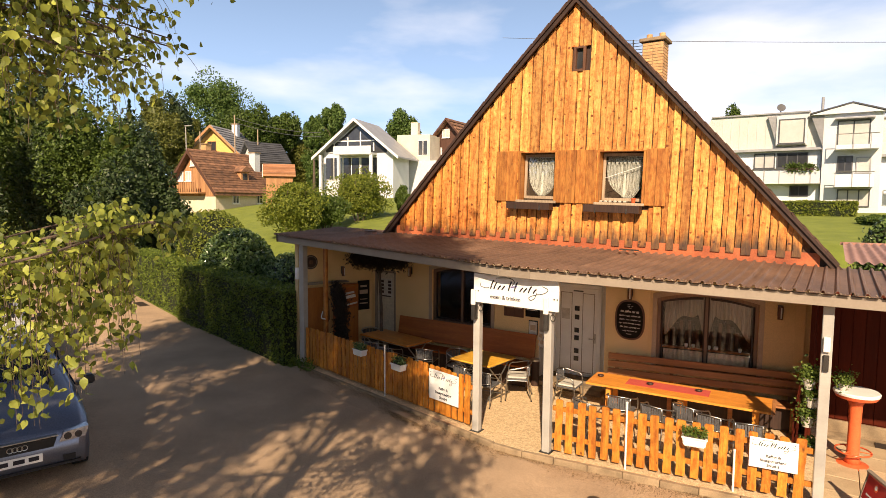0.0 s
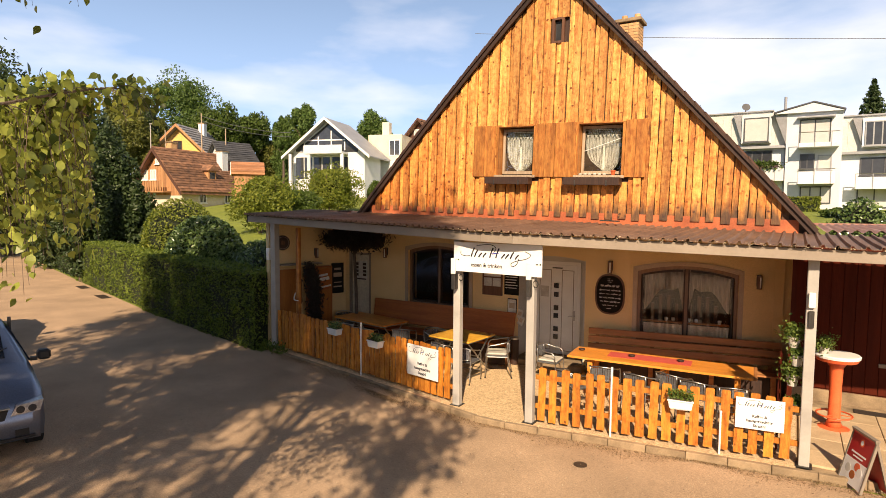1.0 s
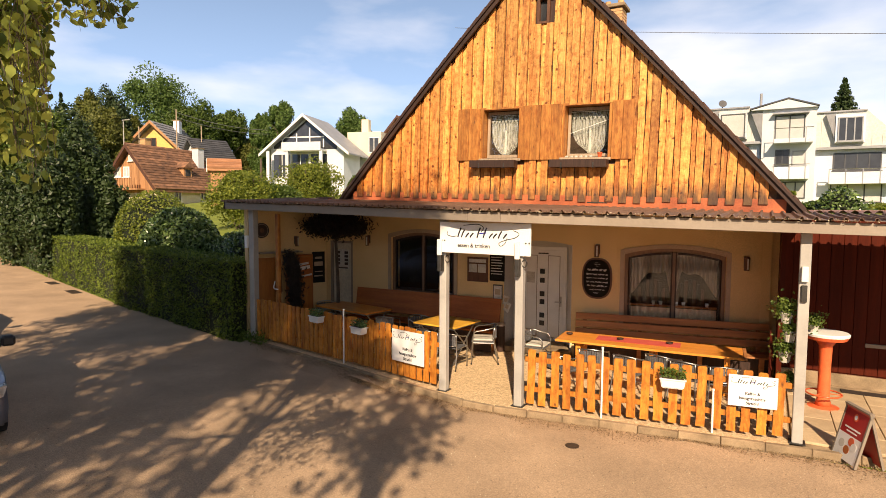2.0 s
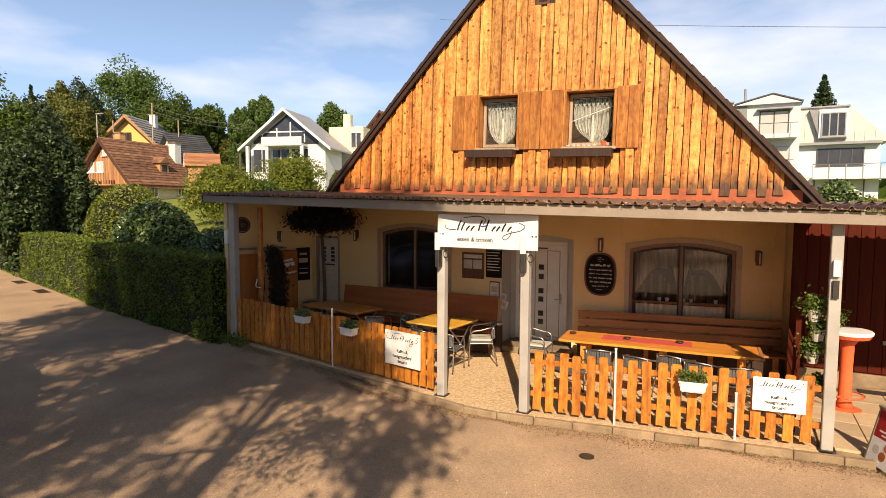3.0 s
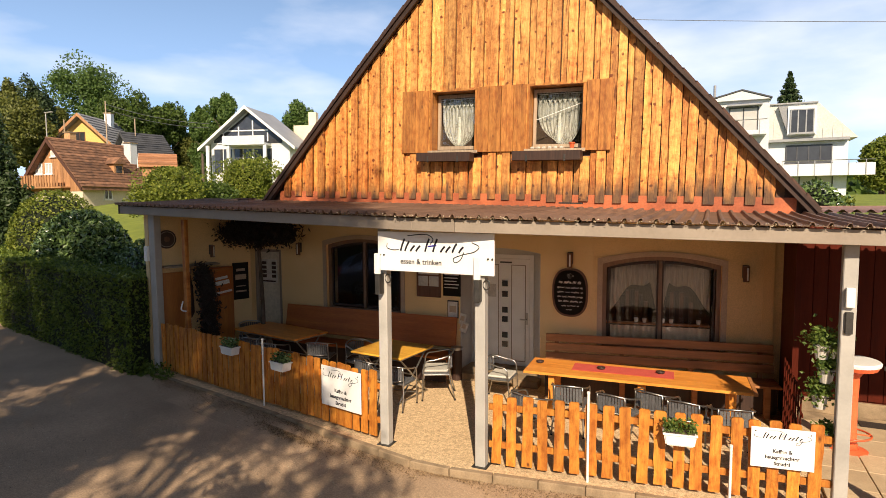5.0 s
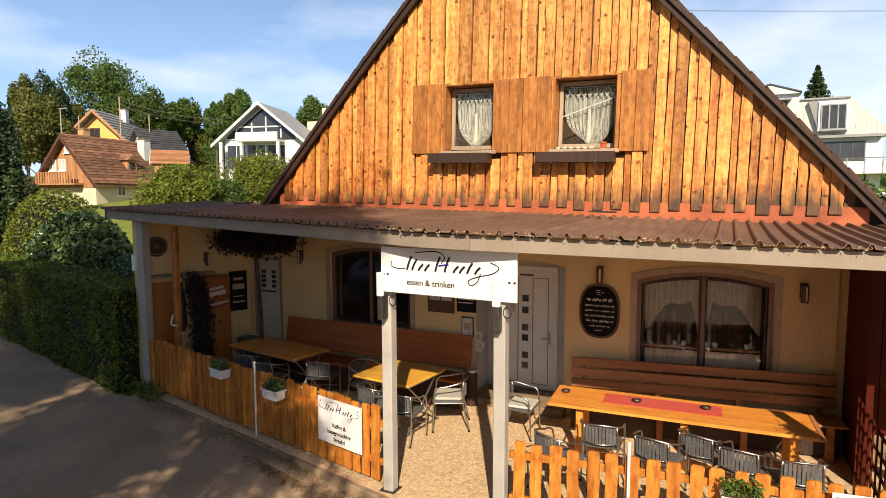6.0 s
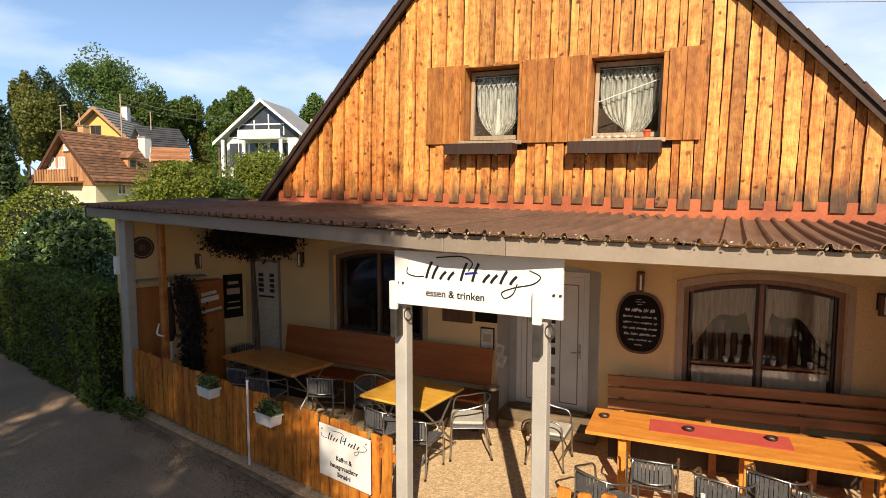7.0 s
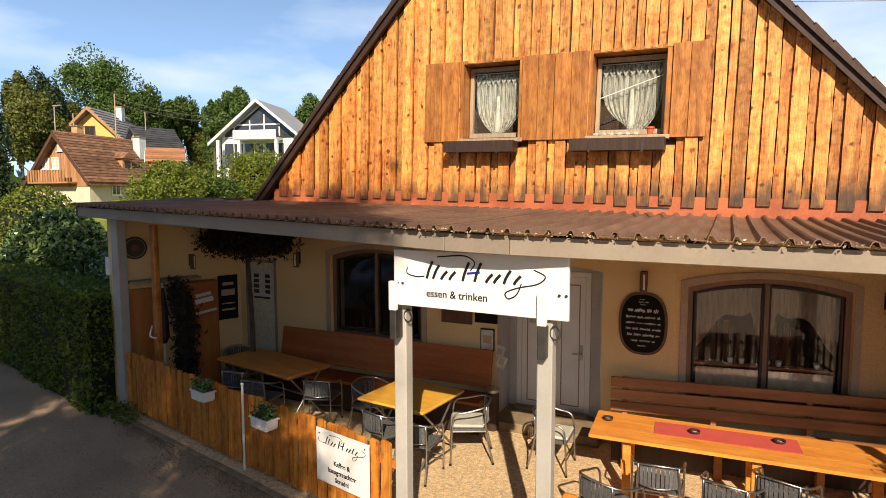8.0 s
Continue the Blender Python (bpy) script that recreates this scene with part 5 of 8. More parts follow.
tl = fence("picket_fence", -6.70, -1.63, 0.142, 0.114, "close honey-coloured picket fence in front of the porch", 0.93)
tr_ = fence("picket_fence", -0.22, 3.02, 0.168, 0.110, "open honey-coloured picket fence in bright sun", 0.90)


def pole(m, z1, label):
    t = thing("fence_pole", m, label, "pole", "white fence poles")
    part("rod", tube([(0, 0, 0.0), (0, 0, z1)], 0.013, 8), M["white"], t)
    part("pole_cap", tube([(0, 0, z1 - 0.002), (0, 0, z1 + 0.018)], 0.017, 8), M["white"], t)


pole(tl @ pose(2.93, -0.06, 0), 1.04, "thin white pole standing against the fence")
pole(tr_ @ pose(1.06, -0.06, 0), 1.02, "thin white pole standing against the fence")
pole(tr_ @ pose(2.40, -0.06, 0), 0.62, "thin white pole under the small white sign")


def small_sign(m, size, label):
    t = thing("fence_sign", m @ Matrix.Scale(size, 4), label, "sign", "small white fence signs")
    part("panel", cube(-0.325, 0.325, -0.012, 0.0, -0.235, 0.235, 0.003), M["board_white"], t)
    script(t, 0.0, 0.13, 0.36, -0.0135)
    for k, (word, size) in enumerate((("Kaffee &", 0.058), ("hausgemachter", 0.058), ("Strudel", 0.058))):
        lettering("words", word, size, M["ink"], t, pose(0, -0.0135, -0.035 - 0.072 * k), 0.0015)
    for sx in (-0.28, 0.28):
        part("screw", tube([(sx, -0.012, 0.19), (sx, -0.016, 0.19)], 0.008, 6), M["steel"], t)


small_sign(tl @ pose(4.56, -0.075, 0.64), 1.10, "small white board offering coffee and strudel on the shaded fence")
small_sign(tr_ @ pose(2.83, -0.075, 0.66), 0.82, "small white board offering coffee and strudel on the sunny fence")


def trough(m, seed, label, leaf="potleaf"):
    rng = np.random.default_rng(seed)
    t = thing("planter_box", m, label, "planter", "white fence planters")
    w, h = 0.30, 0.115
    bm = bmesh.new()
    outer = [(-w / 2 + 0.02, 0), (w / 2 - 0.02, 0), (w / 2, h), (-w / 2, h)]
    prism(outer, -0.15, 0.0, "y", bm)
    bmesh.ops.bevel(bm, geom=bm.edges[:], offset=0.012, segments=2, affect="EDGES")
    part("box_body", bm, M["white"], t)
    part("rim", cube(-w / 2 - 0.008, w / 2 + 0.008, -0.158, 0.008, h - 0.012, h + 0.006, 0.004), M["white"], t)
    part("soil", cube(-w / 2 + 0.02, w / 2 - 0.02, -0.14, -0.01, h + 0.0065, h + 0.018), M["soil"], t)
    n = 340
    p = np.stack([rng.uniform(-w / 2, w / 2, n), rng.uniform(-0.15, 0.0, n), h + 0.02 + rng.uniform(0, 1, n) ** 1.3 * 0.105], 1)
    v, f = leaf_arrays(p, 0.038, rng, -0.3)
    raw("plant", v, f, M[leaf], t)


trough(tl @ pose(2.22, -0.05, 0.74), 3, "white planter box with low dark plants hung on the fence", "laurel")
trough(tl @ pose(3.42, -0.05, 0.70), 4, "white planter box with low dark plants hung on the fence", "laurel")
trough(tr_ @ pose(1.93, -0.05, 0.62), 5, "white planter box with small leafy plants hung on the sunny fence")

# ---- chairs ----
def make_chair(cushion):
    c = thing("bistro_chair", Matrix.Identity(4), "aluminium bistro armchair with dark grey woven seat and back" if not cushion else "aluminium bistro armchair with a pale seat cushion", "chair", "bistro chairs")
    arm = smooth_line([(-0.27, -0.22, 0.02), (-0.275, -0.20, 0.45), (-0.275, -0.16, 0.63), (-0.27, 0.0, 0.67), (-0.22, 0.20, 0.72), (0, 0.28, 0.75), (0.22, 0.20, 0.72), (0.27, 0.0, 0.67), (0.275, -0.16, 0.63), (0.275, -0.20, 0.45), (0.27, -0.22, 0.02)], 5)
    part("arm_frame", tube(arm, 0.0125, 8), M["alu"], c, soft=True)
    for s in (-1, 1):
        part("leg", tube(smooth_line([(s * 0.23, 0.30, 0.02), (s * 0.21, 0.21, 0.42), (s * 0.20, 0.22, 0.73)], 4), 0.012, 8), M["alu"], c, soft=True)
        part("side_rail", tube([(s * 0.262, -0.20, 0.425), (s * 0.215, 0.21, 0.415)], 0.010, 6), M["alu"], c)
        for y, x in ((-0.22, 0.27), (0.30, 0.23)):
            part("foot", tube([(s * x, y, 0.0), (s * x, y, 0.024)], 0.016, 8), M["rubber"], c)
    for a, b in (((-0.26, -0.20, 0.42), (0.26, -0.20, 0.42)), ((-0.255, -0.21, 0.2), (0.255, -0.21, 0.2))):
        part("stretcher", tube([a, b], 0.009, 6), M["alu"], c)
    seat = part("seat", cube(-0.24, 0.24, -0.215, 0.205, 0.425, 0.434, 0.002), M["weave"], c)
    for k in range(9):
        x = -0.235 + 0.47 * k / 9
        part("seat_strip", cube(x + 0.003, x + 0.049, -0.225, 0.215, 0.4345, 0.446), M["weave"], seat)
    rail = smooth_line([(-0.205, 0.185, 0.49), (0, 0.262, 0.49), (0.205, 0.185, 0.49)], 5)
    back = part("backrest", tube(rail, 0.010, 6), M["alu"], c, soft=True)
    for k in range(11):
        u = -1 + 2 * (k + 0.5) / 11
        a = u * 0.95
        x, y = 0.21 * math.sin(a) / math.sin(0.95), 0.10 + 0.155 * math.cos(a)
        dx = 0.017
        part("back_strip", prism([(x - dx, y - 0.004), (x + dx, y - 0.004), (x + dx, y + 0.004), (x - dx, y + 0.004)], 0.50, 0.725 - 0.03 * abs(u), "z"), M["weave"], back)
    if cushion:
        part("cushion", cube(-0.22, 0.22, -0.215, 0.19, 0.449, 0.492, 0.018), M["cushion"], c)
    return c


chair_a, chair_b = make_chair(False), make_chair(True)
FL = SLAB
spots = [(chair_b, -1.76, -1.00, -66), (chair_a, -3.08, -0.95, 78), (chair_a, -2.57, -1.52, 160), (chair_a, -2.09, -1.62, 185), (chair_b, -0.80, -0.80, 92),
         (chair_a, 0.02, -2.03, 152), (chair_a, 0.36, -1.50, 186), (chair_a, 0.96, -1.64, 165), (chair_a, 1.38, -1.36, 158), (chair_a, 1.74, -1.56, 168), (chair_a, 2.20, -1.60, 190),
         (chair_a, -6.02, -0.27, 60), (chair_a, -5.22, -1.06, 185), (chair_a, -4.66, -1.26, 188), (chair_a, -3.95, -0.90, 200)]
for n, (c, x, y, a) in enumerate(spots):
    m = pose(x, y, FL, 0, 0, a) @ Matrix.Scale(0.92, 4)
    if n == 0:
        chair_b.matrix_basis = m
    elif n == 1:
        chair_a.matrix_basis = m
    else:
        copy_thing(c, m)

# ---- tables ----
def folding_table(name, m, w, d, h, top, label, grp=""):
    t = thing(name, m, label, "table", grp)
    part("tabletop", cube(-w / 2, w / 2, -d / 2, d / 2, h - 0.03, h, 0.006), M[top], t)
    part("edge_band", cube(-w / 2 + 0.03, w / 2 - 0.03, -d / 2 + 0.03, d / 2 - 0.03, h - 0.055, h - 0.0305), M["alu"], t)
    for s in (-1, 1):
        x = s * (w / 2 - 0.09)
        for q in (-1, 1):
            part("leg", tube([(x, q * (d / 2 - 0.06), 0.0), (x + s * 0.0, -q * (d / 2 - 0.1), h - 0.05)], 0.013, 8), M["alu"], t)
        part("foot_bar", tube([(x, -d / 2 + 0.06, 0.02), (x, d / 2 - 0.06, 0.02)], 0.013, 6), M["alu"], t)
    part("cross_bar", tube([(-w / 2 + 0.09, 0, h * 0.5), (w / 2 - 0.09, 0, h * 0.5)], 0.011, 6), M["alu"], t)
    return t


folding_table("folding_table", pose(-2.40, -1.19, FL, 0, 0, -6), 0.91, 0.89, 0.71, "yellow", "small square yellow wooden table on folding metal legs")
folding_table("side_table", pose(-4.85, -0.83, FL, 0, 0, -10), 1.57, 0.74, 0.705, "orange", "long varnished wooden table on folding metal legs in the shade")

lt = thing("long_table", pose(1.06, -0.82, FL, 0, 0, 3.2), "long orange varnished timber table in the sun", "table")
for k in range(3):
    part("top_plank", cube(-1.41, 1.37, -0.36 + 0.24 * k, -0.36 + 0.2397 * (k + 1), 0.59, 0.625, 0.0012), M["orange"], lt)
part("end_strip", cube(1.374, 1.42, -0.36, 0.36, 0.588, 0.627, 0.004), M["slat"], lt)
for x in (-1.05, 0.10, 1.16):
    for y in (-0.24, 0.24):
        part("leg", cube(x - 0.04, x + 0.04, y - 0.035, y + 0.035, 0, 0.589, 0.006), M["orange"], lt)
    part("cross_beam", cube(x - 0.03, x + 0.03, -0.2, 0.2, 0.48, 0.56, 0.004), M["orange"], lt)
cloth = thing("table_runner", pose(0.90, -0.76, FL + 0.6275, 0, 0, 4.0), "coral red cloth runner lying on the long table", "table runner")
part("cloth", cube(-0.65, 0.65, -0.17, 0.17, 0, 0.004, 0.001), M["runner"], cloth)
for x, y, z in ((-0.22, -0.80, 0.0), (0.63, -0.80, 0.0042), (1.38, -0.70, 0.0042)):
    a = thing("ashtray", pose(x, y, FL + 0.628 + z), "small dark brown glass ashtray on the long table", "ashtray", "ashtrays")
    part("dish", turned([(0.035, 0), (0.052, 0.010), (0.055, 0.030), (0.043, 0.030), (0.036, 0.009), (0.004, 0.008)], 16), M["trim"], a, soft=True)
    part("ash", turned([(0.030, 0.0092), (0.026, 0.013), (0.004, 0.014)], 10), M["cushion"], a)

# ---- benches ----
b1 = thing("panel_bench", pose(-3.62, -0.05, FL), "long red-brown wooden bench with a solid sloping back", "bench")
bm = prism([(-0.02, 0.52), (0.02, 0.50), (0.10, 0.98), (0.065, 1.0)], -1.76, 1.76, "x")
part("backrest", bm, M["bench"], b1)
part("seat", cube(-1.76, 1.76, -0.42, 0.02, 0.40, 0.44, 0.006), M["bench"], b1)
# dark board down to the floor stands in for the shade under the seat
part("skirt", cube(-1.76, 1.76, -0.40, -0.375, 0.03, 0.399), M["trim"], b1)
for x in (-1.65, -0.55, 0.55, 1.65):
    part("leg", cube(x - 0.04, x + 0.04, -0.37, 0.0, 0, 0.399, 0.004), M["slat"], b1)
b2 = thing("slatted_bench", BEND @ pose(1.22, -0.09, FL), "long dark brown bench with three back slats", "bench")
for k in range(3):
    part("back_slat", cube(-1.56, 1.56, 0.0 + 0.028 * k, 0.028 + 0.028 * k, 0.52 + 0.135 * k, 0.635 + 0.135 * k, 0.004), M["slat"], b2)
for k in range(3):
    part("seat_slat", cube(-1.56, 1.56, -0.42 + 0.14 * k, -0.29 + 0.14 * k, 0.42, 0.45, 0.004), M["slat"], b2)
# dark sheet put in for the black shade beneath this seat
part("skirt", cube(-1.54, 1.54, -0.285, -0.265, 0.03, 0.419), M["trim"], b2)
for x in (-1.4, -0.45, 0.5, 1.4):
    part("leg", cube(x - 0.035, x + 0.035, -0.38, -0.30, 0, 0.419), M["slat"], b2)
    part("back_post", prism([(-0.02, 0), (0.03, 0), (0.13, 0.9), (0.09, 0.9)], x - 0.03, x + 0.03, "x"), M["slat"], b2)

# ---- on the front wall ----
cb = thing("chalkboard", pose(0.0, WALL - 0.005, 1.60), "oval black chalkboard menu hanging on the cream wall", "chalkboard")


def oval(w, h, a, b, n=28, p=2.6):
    pts = []
    for k in range(n):
        t = 2 * math.pi * k / n
        c, s = math.cos(t), math.sin(t)
        pts.append((w * abs(c) ** (2 / p) * (1 if c > 0 else -1), h * abs(s) ** (2 / p) * (1 if s > 0 else -1)))
    return prism(pts, a, b, "y")


part("rim", oval(0.275, 0.375, -0.02, 0.0), M["frame"], cb)
part("slate", oval(0.245, 0.345, -0.024, -0.0202), M["chalk"], cb)
rng = random.Random(7)
for z, half, amp, r in ((0.285, 0.05, 0.006, 0.0025), (0.255, 0.06, 0.007, 0.0025), (0.225, 0.035, 0.005, 0.0022), (0.155, 0.17, 0.026, 0.0042), (0.075, 0.19, 0.017, 0.0036), (0.005, 0.20, 0.015, 0.0034), (-0.065, 0.20, 0.016, 0.0034), (-0.135, 0.19, 0.017, 0.0036), (-0.205, 0.14, 0.013, 0.0032), (-0.265, 0.07, 0.007, 0.0026)):
    x = -half + rng.uniform(0, 0.02)
    while x < half - 0.03:
        w = min(rng.uniform(0.05, 0.13), half - x)
        n = max(4, int(w / 0.009))
        way = [(x + w * q / n, z + (amp if q % 2 else -amp) * rng.uniform(0.25, 1.0)) for q in range(n + 1)]
        stroke("chalk_line", way, r, M["mark"], cb, -0.0255, 0.4)
        x += w + 0.022


def wall_lamp(m, label):
    t = thing("wall_lamp", m, label, "lamp", "wall lamps")
    part("back_plate", cube(-0.04, 0.04, -0.012, 0.0, -0.06, 0.12, 0.003), M["steel"], t)
    part("arm", tube([(0, -0.012, 0.03), (0, -0.06, 0.03)], 0.012, 6), M["steel"], t)
    part("shade", tube([(0, -0.065, -0.11), (0, -0.065, 0.11)], 0.042, 12), M["frame"], t, soft=False)
    part("bulb_tube", tube([(0.01, -0.10, -0.09), (0.01, -0.10, 0.09)], 0.012, 8), M["white"], t)


wall_lamp(pose(0.0, WALL, 2.10), "slim dark wall lamp above the chalkboard")
wall_lamp(pose(-5.12, WALL, 2.13), "slim dark wall lamp on the cream wall")
wall_lamp(BEND @ pose(2.42, WALL, 1.96), "slim dark wall lamp on the cream wall")
wall_lamp(END @ pose(1.10, 0, 2.10), "slim dark wall lamp on the end wall")

nb = thing("notice_board", pose(-2.30, WALL - 0.002, 1.62), "dark framed notice board with pale papers", "notice board")
part("board_back", cube(-0.34, 0.12, -0.02, 0.0, -0.24, 0.26, 0.005), M["frame"], nb)
for x0, x1, z0, z1 in ((-0.30, -0.12, -0.05, 0.12), (-0.10, 0.08, -0.05, 0.12), (-0.3, 0.08, 0.15, 0.22)):
    part("paper_sheet", cube(x0, x1, -0.024, -0.0203, z0, z1), M["paper"], nb)
nb2 = thing("menu_board", pose(-2.02, WALL - 0.002, 1.72), "dark menu board with rows of pale writing", "menu board")
part("board_back", cube(-0.12, 0.20, -0.018, 0.0, -0.30, 0.28, 0.005), M["chalk"], nb2)
for k in range(8):
    part("text_line", cube(-0.09, 0.17 - 0.02 * (k % 3), -0.0205, -0.0182, 0.22 - 0.055 * k, 0.236 - 0.055 * k), M["mark"], nb2)
nb3 = thing("framed_card", pose(-1.96, WALL - 0.002, 1.20), "white framed card on the wall beside the door", "notice")
part("card_frame", cube(-0.10, 0.10, -0.018, 0.0, -0.15, 0.15, 0.004), M["ink"], nb3)
part("card", cube(-0.085, 0.085, -0.021, -0.0182, -0.13, 0.13), M["paper"], nb3)
part("picture", cube(-0.06, 0.06, -0.0235, -0.0212, -0.05, 0.06), M["surround"], nb3)
for k in range(2):
    leaflet = thing("leaflet", pose(-1.78 + 0.03 * k, WALL - 0.02 - 0.012 * k, 1.05 - 0.13 * k, 0, 12 + 10 * k, 0), "loose white leaflet pinned at the niche edge", "leaflet", "leaflets")
    part("sheet", cube(-0.06, 0.06, -0.004, 0.0, -0.09, 0.09), M["paper"], leaflet)
    part("print_block", cube(-0.04, 0.03, -0.006, -0.0042, -0.03, 0.05), M["surround"], leaflet)
bin_ = thing("standing_ashtray", pose(-1.80, -0.12, FL), "dark slim bin with a steel rim beside the door", "bin")
part("bin_body", turned([(0.085, 0), (0.085, 0.50), (0.09, 0.5)], 18), M["trim"], bin_, soft=False)
part("rim", turned([(0.09, 0.501), (0.098, 0.505), (0.098, 0.54), (0.08, 0.545)], 18), M["alu"], bin_)

# ---- the shaded end of the porch ----
disc = thing("round_plaque", END @ pose(0.30, -0.002, 2.36), "round dark plaque with a ring on the end wall", "plaque")
for r0, r1, y, mt in ((0.0, 0.165, -0.03, "trim"), (0.12, 0.14, -0.034, "fascia"), (0.0, 0.128, -0.038, "trim"), (0.0, 0.05, -0.042, "frame")):
    n = 26
    pts = [(r1 * math.cos(2 * math.pi * k / n), r1 * math.sin(2 * math.pi * k / n)) for k in range(n)]
    part("plaque_ring", prism(pts, y, y + 0.03 if r0 == 0 else y + 0.006, "y"), M[mt], disc)
pan = thing("leaning_board", END @ pose(0.10, -0.002, SLAB), "varnished orange wood panel leaning on the end wall", "panel")
part("sheet", cube(0.0, 0.50, -0.03, 0.0, 0, 1.68, 0.004), M["panel"], pan)
pan2 = thing("wood_cupboard", END @ pose(0.85, -0.01, SLAB), "orange-brown cupboard door in the dark corner", "cupboard")
part("carcass", cube(0.0, 0.58, -0.18, 0.0, 0, 1.72, 0.005), M["bench"], pan2)
part("cupboard_door", cube(0.02, 0.56, -0.20, -0.181, 0.03, 1.69, 0.004), M["panel"], pan2)
part("knob", tube([(0.08, -0.20, 0.9), (0.08, -0.225, 0.9)], 0.015, 8), M["steel"], pan2)
shelf2 = thing("canopy_shelf", END @ pose(0.16, 0, 1.86), "narrow shelf board across the end wall", "shelf")
part("shelf_board", cube(0.0, 1.0, -0.24, 0.0, 0, 0.03, 0.004), M["fascia"], shelf2)
part("shelf_bracket", cube(0.45, 0.48, -0.2, 0.0, -0.14, -0.001), M["fascia"], shelf2)
pa = thing("event_poster", END @ pose(1.20, -0.2175, 1.50, 0, -8, 0), "brown poster with bold pale lettering blocks", "poster")
part("sheet", cube(-0.17, 0.17, 0.0, 0.006, -0.24, 0.24), M["bench"], pa)
for z, w, h in ((0.10, 0.12, 0.05), (0.01, 0.14, 0.075), (-0.17, 0.16, 0.04)):
    part("letter_block", cube(-w, w, -0.003, -0.0002, z - h / 2, z + h / 2), M["mark"], pa)
pd = thing("dark_poster", END @ pose(1.66, -0.004, 1.48), "black framed poster with pale emblem on the end wall", "poster")
part("sheet", cube(-0.16, 0.16, -0.014, 0.0, -0.36, 0.36), M["chalk"], pd)
for z, w, h in ((0.22, 0.09, 0.05), (0.08, 0.11, 0.10), (-0.1, 0.10, 0.02), (-0.2, 0.11, 0.03)):
    part("pale_block", cube(-w, w, -0.0165, -0.0142, z - h / 2, z + h / 2), M["surround"], pd)


def dry_plant(name, m, pts, spread, n, seed, label, trunk_pts):
    rng = np.random.default_rng(seed)
    t = thing(name, m, label, "plant")
    base = np.array([pts[i % len(pts)] for i in range(n)], float) + rng.normal(size=(n, 3)) * np.array(spread)
    v, f = leaf_arrays(base, 0.085, rng, 0.8, 0.35)
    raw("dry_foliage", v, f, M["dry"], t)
    part("stem", tube(smooth_line(trunk_pts, 4), 0.045, 8, taper=0.03), M["bark"], t)


dry_plant("dried_palm", pose(-5.50, -0.55, FL), [(-0.55, 0, 2.36), (-0.3, 0, 2.48), (0.0, 0, 2.45), (0.25, 0, 2.48), (0.48, 0, 2.36), (-0.05, 0, 2.3)], (0.13, 0.14, 0.085), 9500, 11, "dried dark palm crown on a slim stem under the porch roof", [(-0.02, 0, 0), (0.02, 0, 1.0), (-0.06, 0, 2.4)])
dry_plant("dried_garland", pose(-6.10, -1.25, FL), [(-0.10, 0, 1.65), (-0.02, 0, 1.5), (0.02, 0, 1.35), (0.02, 0, 1.15), (0.0, 0, 0.95), (0.03, 0, 0.75), (0.05, 0, 0.6)], (0.075, 0.06, 0.09), 4200, 12, "dark dried bunch of foliage on a stake in the porch corner", [(0.06, 0, 0), (0.0, 0, 0.9), (-0.05, 0, 1.7)])
umb = thing("folded_parasol", END @ pose(0.60, -0.20, SLAB), "folded dark parasol standing in the porch corner", "parasol")
part("pole", tube([(0, 0, 0.05), (0, 0, 1.75)], 0.016, 8), M["white"], umb)
part("folded_cloth", turned([(0.03, 0.85), (0.075, 0.95), (0.06, 1.4), (0.02, 1.68)], 12), M["trim"], umb)
part("parasol_base", turned([(0.16, 0), (0.16, 0.05), (0.04, 0.08)], 18), M["steel"], umb)

# ---- trellis, pots on the right post ----
tre = thing("lattice_screen", pose(2.78, -0.8, SLAB, 0, 0, 90), "low dark lattice screen at the porch's end", "trellis")
for k in range(9):
    part("lath", cube(-1.5 + 0.17 * k, -1.47 + 0.17 * k, 0.0, 0.012, 0, 1.05), M["brown_wall"], tre)
for k in range(6):
    part("cross_lath", cube(-1.52, -0.08, -0.014, -0.001, 0.08 + 0.18 * k, 0.11 + 0.18 * k), M["brown_wall"], tre)
for k, (z, dx, dy, sc, sd) in enumerate(((1.60, -0.16, 0.16, 1.0, 21), (1.38, -0.12, 0.14, 0.7, 22), (1.12, -0.16, 0.16, 0.9, 23), (0.78, -0.10, 0.12, 0.6, 24))):
    rng = np.random.default_rng(sd)
    t = thing("hanging_pot", pose(3.08 + dx, post_y(3.08) + dy, z), "pale pot with a fresh green plant hung on the post", "plant pot", "pots on the post")
    part("pot", turned([(0.05, -0.12), (0.07, 0.0), (0.075, 0.0), (0.075, 0.015), (0.06, 0.015)], 14), M["cushion"], t)
    part("hanger", tube([(0, 0, -0.02), (-dx * 0.8, -dy * 0.8, 0.02)], 0.006, 5), M["steel"], t)
    n = int(460 * sc)
    p = rng.normal(size=(n, 3)) * np.array((0.068, 0.068, 0.06)) * sc + np.array((0, 0, 0.07 * sc))
    v, f = leaf_arrays(p, 0.048, rng, 0.3)
    tagged(raw("plant", v, f, M["potleaf"], t), kind="stuff")

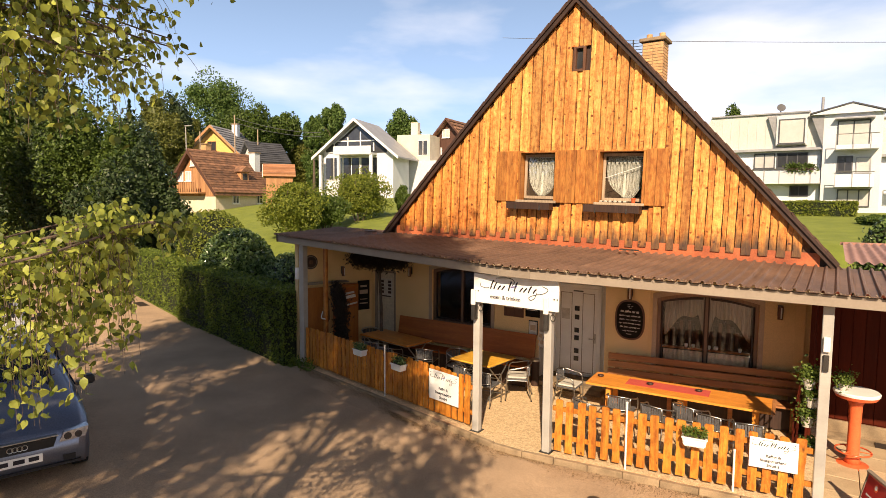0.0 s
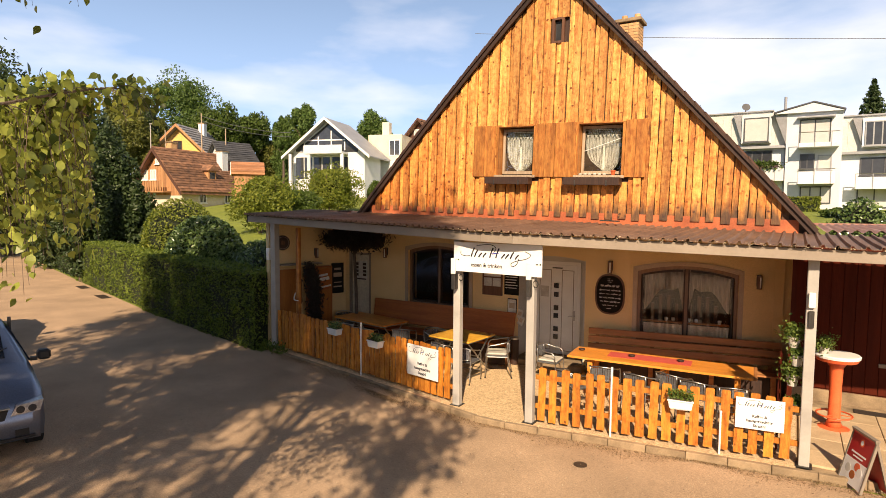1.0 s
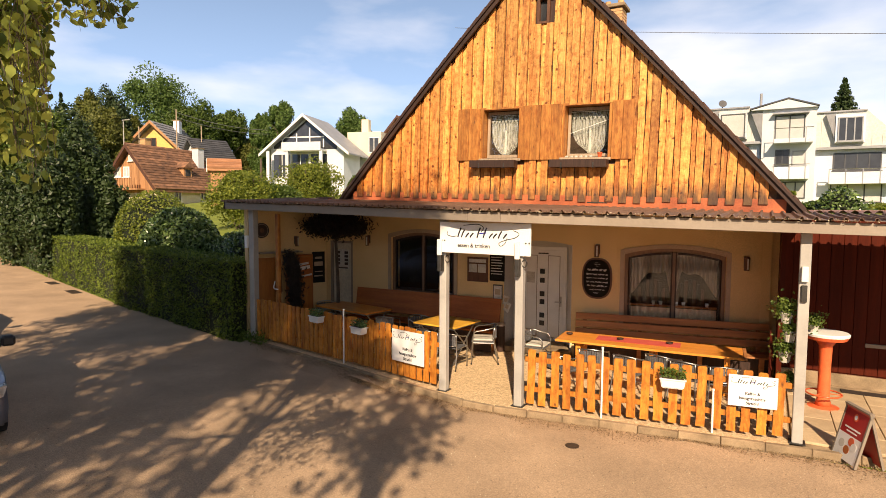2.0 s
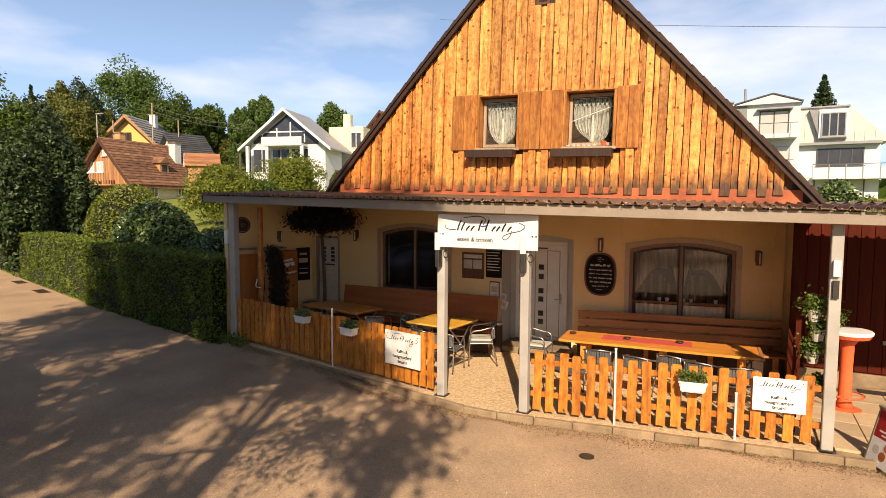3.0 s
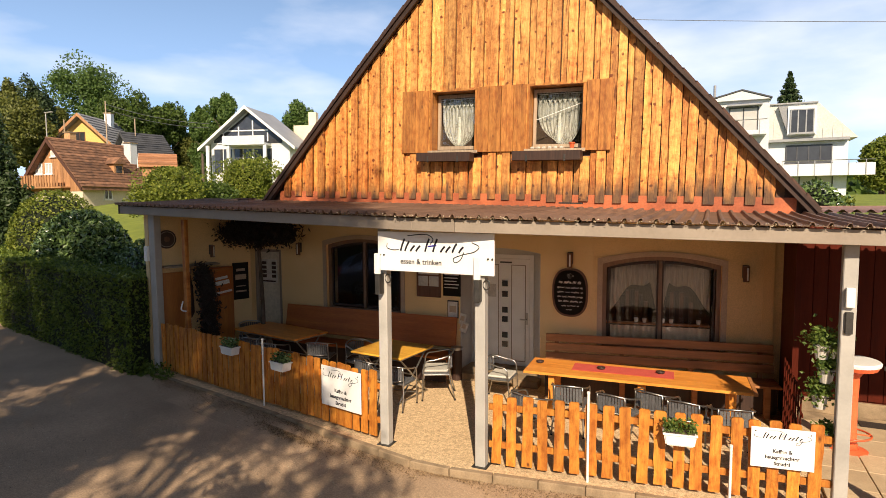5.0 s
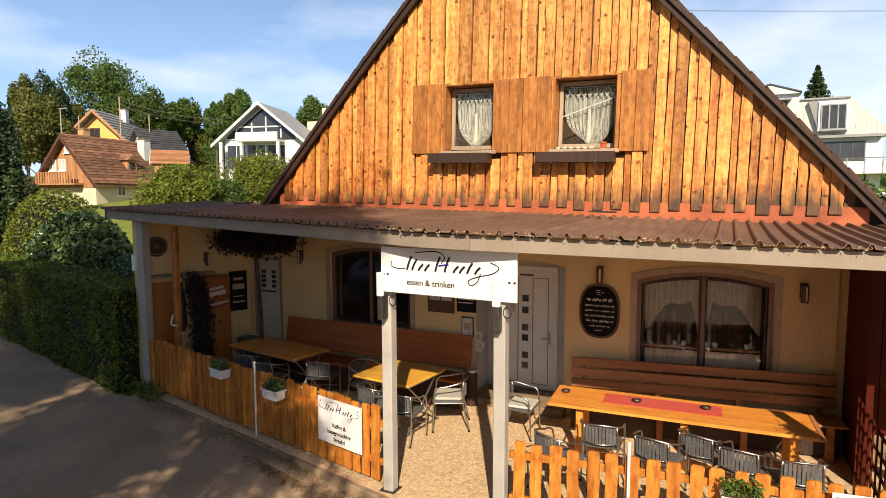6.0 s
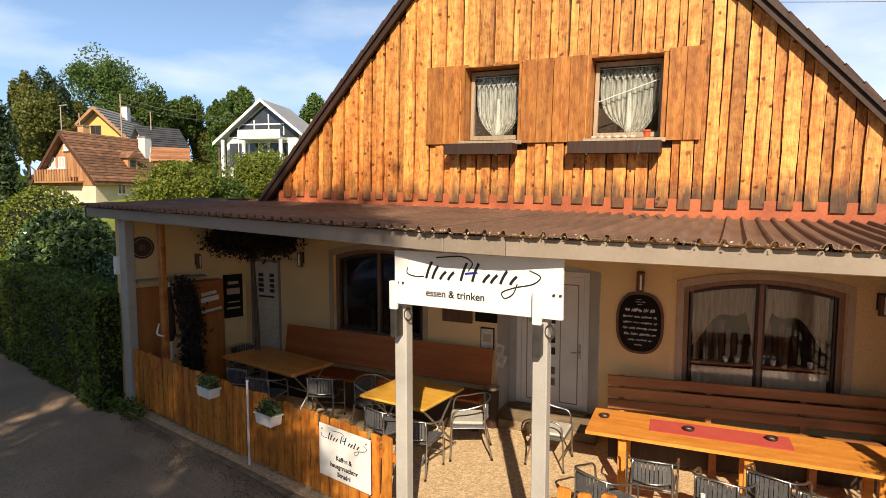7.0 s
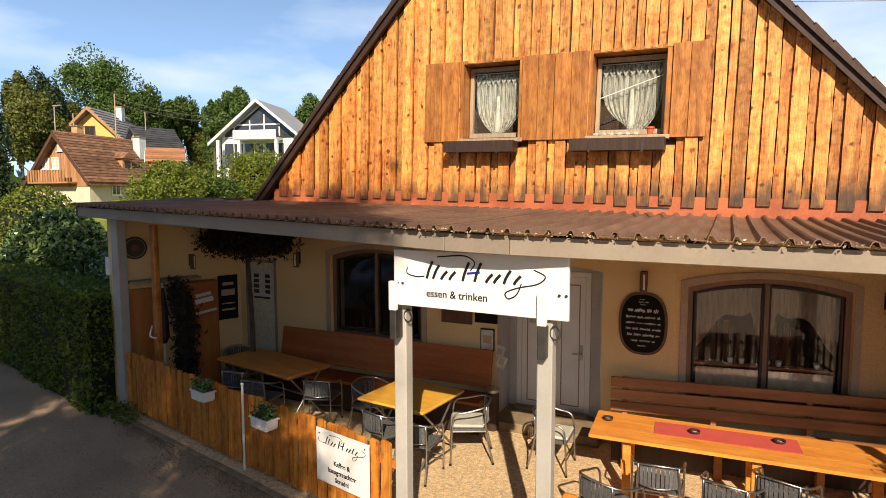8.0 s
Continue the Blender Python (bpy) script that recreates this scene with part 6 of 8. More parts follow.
# ---- bar table, pot, A-board, mat, drain ----
bar = thing("bar_table", pose(3.46, -0.78, SLAB - 0.03), "round white bar table on an orange-red column", "bar table")
part("tabletop", turned([(0.24, 1.04), (0.28, 1.05), (0.285, 1.08), (0.272, 1.095)], 28), M["white"], bar)
part("apron", turned([(0.20, 0.99), (0.25, 1.0), (0.275, 1.049)], 28), M["coral"], bar)
part("column", turned([(0.11, 0.04), (0.08, 0.15), (0.075, 0.6), (0.085, 0.9), (0.14, 0.992)], 20), M["coral"], bar, soft=True)
part("base_plate", turned([(0.23, 0), (0.23, 0.025), (0.11, 0.05)], 28), M["coral"], bar)
ringp = [(0.22 * math.cos(k * math.pi / 12), 0.22 * math.sin(k * math.pi / 12), 0.22) for k in range(25)]
part("foot_ring", tube(ringp, 0.012, 6), M["coral"], bar, soft=True)
for k in range(3):
    a = k * 2.1
    part("ring_strut", tube([(0.08 * math.cos(a), 0.08 * math.sin(a), 0.22), (0.22 * math.cos(a), 0.22 * math.sin(a), 0.22)], 0.009, 6), M["coral"], bar)
rng = np.random.default_rng(31)
bp = thing("table_plant", pose(3.30, -0.88, SLAB - 0.03 + 1.095), "small potted plant standing on the bar table", "plant pot")
part("pot", turned([(0.045, 0), (0.06, 0.09), (0.065, 0.1), (0.05, 0.1)], 14), M["cushion"], bp)
p = rng.normal(size=(420, 3)) * np.array((0.06, 0.06, 0.06)) + np.array((0, 0, 0.17))
v, f = leaf_arrays(p, 0.042, rng, -0.2)
tagged(raw("plant", v, f, M["potleaf"], bp), kind="stuff")

ab = thing("pavement_sign", pose(3.66, -2.61, 0.02, 0, 0, -66) @ Matrix.Scale(0.76, 4), "red folding pavement sign with ice cream pictures", "pavement sign")
for s in (-1, 1):
    leaf_m = pose(0, s * 0.19, 0.02, s * 14.5, 0, 0)
    pn = part("sign_leaf", cube(-0.27, 0.27, -0.012, 0.012, 0, 0.80, 0.004), M["poster_red"], ab, m=leaf_m)
    bm = bmesh.new()
    box(bm, -0.30, -0.2702, -0.018, 0.018, -0.02, 0.83)
    box(bm, 0.2702, 0.30, -0.018, 0.018, -0.02, 0.83)
    box(bm, -0.27, 0.27, -0.018, 0.018, 0.8002, 0.83)
    part("leaf_frame", bm, M["fascia"], pn)
    f_ = -0.0125 if s < 0 else 0.0155
    part("picture_panel", cube(-0.27, 0.27, min(s * 0.0122, s * 0.0134), max(s * 0.0122, s * 0.0134), 0.004, 0.38), M["board_white"], pn)
    n = 20
    part("emblem", prism([(0.05 * math.cos(k * 0.314), 0.66 + 0.06 * math.sin(k * 0.314)) for k in range(n)], f_, f_ - 0.003, "y"), M["coral"], pn)
    part("emblem_ring", prism([(0.03 * math.cos(k * 0.314), 0.66 + 0.036 * math.sin(k * 0.314)) for k in range(n)], f_ - 0.0032, f_ - 0.005, "y"), M["board_white"], pn)
    part("word_bar", cube(-0.18, 0.18, min(f_, f_ - 0.003), max(f_, f_ - 0.003), 0.47, 0.495), M["board_white"], pn)
    part("word_bar", cube(-0.12, 0.12, min(f_, f_ - 0.003), max(f_, f_ - 0.003), 0.42, 0.44), M["board_white"], pn)
    for cx, cz, mt in ((-0.14, 0.22, "cushion"), (0.0, 0.16, "bench"), (0.14, 0.24, "white"), (0.06, 0.30, "coral"), (-0.08, 0.10, "white")):
        part("picture_scoop", prism([(cx + 0.065 * math.cos(k * 0.45), cz + 0.065 * math.sin(k * 0.45)) for k in range(14)], f_, f_ - 0.002 - 0.0006 * (cx * 10 + 2), "y"), M[mt], pn)
matob = thing("door_mat", pose(4.55, -1.2, SLAB - 0.03), "large dark mat lying before the annexe", "mat")
part("mat_sheet", cube(-0.78, 1.6, -0.9, 1.6, 0, 0.012, 0.003), M["mat"], matob)
dr = thing("drain_cover", pose(0.72, -3.74, 0.0) @ Matrix.Diagonal((0.8, 0.8, 1, 1)), "small round iron drain cover in the lane", "drain cover")
part("ring", turned([(0.105, 0.0), (0.105, 0.006), (0.085, 0.006)], 22), M["iron"], dr)
part("lid", turned([(0.083, 0.0), (0.083, 0.004), (0.02, 0.0045)], 22), M["mat"], dr)
for k in range(4):
    part("lid_rib", cube(-0.06, 0.06, -0.046 + 0.027 * k, -0.036 + 0.027 * k, 0.0045, 0.007), M["iron"], dr)
for x in (4.3, 5.4):
    hd = thing("door_fitting", pose(x, 0.59, 0.72), "pale metal fitting on the annexe wall", "fitting", "annexe fittings")
    part("strip", cube(-0.22, 0.22, -0.02, 0.005, 0, 0.06, 0.004), M["fascia"], hd)

# ---- hedge and shrubs beside the lane ----
def hedge(name, xa, ya, xb, yb, height, depth, leaves, leaf, mat, label, seed):
    """A clipped hedge: a core coloured near-black as inner shade, and a skin of leaves over face, ends and top."""
    rng = np.random.default_rng(seed)
    a, b = Vector((xa, ya, 0)), Vector((xb, yb, 0))
    d = b - a
    L = d.length
    t = thing(name, Matrix.Translation(a) @ Matrix.Rotation(math.atan2(d.y, d.x), 4, "Z"), label, "hedge")
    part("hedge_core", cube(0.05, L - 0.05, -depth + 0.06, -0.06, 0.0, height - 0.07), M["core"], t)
    k = rng.uniform(size=leaves)
    fa, fb, fc = L * height, L * depth, depth * height
    tot = fa + fb + 2 * fc + fa * 0.35
    u, v, w = rng.uniform(0, 1, (3, leaves))
    p, nrm = np.zeros((leaves, 3)), np.zeros((leaves, 3))
    face = np.digitize(k * tot, np.cumsum([fa, fb, fc, fc]))
    ends = [(0, -0.0), (1, 0)]
    for i, (pp, nn) in enumerate(((np.stack([u * L, 0 * u, v * height], 1), (0, 1, 0)), (np.stack([u * L, -v * depth, 0 * u + height], 1), (0, 0, 1)), (np.stack([0 * u, -u * depth, v * height], 1), (-1, 0, 0)), (np.stack([0 * u + L, -u * depth, v * height], 1), (1, 0, 0)), (np.stack([u * L, 0 * u - depth, v * height], 1), (0, -1, 0)))):
        p[face == i], nrm[face == i] = pp[face == i], nn
    bulge = np.array([noise.noise(Vector((q[0] * 1.3, q[1] * 1.3, q[2] * 1.6))) for q in p])[:, None]
    p += nrm * (bulge * 0.09 - 0.035 + rng.normal(0, 0.025, (leaves, 1)))
    vv, ff = leaf_arrays(p, leaf, rng, 0.2, normals=nrm, face=0.55)
    raw("leaves", vv, ff, mat, t)
    return t


# each runs away from the house, its face to the lane at local y = 0
hedge("clipped_hedge", -7.2, -2.0, -14.0, -0.40, 1.72, 0.85, 26000, 0.062, M["hedge"], "clipped dark green hedge in the shade of a tree", 1)
hedge("clipped_hedge", -14.15, -0.20, -23.3, 2.35, 1.72, 1.1, 22000, 0.062, M["hedge"], "clipped green hedge in full sun along the lane", 2)
# added out of view to keep southern sky light off the shaded lane
hedge("field_hedge", -23.0, -5.9, -4.3, -11.4, 2.7, 1.2, 9000, 0.10, M["hedge"], "unseen tall hedge across the lane, added to block low sky light", 8)
hedge("clipped_hedge", -24.2, 2.75, -36.0, 6.3, 1.2, 1.0, 9000, 0.09, M["darkleaf"], "low dark hedge farther up the lane", 3)


def shrub(name, x, y, z, rx, rz, leaf, mat, label, seed, leaves=5000, lumps=12, ry=None, dome=0.70):
    rng = np.random.default_rng(seed)
    t = thing(name, pose(x, y, z), label, "shrub")
    bm = bmesh.new()
    for k in range(6):
        a = k * 1.05
        tube(smooth_line([(0.1 * math.cos(a), 0.1 * math.sin(a), -0.2), (rx * 0.3 * math.cos(a), rx * 0.3 * math.sin(a), rz * 0.7), (rx * 0.5 * math.cos(a), rx * 0.5 * math.sin(a), rz * 1.4)], 3), 0.04, 5, bm, 0.015)
    part("stems", bm, M["bark"], t)
    p, d = crown_points(rng, leaves, (0, 0, rz), (rx, ry or rx, rz), lumps * 3, 0.55, 0.30)
    # a denser rounded body under the clumps
    q = rng.normal(size=(leaves, 3))
    q /= np.linalg.norm(q, axis=1)[:, None]
    body = q * np.array((rx * dome, (ry or rx) * dome, rz * (dome + 0.1))) * rng.uniform(0.93, 1.04, (leaves, 1)) + np.array((0, 0, rz))
    v, f = leaf_arrays(np.concatenate([p, body]), leaf, rng, 0.2, normals=np.concatenate([d, q]), face=0.6)
    raw("leaves", v, f, mat, t)
    # near-black body stands in for the shade inside the shrub
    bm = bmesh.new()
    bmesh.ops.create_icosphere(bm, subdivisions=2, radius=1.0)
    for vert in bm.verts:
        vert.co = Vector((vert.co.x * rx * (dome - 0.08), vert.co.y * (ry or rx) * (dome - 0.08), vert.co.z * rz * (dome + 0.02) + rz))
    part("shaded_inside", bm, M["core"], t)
    return t


shrub("laurel_bush", -13.0, 1.15, 0.2, 1.5, 1.33, 0.135, M["laurel"], "rounded glossy laurel bush behind the hedge", 4, 10500, ry=1.2, dome=0.87)
shrub("privet_bush", -15.75, 2.2, 0.3, 1.7, 1.58, 0.085, M["bushleaf"], "rounded light green bush behind the hedge", 5, 8000, ry=1.3, dome=0.86)
shrub("garden_bush", 4.45, 9.6, 0.0, 1.15, 1.95, 0.12, M["laurel"], "tall dark green bush behind the annexe roof", 7, 3200)
shrub("dark_bush", -9.1, 0.3, 0.0, 1.1, 1.2, 0.09, M["laurel"], "dark green bush between hedge and house", 6, 3000)
shrub("dark_bush", -11.0, 1.6, 0.0, 1.35, 1.18, 0.10, M["laurel"], "dark green bush between laurel and house", 16, 3600)
for k, (az, el, dist, half, mat, lab) in enumerate(((49.1, 5.0, 30, 3.7, "bushleaf", "loose bright green garden shrub"), (42.5, 5.6, 33, 3.9, "bushleaf", "tall light green garden shrub"), (45.8, 3.2, 31, 2.6, "treeleaf", "loose green garden shrub"),
                                                   (38.0, 3.4, 34, 1.0, "treeleaf", "slim green shrub by the white house"), (-4.9, 1.0, 33, 1.9, "treeleaf", "rounded green shrub on the lawn"), (-8.6, 0.8, 32, 1.7, "bushleaf", "rounded green shrub on the lawn"))):
    a = radians(az)
    x, y = 2 - dist * math.sin(a), -9.3 + dist * math.cos(a)
    g = ground_z(x, y)
    top = 2.9 + dist * math.tan(radians(el))
    shrub("garden_shrub", x, y, g - 0.2, dist * math.tan(radians(half)), (top - g) / 2 + 0.05, 0.13, M[mat], lab, 40 + k, 7500, 14, dome=0.52)


# ---- trees on the slope ----
def at(az, dist):
    a = radians(az)
    return 2 - dist * math.sin(a), -9.3 + dist * math.cos(a)


TREES = [(55.3, 12.2, 94, 3.1, "broadleaf", "broad green tree on the ridge", 0.32, 0.5), (52.5, 9.7, 84, 2.1, "treeleaf", "dark rounded tree on the ridge", 0.40, 0.5), (53.9, 8.4, 86, 2.3, "treeleaf", "dark rounded tree on the ridge", 0.3, 0.5),
         (49.4, 8.8, 90, 1.75, "treeleaf", "dark rounded tree behind the roofs", 0.48, 0.5), (44.9, 10.1, 82, 1.5, "broadleaf", "airy tall tree behind the white house", 0.5, 0.42), (46.7, 8.8, 84, 1.0, "broadleaf", "airy tall tree behind the white house", 0.5, 0.42),
         (38.2, 9.7, 84, 1.9, "broadleaf", "green tree behind the white house", 0.5, 0.45), (36.6, 8.6, 86, 1.3, "broadleaf", "green tree behind the white house", 0.2, 0.45), (58.9, 10.3, 80, 1.6, "darkleaf", "dark tree on the ridge", 0.1, 0.45),
         (60.7, 10.1, 82, 1.0, "olive", "slim poplar on the ridge", 0.25, 0.5), (47.9, 6.3, 92, 1.6, "olive", "low olive green tree behind the roofs", 0.1, 0.5), (46.2, 6.0, 88, 1.5, "broadleaf", "low green tree behind the white house", 0.1, 0.5), (62.8, 9.3, 46, 2.6, "darkleaf", "tall dark green tree above the lane", 0.0, 0.5), (59.7, 8.7, 74, 2.2, "olive", "olive green tree beside the old house", 0.25, 0.5), (62.3, 6.9, 30, 2.8, "darkleaf", "dense dark green tree behind the hedge", 0.0, 0.5), (60.3, 2.2, 28, 1.7, "darkleaf", "dark green bushy tree behind the hedge", 0.0, 0.5), (64.6, 5.0, 27, 2.6, "darkleaf", "dense dark green tree behind the hedge", 0.0, 0.5), (63.5, 8.2, 62, 2.2, "treeleaf", "green tree above the lane", 0.1, 0.5),
         (64.6, 8.0, 40, 2.6, "treeleaf", "dense dark green tree above the lane", 0.0, 0.5), (66.8, 11.0, 42, 3.4, "treeleaf", "dense dark green tree above the lane", 0.0, 0.5), (69.0, 13.0, 44, 3.2, "darkleaf", "tall dark tree above the lane", 0.0, 0.55), (73.0, 14.0, 46, 3.8, "treeleaf", "tall dark green tree above the lane", 0.0, 0.55), (76.0, 10.0, 40, 3.6, "darkleaf", "dense dark tree beside the lane", 0.0, 0.55), (63.1, 2.6, 36, 2.4, "darkleaf", "dense dark shrubby tree beside the lane", 0.0, 0.55), (65.5, 3.0, 34, 3.2, "darkleaf", "dense dark shrubby tree beside the lane", 0.0, 0.55),
         (70.5, 9.5, 48, 4.0, "treeleaf", "dense green tree above the lane", 0.0, 0.5), (57.5, 6.4, 84, 1.8, "treeleaf", "green tree behind the old house", 0.05, 0.5),
         (57.7, 8.3, 90, 1.8, "olive", "olive green tree on the ridge", 0.3, 0.5), (50.8, 7.4, 94, 1.6, "treeleaf", "dark rounded tree behind the roofs", 0.4, 0.5), (45.7, 7.4, 90, 1.2, "olive", "airy tree behind the white house", 0.1, 0.45),
         (7.2, 9.0, 75, 1.6, "treeleaf", "green tree behind the white flats", 0.2, 0.45), (-12.0, 5.2, 60, 2.0, "bushleaf", "light green tree beyond the white flats", 0.05, 0.5), (-16, 6.5, 70, 2.6, "treeleaf", "green tree beyond the white flats", 0.1, 0.5)]
for k, (az, el, dist, half, mat, lab, bottom, lump) in enumerate(TREES):
    x, y = at(az, dist)
    g = ground_z(x, y)
    top = 2.9 + dist * math.tan(radians(el))
    tree("far_tree", x, y, g, top - g, dist * math.tan(radians(half)), 0.12 + dist * 0.0027, M[mat], lab, 60 + k, 15000, 0.25, bottom, 30, lump=lump * 0.85)
x, y = at(-5.6, 72)
conifer("spruce", x, y, ground_z(x, y), 2.9 + 72 * math.tan(radians(10.6)) - ground_z(x, y), 5.2, "dark spruce behind the white flats", 90, 9000)
x, y = at(62.6, 80)
conifer("spruce", x, y, ground_z(x, y), 2.9 + 80 * math.tan(radians(9.3)) - ground_z(x, y), 1.8, "dark spruce on the ridge", 91)

# far woods that close the view round the place
rng = np.random.default_rng(5)
n = 26000
ang, rad_ = rng.uniform(0, 2 * math.pi, n), rng.uniform(150, 230, n)
hgt = np.array([noise.noise(Vector((math.cos(q) * 9, math.sin(q) * 9, 0))) for q in ang]) * 3 + 9
p = np.stack([rad_ * np.cos(ang), rad_ * np.sin(ang) + 10, rng.uniform(-1, 1, n) * 0 + rng.uniform(0, 1, n) * hgt + 1.0], 1)
v, f = leaf_arrays(p, 4.2, rng)
tagged(raw("far_woods", v, f, M["treeleaf"]), "belt of distant green woodland round the valley", "woods", kind="stuff")


# ---- houses on the slope ----
def window(parent, m, w, h, mat="dim", frame="white", cols=2, sill=True):
    """A small framed window, its pane set back."""
    fr = bmesh.new()
    t = 0.07
    out, inn = [(-w / 2, 0), (w / 2, 0), (w / 2, h), (-w / 2, h)], [(-w / 2 + t, t), (w / 2 - t, t), (w / 2 - t, h - t), (-w / 2 + t, h - t)]
    loops = [[fr.verts.new((px, d, pz)) for px, pz in pts] for pts, d in ((out, -0.05), (inn, -0.05), (inn, 0.02), (out, 0.02))]
    for la, lb in zip(loops, loops[1:] + loops[:1]):
        for k in range(4):
            fr.faces.new((la[k], la[(k + 1) % 4], lb[(k + 1) % 4], lb[k]))
    bmesh.ops.recalc_face_normals(fr, faces=fr.faces[:])
    win = part("window", fr, M[frame], parent, m=m)
    for k in range(1, cols):
        x = -w / 2 + w * k / cols
        part("mullion", cube(x - t / 2, x + t / 2, -0.045, 0.015, t + 0.001, h - t - 0.001), M[frame], win)
    part("pane", cube(-w / 2 + t, w / 2 - t, -0.02, -0.01, t, h - t), M[mat], win)
    if sill:
        part("sill", cube(-w / 2 - 0.06, w / 2 + 0.06, -0.12, 0.0, -0.06, -0.002), M[frame], win)
    return win


def gabled(name, x, y, yaw, z0, width, length, eave, ridge, wall, gable_mat, roofing, label, over=0.45, courses=0, verge=None):
    """A house whose gable faces local -y; ridge along y. Heights are absolute."""
    t = thing(name, pose(x, y, 0, 0, 0, yaw), label, "house")
    h = width / 2
    part("wall", cube(-h, h, 0, length, z0 - 1.2, eave), M[wall], t)
    part("gable", prism([(-h, eave), (h, eave), (0, ridge - 0.08)], 0.0, 0.12, "y"), M[gable_mat], t)
    part("rear_gable", prism([(-h, eave), (h, eave), (0, ridge - 0.08)], length - 0.12, length, "y"), M[gable_mat], t)
    slope = (ridge - eave) / h
    for s in (-1, 1):
        e = h + over
        ez = eave - slope * over
        pts = [(0, ridge), (s * e, ez), (s * e, ez + 0.16), (0, ridge + 0.16)]
        rf = part("roof", prism(pts if s > 0 else pts[::-1], -over, length + over, "y"), M[roofing], t)
        part("barge", prism([(0, ridge - 0.1), (s * e, ez - 0.1), (s * e, ez + 0.19), (0, ridge + 0.19)], -over - 0.06, -over - 0.002, "y"), M[verge or ("white" if roofing != "redtile" else "darkwood")], rf)
        if courses:
            me = mesh_of("tile_course", cube(0, 0.34, -over - 0.02, length + over, 0, 0.10), M[roofing])
            L = math.hypot(e, ridge - ez)
            for k in range(courses):
                u = (k + 0.98) / courses
                ang = math.degrees(math.atan(slope))
                piece("tile_course", me, rf, pose(s * e * u, 0, ridge + (ez - ridge) * u + 0.17, 0, (ang if s > 0 else 180 - ang) - (7 if s > 0 else -7), 0) @ (pose(-0.34, 0, 0) if s > 0 else pose(-0.34, 0, -0.05)))
    return t


def farther(by, turn=0.0):
    """Moves a house up the slope, away from the lane, growing with its distance."""
    e = Vector((2.0, -9.7, 2.8))
    return Matrix.Translation(e) @ Matrix.Rotation(radians(turn), 4, "Z") @ Matrix.Scale(by, 4) @ Matrix.Translation(-e)


# the old farmhouse with a weathered board gable and red-brown tiles
x, y = at(59.4, 42)
old = gabled("farmhouse", x + 0.55, y + 0.09, 9, 2.4, 4.5, 6.1, 4.35, 7.0, "housecream", "oldwood", "redtile", "old farmhouse with weathered board gable and red-brown tiled roof", 0.5, 17)
for k in range(18):
    xx = -2.24 + 0.25 * k
    zt = 4.35 + (2.25 - abs(xx + 0.12)) * (7.0 - 4.35) / 2.25 - 0.12
    if zt > 4.2:
        part("gable_board", cube(xx, xx + 0.235, -0.035, -0.005, 3.7, max(zt, 3.9)), M["oldwood"], old)
part("gable_balcony", cube(-2.1, 1.3, -0.75, -0.04, 3.9, 4.0), M["oldwood"], old)
for k in range(14):
    part("baluster", cube(-2.08 + 0.23 * k, -1.94 + 0.23 * k, -0.76, -0.72, 4.0, 4.75), M["oldwood"], old)
for xx in (-1.3, -0.45):
    window(old, pose(xx, -0.036, 4.85), 0.6, 0.75, "blind")
window(old, pose(0, -0.036, 6.0), 0.4, 0.4, "blind", cols=1)
for yy in (2.0, 4.6):
    window(old, pose(2.25, yy, 3.15, 0, 0, 90), 0.7, 0.9)
for dx, dy, zt, w in ((-0.35, 1.6, 7.75, 0.5), (0.95, 5.5, 7.35, 0.62)):
    ch = part("chimney", cube(dx - w / 2, dx + w / 2, dy - w / 2, dy + w / 2, 5.2, zt), M["brick" if w < 0.6 else "housewhite"], old)
    part("chimney_cap", cube(dx - w / 2 - 0.06, dx + w / 2 + 0.06, dy - w / 2 - 0.06, dy + w / 2 + 0.06, zt, zt + 0.07), M["concrete"], ch)
dm = part("dormer", cube(0.9, 1.95, 2.95, 3.75, 4.7, 5.68), M["oldwood"], old)
part("dormer_roof", prism([(2.75, 5.68), (3.35, 6.16), (3.95, 5.68)], 0.6, 2.15, "x"), M["redtile"], dm)
part("dormer_pane", cube(1.95, 1.965, 3.1, 3.6, 5.05, 5.55), M["dim"], dm)
old.matrix_basis = farther(60 / 42, -0.35) @ pose(x + 0.9, y + 0.45, 0.50, 0, 0, 9) @ Matrix.Scale(0.88, 4)
# low tiled barn beyond it
x, y = at(49.8, 52)
barn = gabled("barn", x - 0.9, y - 1.05, -40, 3.0, 3.2, 2.2, 6.0, 6.8, "oldwood", "oldwood", "orangetile", "low barn with an orange-brown roof beside the farmhouse", 0.25, 6)

# yellow house with slate roof
x, y = at(56.1, 62)
yel = gabled("yellow_house", x, y, 27, 4.0, 6.0, 5.6, 8.1, 10.9, "houseyellow", "houseyellow", "greyslate", "yellow rendered house with a grey slate roof and brown verge", 0.7, 12, "oldwood")
window(yel, pose(-0.2, -0.02, 8.6), 0.9, 0.9, "dim", "darkwood")
window(yel, pose(-1.4, -0.02, 6.2), 1.0, 1.1, "dim")
for yy in (1.6, 3.6):
    window(yel, pose(3.0, yy, 6.2, 0, 0, 90), 0.9, 1.1)
ch = part("chimney", cube(0.3, 0.9, 3.2, 3.8, 9.4, 11.6), M["housewhite"], yel)
part("chimney_cap", cube(0.25, 0.95, 3.15, 3.85, 11.6, 11.7), M["concrete"], ch)
part("balcony", cube(-2.9, 1.2, -1.0, -0.03, 7.4, 7.55), M["darkwood"], yel)
yel.matrix_basis = farther(1.22, -0.25) @ yel.matrix_basis
